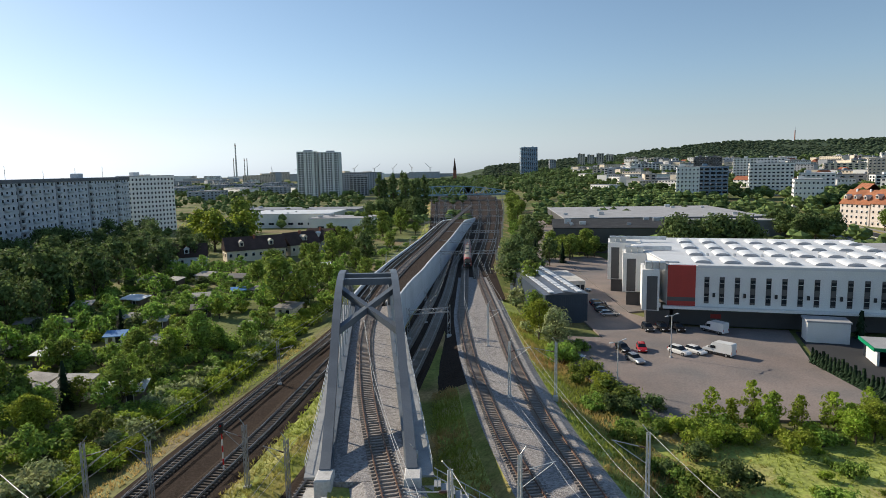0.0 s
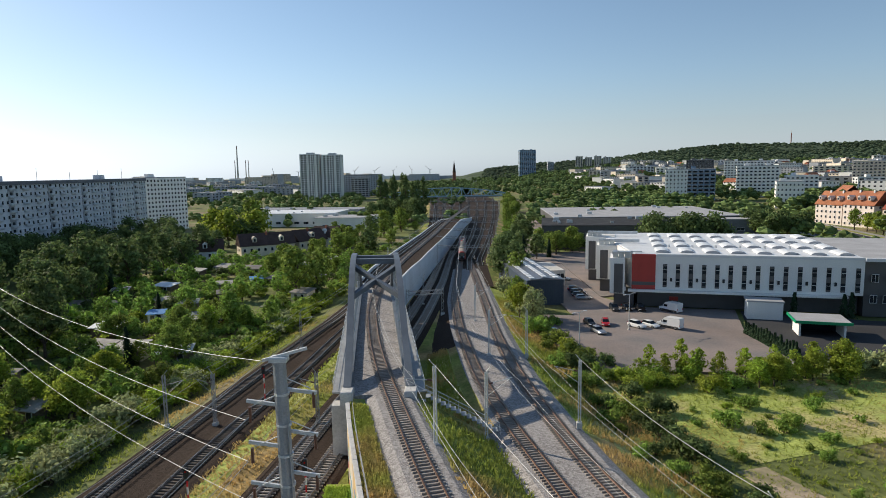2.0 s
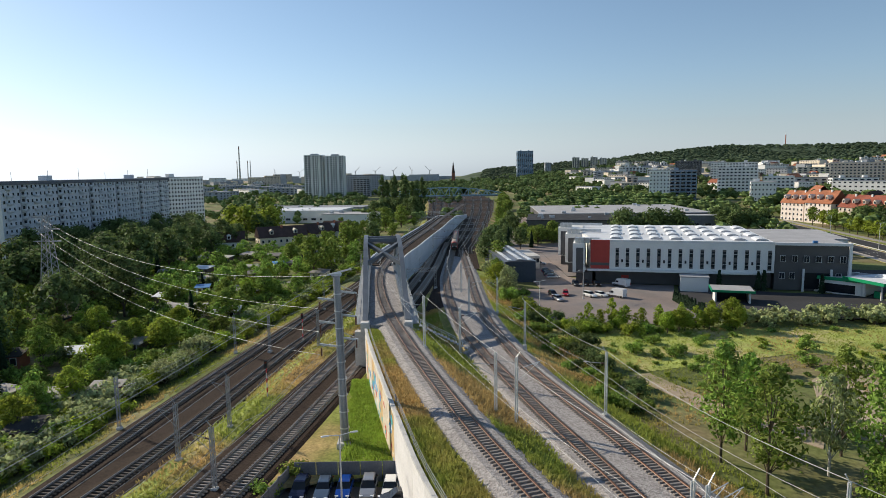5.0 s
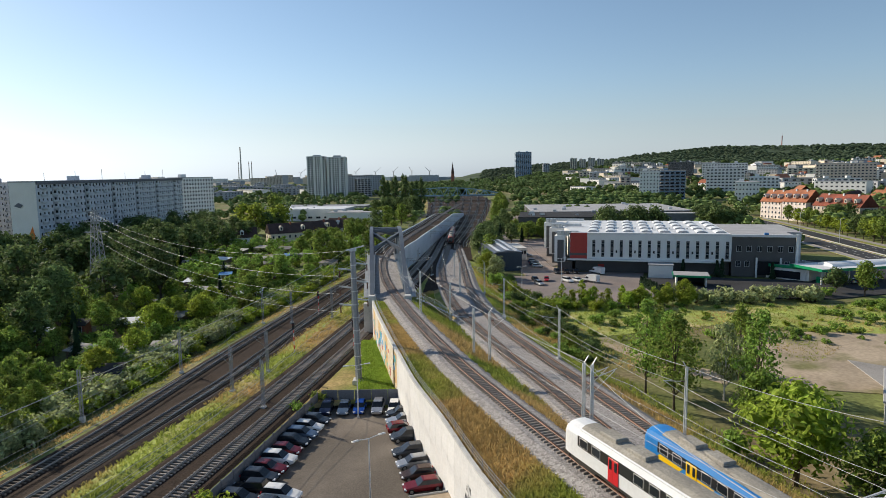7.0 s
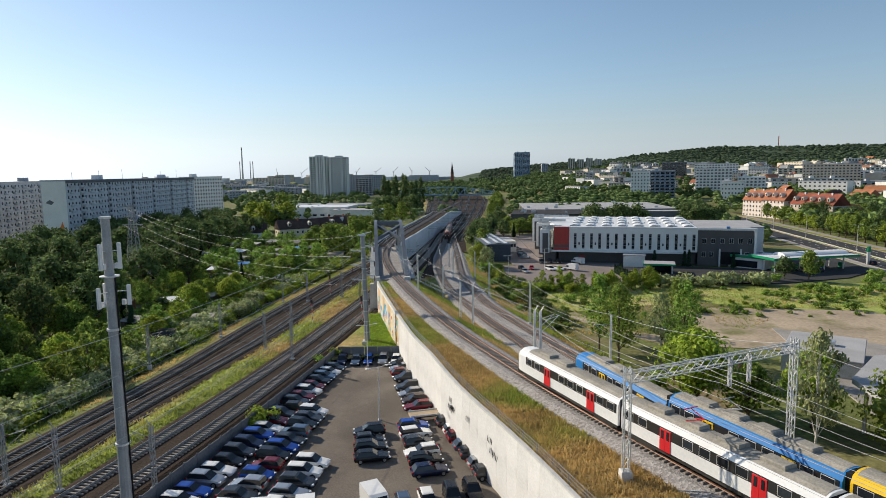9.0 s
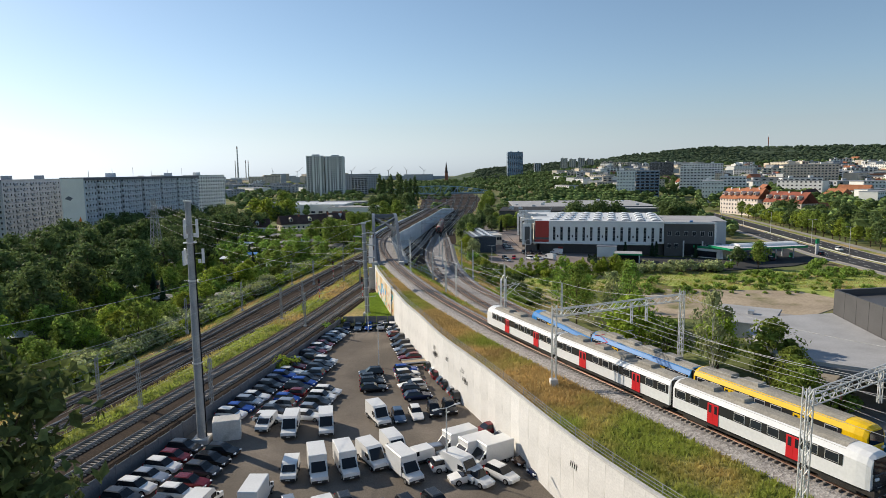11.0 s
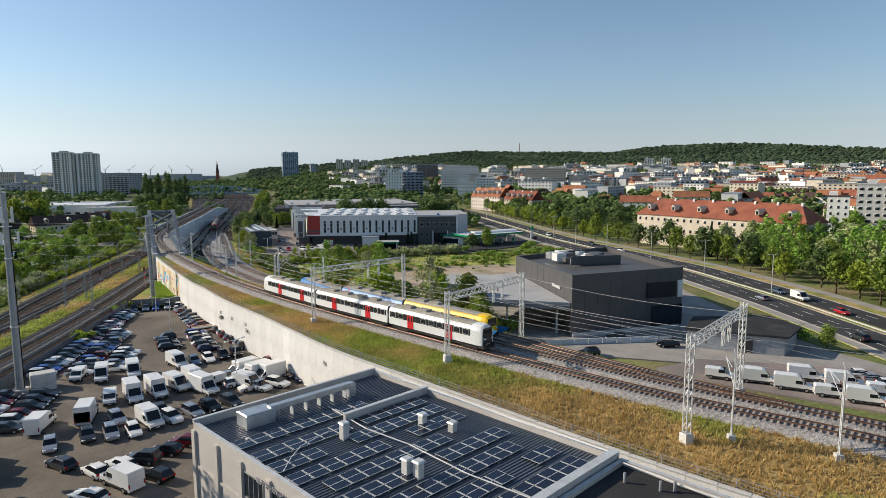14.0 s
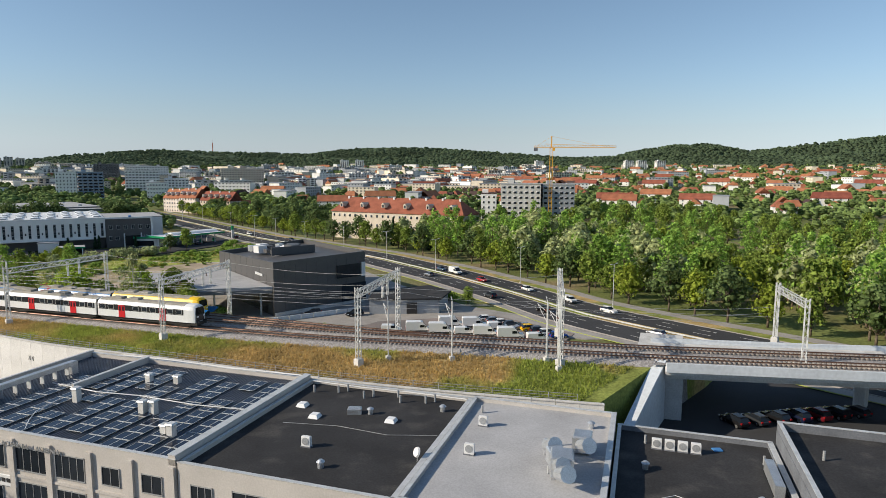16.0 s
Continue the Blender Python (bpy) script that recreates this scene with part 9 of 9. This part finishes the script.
# far woods and street trees: many uneven clumps joined
def clumps(name, n, region, label, size, mt="far_leaf", seed=1):
    rnd = random.Random(seed)
    g = Geo()
    for _ in range(n):
        x, y = region(rnd)
        s = rnd.uniform(*size)
        z = hill_z(x, y)
        for q in range(1 if mt == "woods" else 6):
            c = (x + rnd.uniform(-.7, .7) * s, y + rnd.uniform(-.7, .7) * s, z + s * (rnd.uniform(0.0, 0.35) if mt == "woods" else rnd.uniform(0.3, 0.95)))
            blob_core(g, c, s * (rnd.uniform(0.6, 0.85) if mt == "woods" else rnd.uniform(0.22, 0.5)), rnd, 0)
    return solid(name, g, mt, label, "trees", kind="stuff", open_sheet=True)
def sector(a0, a1, r0, r1):
    def f(r):
        return polar(r.uniform(a0, a1), math.sqrt(r.uniform(r0 * r0, r1 * r1)))
    return f
clumps("far_trees", 2700, sector(12, 95, 520, 1850), "green tree tops between distant roofs", (5, 10), seed=2)
clumps("far_trees", 800, sector(30, 92, 420, 800), "green park tree tops in the distance", (5, 9), seed=5)
clumps("far_trees", 1800, sector(-42, 2, 480, 2000), "green tree tops of the plain", (5, 9), seed=3)
clumps("far_trees", 500, sector(-3, 13, 930, 2000), "green trees beyond the rail yard", (6, 10), seed=8)
clumps("far_trees", 400, sector(7, 14, 480, 1700), "green trees beside the rail yard", (5, 9), seed=6)
def beside_road(r):
    while True:
        x, y = sector(10, 40, 330, 760)(r)
        e = ROADN(max(-220, min(630, y)))
        if (e + 36 < x and not (230 < x < 300 and 280 < y < 380)) or (x < e - 8 and not (60 < x < 178 and 250 < y < 425)):
            if x > yard_edge(max(150, min(855, y)))[1] + 8:
                return x, y
clumps("far_trees", 420, beside_road, "green street trees between the stores and offices", (6, 10), seed=12)
clumps("hill_trees", 13000, sector(4, 100, 1850, 2480), "dense tree tops on the wooded hills", (7, 12), "woods", 4)

# skyline marks
mast = thing("radio_mast", "thin lattice radio mast on the wooded hill", "mast", pose(1380, 2440, 90))
part("lattice", Geo().bar((0, 0, 0), (0, 0, 72), 2.6, 2.6), "brick", mast)
part("tip", Geo().bar((0, 0, 72), (0, 0, 84), 0.9, 0.9), "galv", mast)
for x, y, h, r in ((-962, 3000, 172, 4.6), (-990, 3050, 104, 3), (-938, 3050, 104, 3), (-925, 3050, 104, 3)):
    t = thing("factory_chimney", "tall thin factory chimney on the horizon", "chimney", pose(x, y, 0))
    part("shaft", Geo().tube((0, 0, 0), (0, 0, h), r, r * 0.55, 12), "concrete", t)
    part("ring", Geo().tube((0, 0, h - 12), (0, 0, h - 6), r * 0.62, r * 0.62, 12), "brick", t)
sp = thing("church_spire", "slender dark church spire on the skyline", "church", pose(45, 1753, 0))
part("tower", Geo().box((0, 0, 16), (9, 9, 32)), "brick", sp)
part("spire", Geo().tube((0, 0, 32), (0, 0, 66), 5.2, 0.2, 8), "tile_dark", sp)
for k in range(9):
    x, y = polar(-14 + 1.7 * k + HR.uniform(-.4, .4), 2900)
    t = thing("harbour_crane", "thin harbour crane silhouette on the horizon", "crane", pose(x, y, 0, 0, 0, HR.uniform(0, 180)))
    part("tower", Geo().bar((0, 0, 0), (0, 0, 44), 2.2, 2.2), "galv_dark", t)
    part("jib", Geo().bar((0, 0, 42), (26, 0, 62), 1.3, 1.3), "galv_dark", t)
    part("stay", Geo().bar((0, 0, 42), (-9, 0, 46), 1.3, 1.3), "galv_dark", t)
for k in range(26):
    x, y = polar(-40 + 1.7 * k, HR.uniform(2400, 3300))
    plain_hall("far_hall", "pale low hall on the horizon", (x, y), (x + 120, y - 10), 40, HR.uniform(10, 26), HR.choice(("panel_grey", "white_wall", "panel_grey")), "far_roof", 0, units=0)

# ---------------------------------------------------------------- allotment sheds
def garden_shed(label, L, D, h, slope, wall, roof):
    t = thing("garden_shed", label, "shed", group="garden sheds")
    part("wall", Geo().add([(0, 0, 0), (L, 0, 0), (L, D, 0), (0, D, 0), (0, 0, h), (L, 0, h), (L, D, h + slope), (0, D, h + slope)], [(0, 1, 5, 4), (1, 2, 6, 5), (2, 3, 7, 6), (3, 0, 4, 7), (4, 5, 6, 7), (3, 2, 1, 0)]), wall, t)
    k = 0.14
    r = [(-0.4, -0.5, h - 0.02), (L + 0.4, -0.5, h - 0.02), (L + 0.4, D + 0.4, h + slope + 0.06), (-0.4, D + 0.4, h + slope + 0.06)]
    part("roof", Geo().add(r + [(x, y, z + k) for x, y, z in r], [(3, 2, 1, 0), (4, 5, 6, 7), (0, 1, 5, 4), (1, 2, 6, 5), (2, 3, 7, 6), (3, 0, 4, 7)]), roof, t)
    part("door", Geo().box((L * 0.3, -0.04, 0.95), (0.85, 0.1, 1.9), ch=0.02), "timber", t)
    part("window", WIN["std"], "", t, at=pose(L * 0.72, -0.02, 1.4))
    return t
SHEDS = [garden_shed("small timber garden shed with a bleached sheet roof", 4.5, 3.2, 2.2, 0.5, "timber", "shed_roof"), garden_shed("pale rendered garden hut with a sheet roof", 5.5, 4.0, 2.4, 0.7, "cream", "shed_roof"), garden_shed("brick-red garden hut with a dark roof", 4.0, 3.6, 2.4, 0.6, "brick", "roof_black"), garden_shed("garden shed with a white sheet roof", 6.5, 3.6, 2.3, 0.5, "timber", "roof_white"), garden_shed("garden hut with a blue tarpaulin roof", 3.6, 3.0, 2.2, 0.4, "white_wall", "water_blue")]
SR = random.Random(14)
for i in range(7):
    for j in range(8):
        x, y = -98 + 9.0 * i + SR.uniform(-3, 3), 0 + 28 * j + SR.uniform(-9, 9) + 3 * i
        if x > LA1(y) - 15 or SR.random() < 0.12:
            continue
        put(SHEDS[SR.choice((0, 0, 0, 1, 2, 3, 0, 1, 4 if SR.random() < 0.3 else 3))], pose(x, y, 0, 0, 0, SR.uniform(-30, 20)))
pt = thing("poly_tunnel", "pale green polythene garden tunnel", "greenhouse", pose(-44, 168, 0, 0, 0, 10))
part("cover", Geo().loft([[(x, 1.6 * math.cos(math.pi * i / 8), 1.9 * math.sin(math.pi * i / 8)) for i in range(9)] for x in (0, 8)]), "poly", pt)
for x in (0, 4, 8):
    part("hoop", Geo().loft([[(xx, k * math.cos(math.pi * i / 8), (k + 0.3) * math.sin(math.pi * i / 8)) for i in range(9)] for xx, k in ((x - 0.05, 1.64), (x + 0.05, 1.64))], closed=False), "galv", pt)
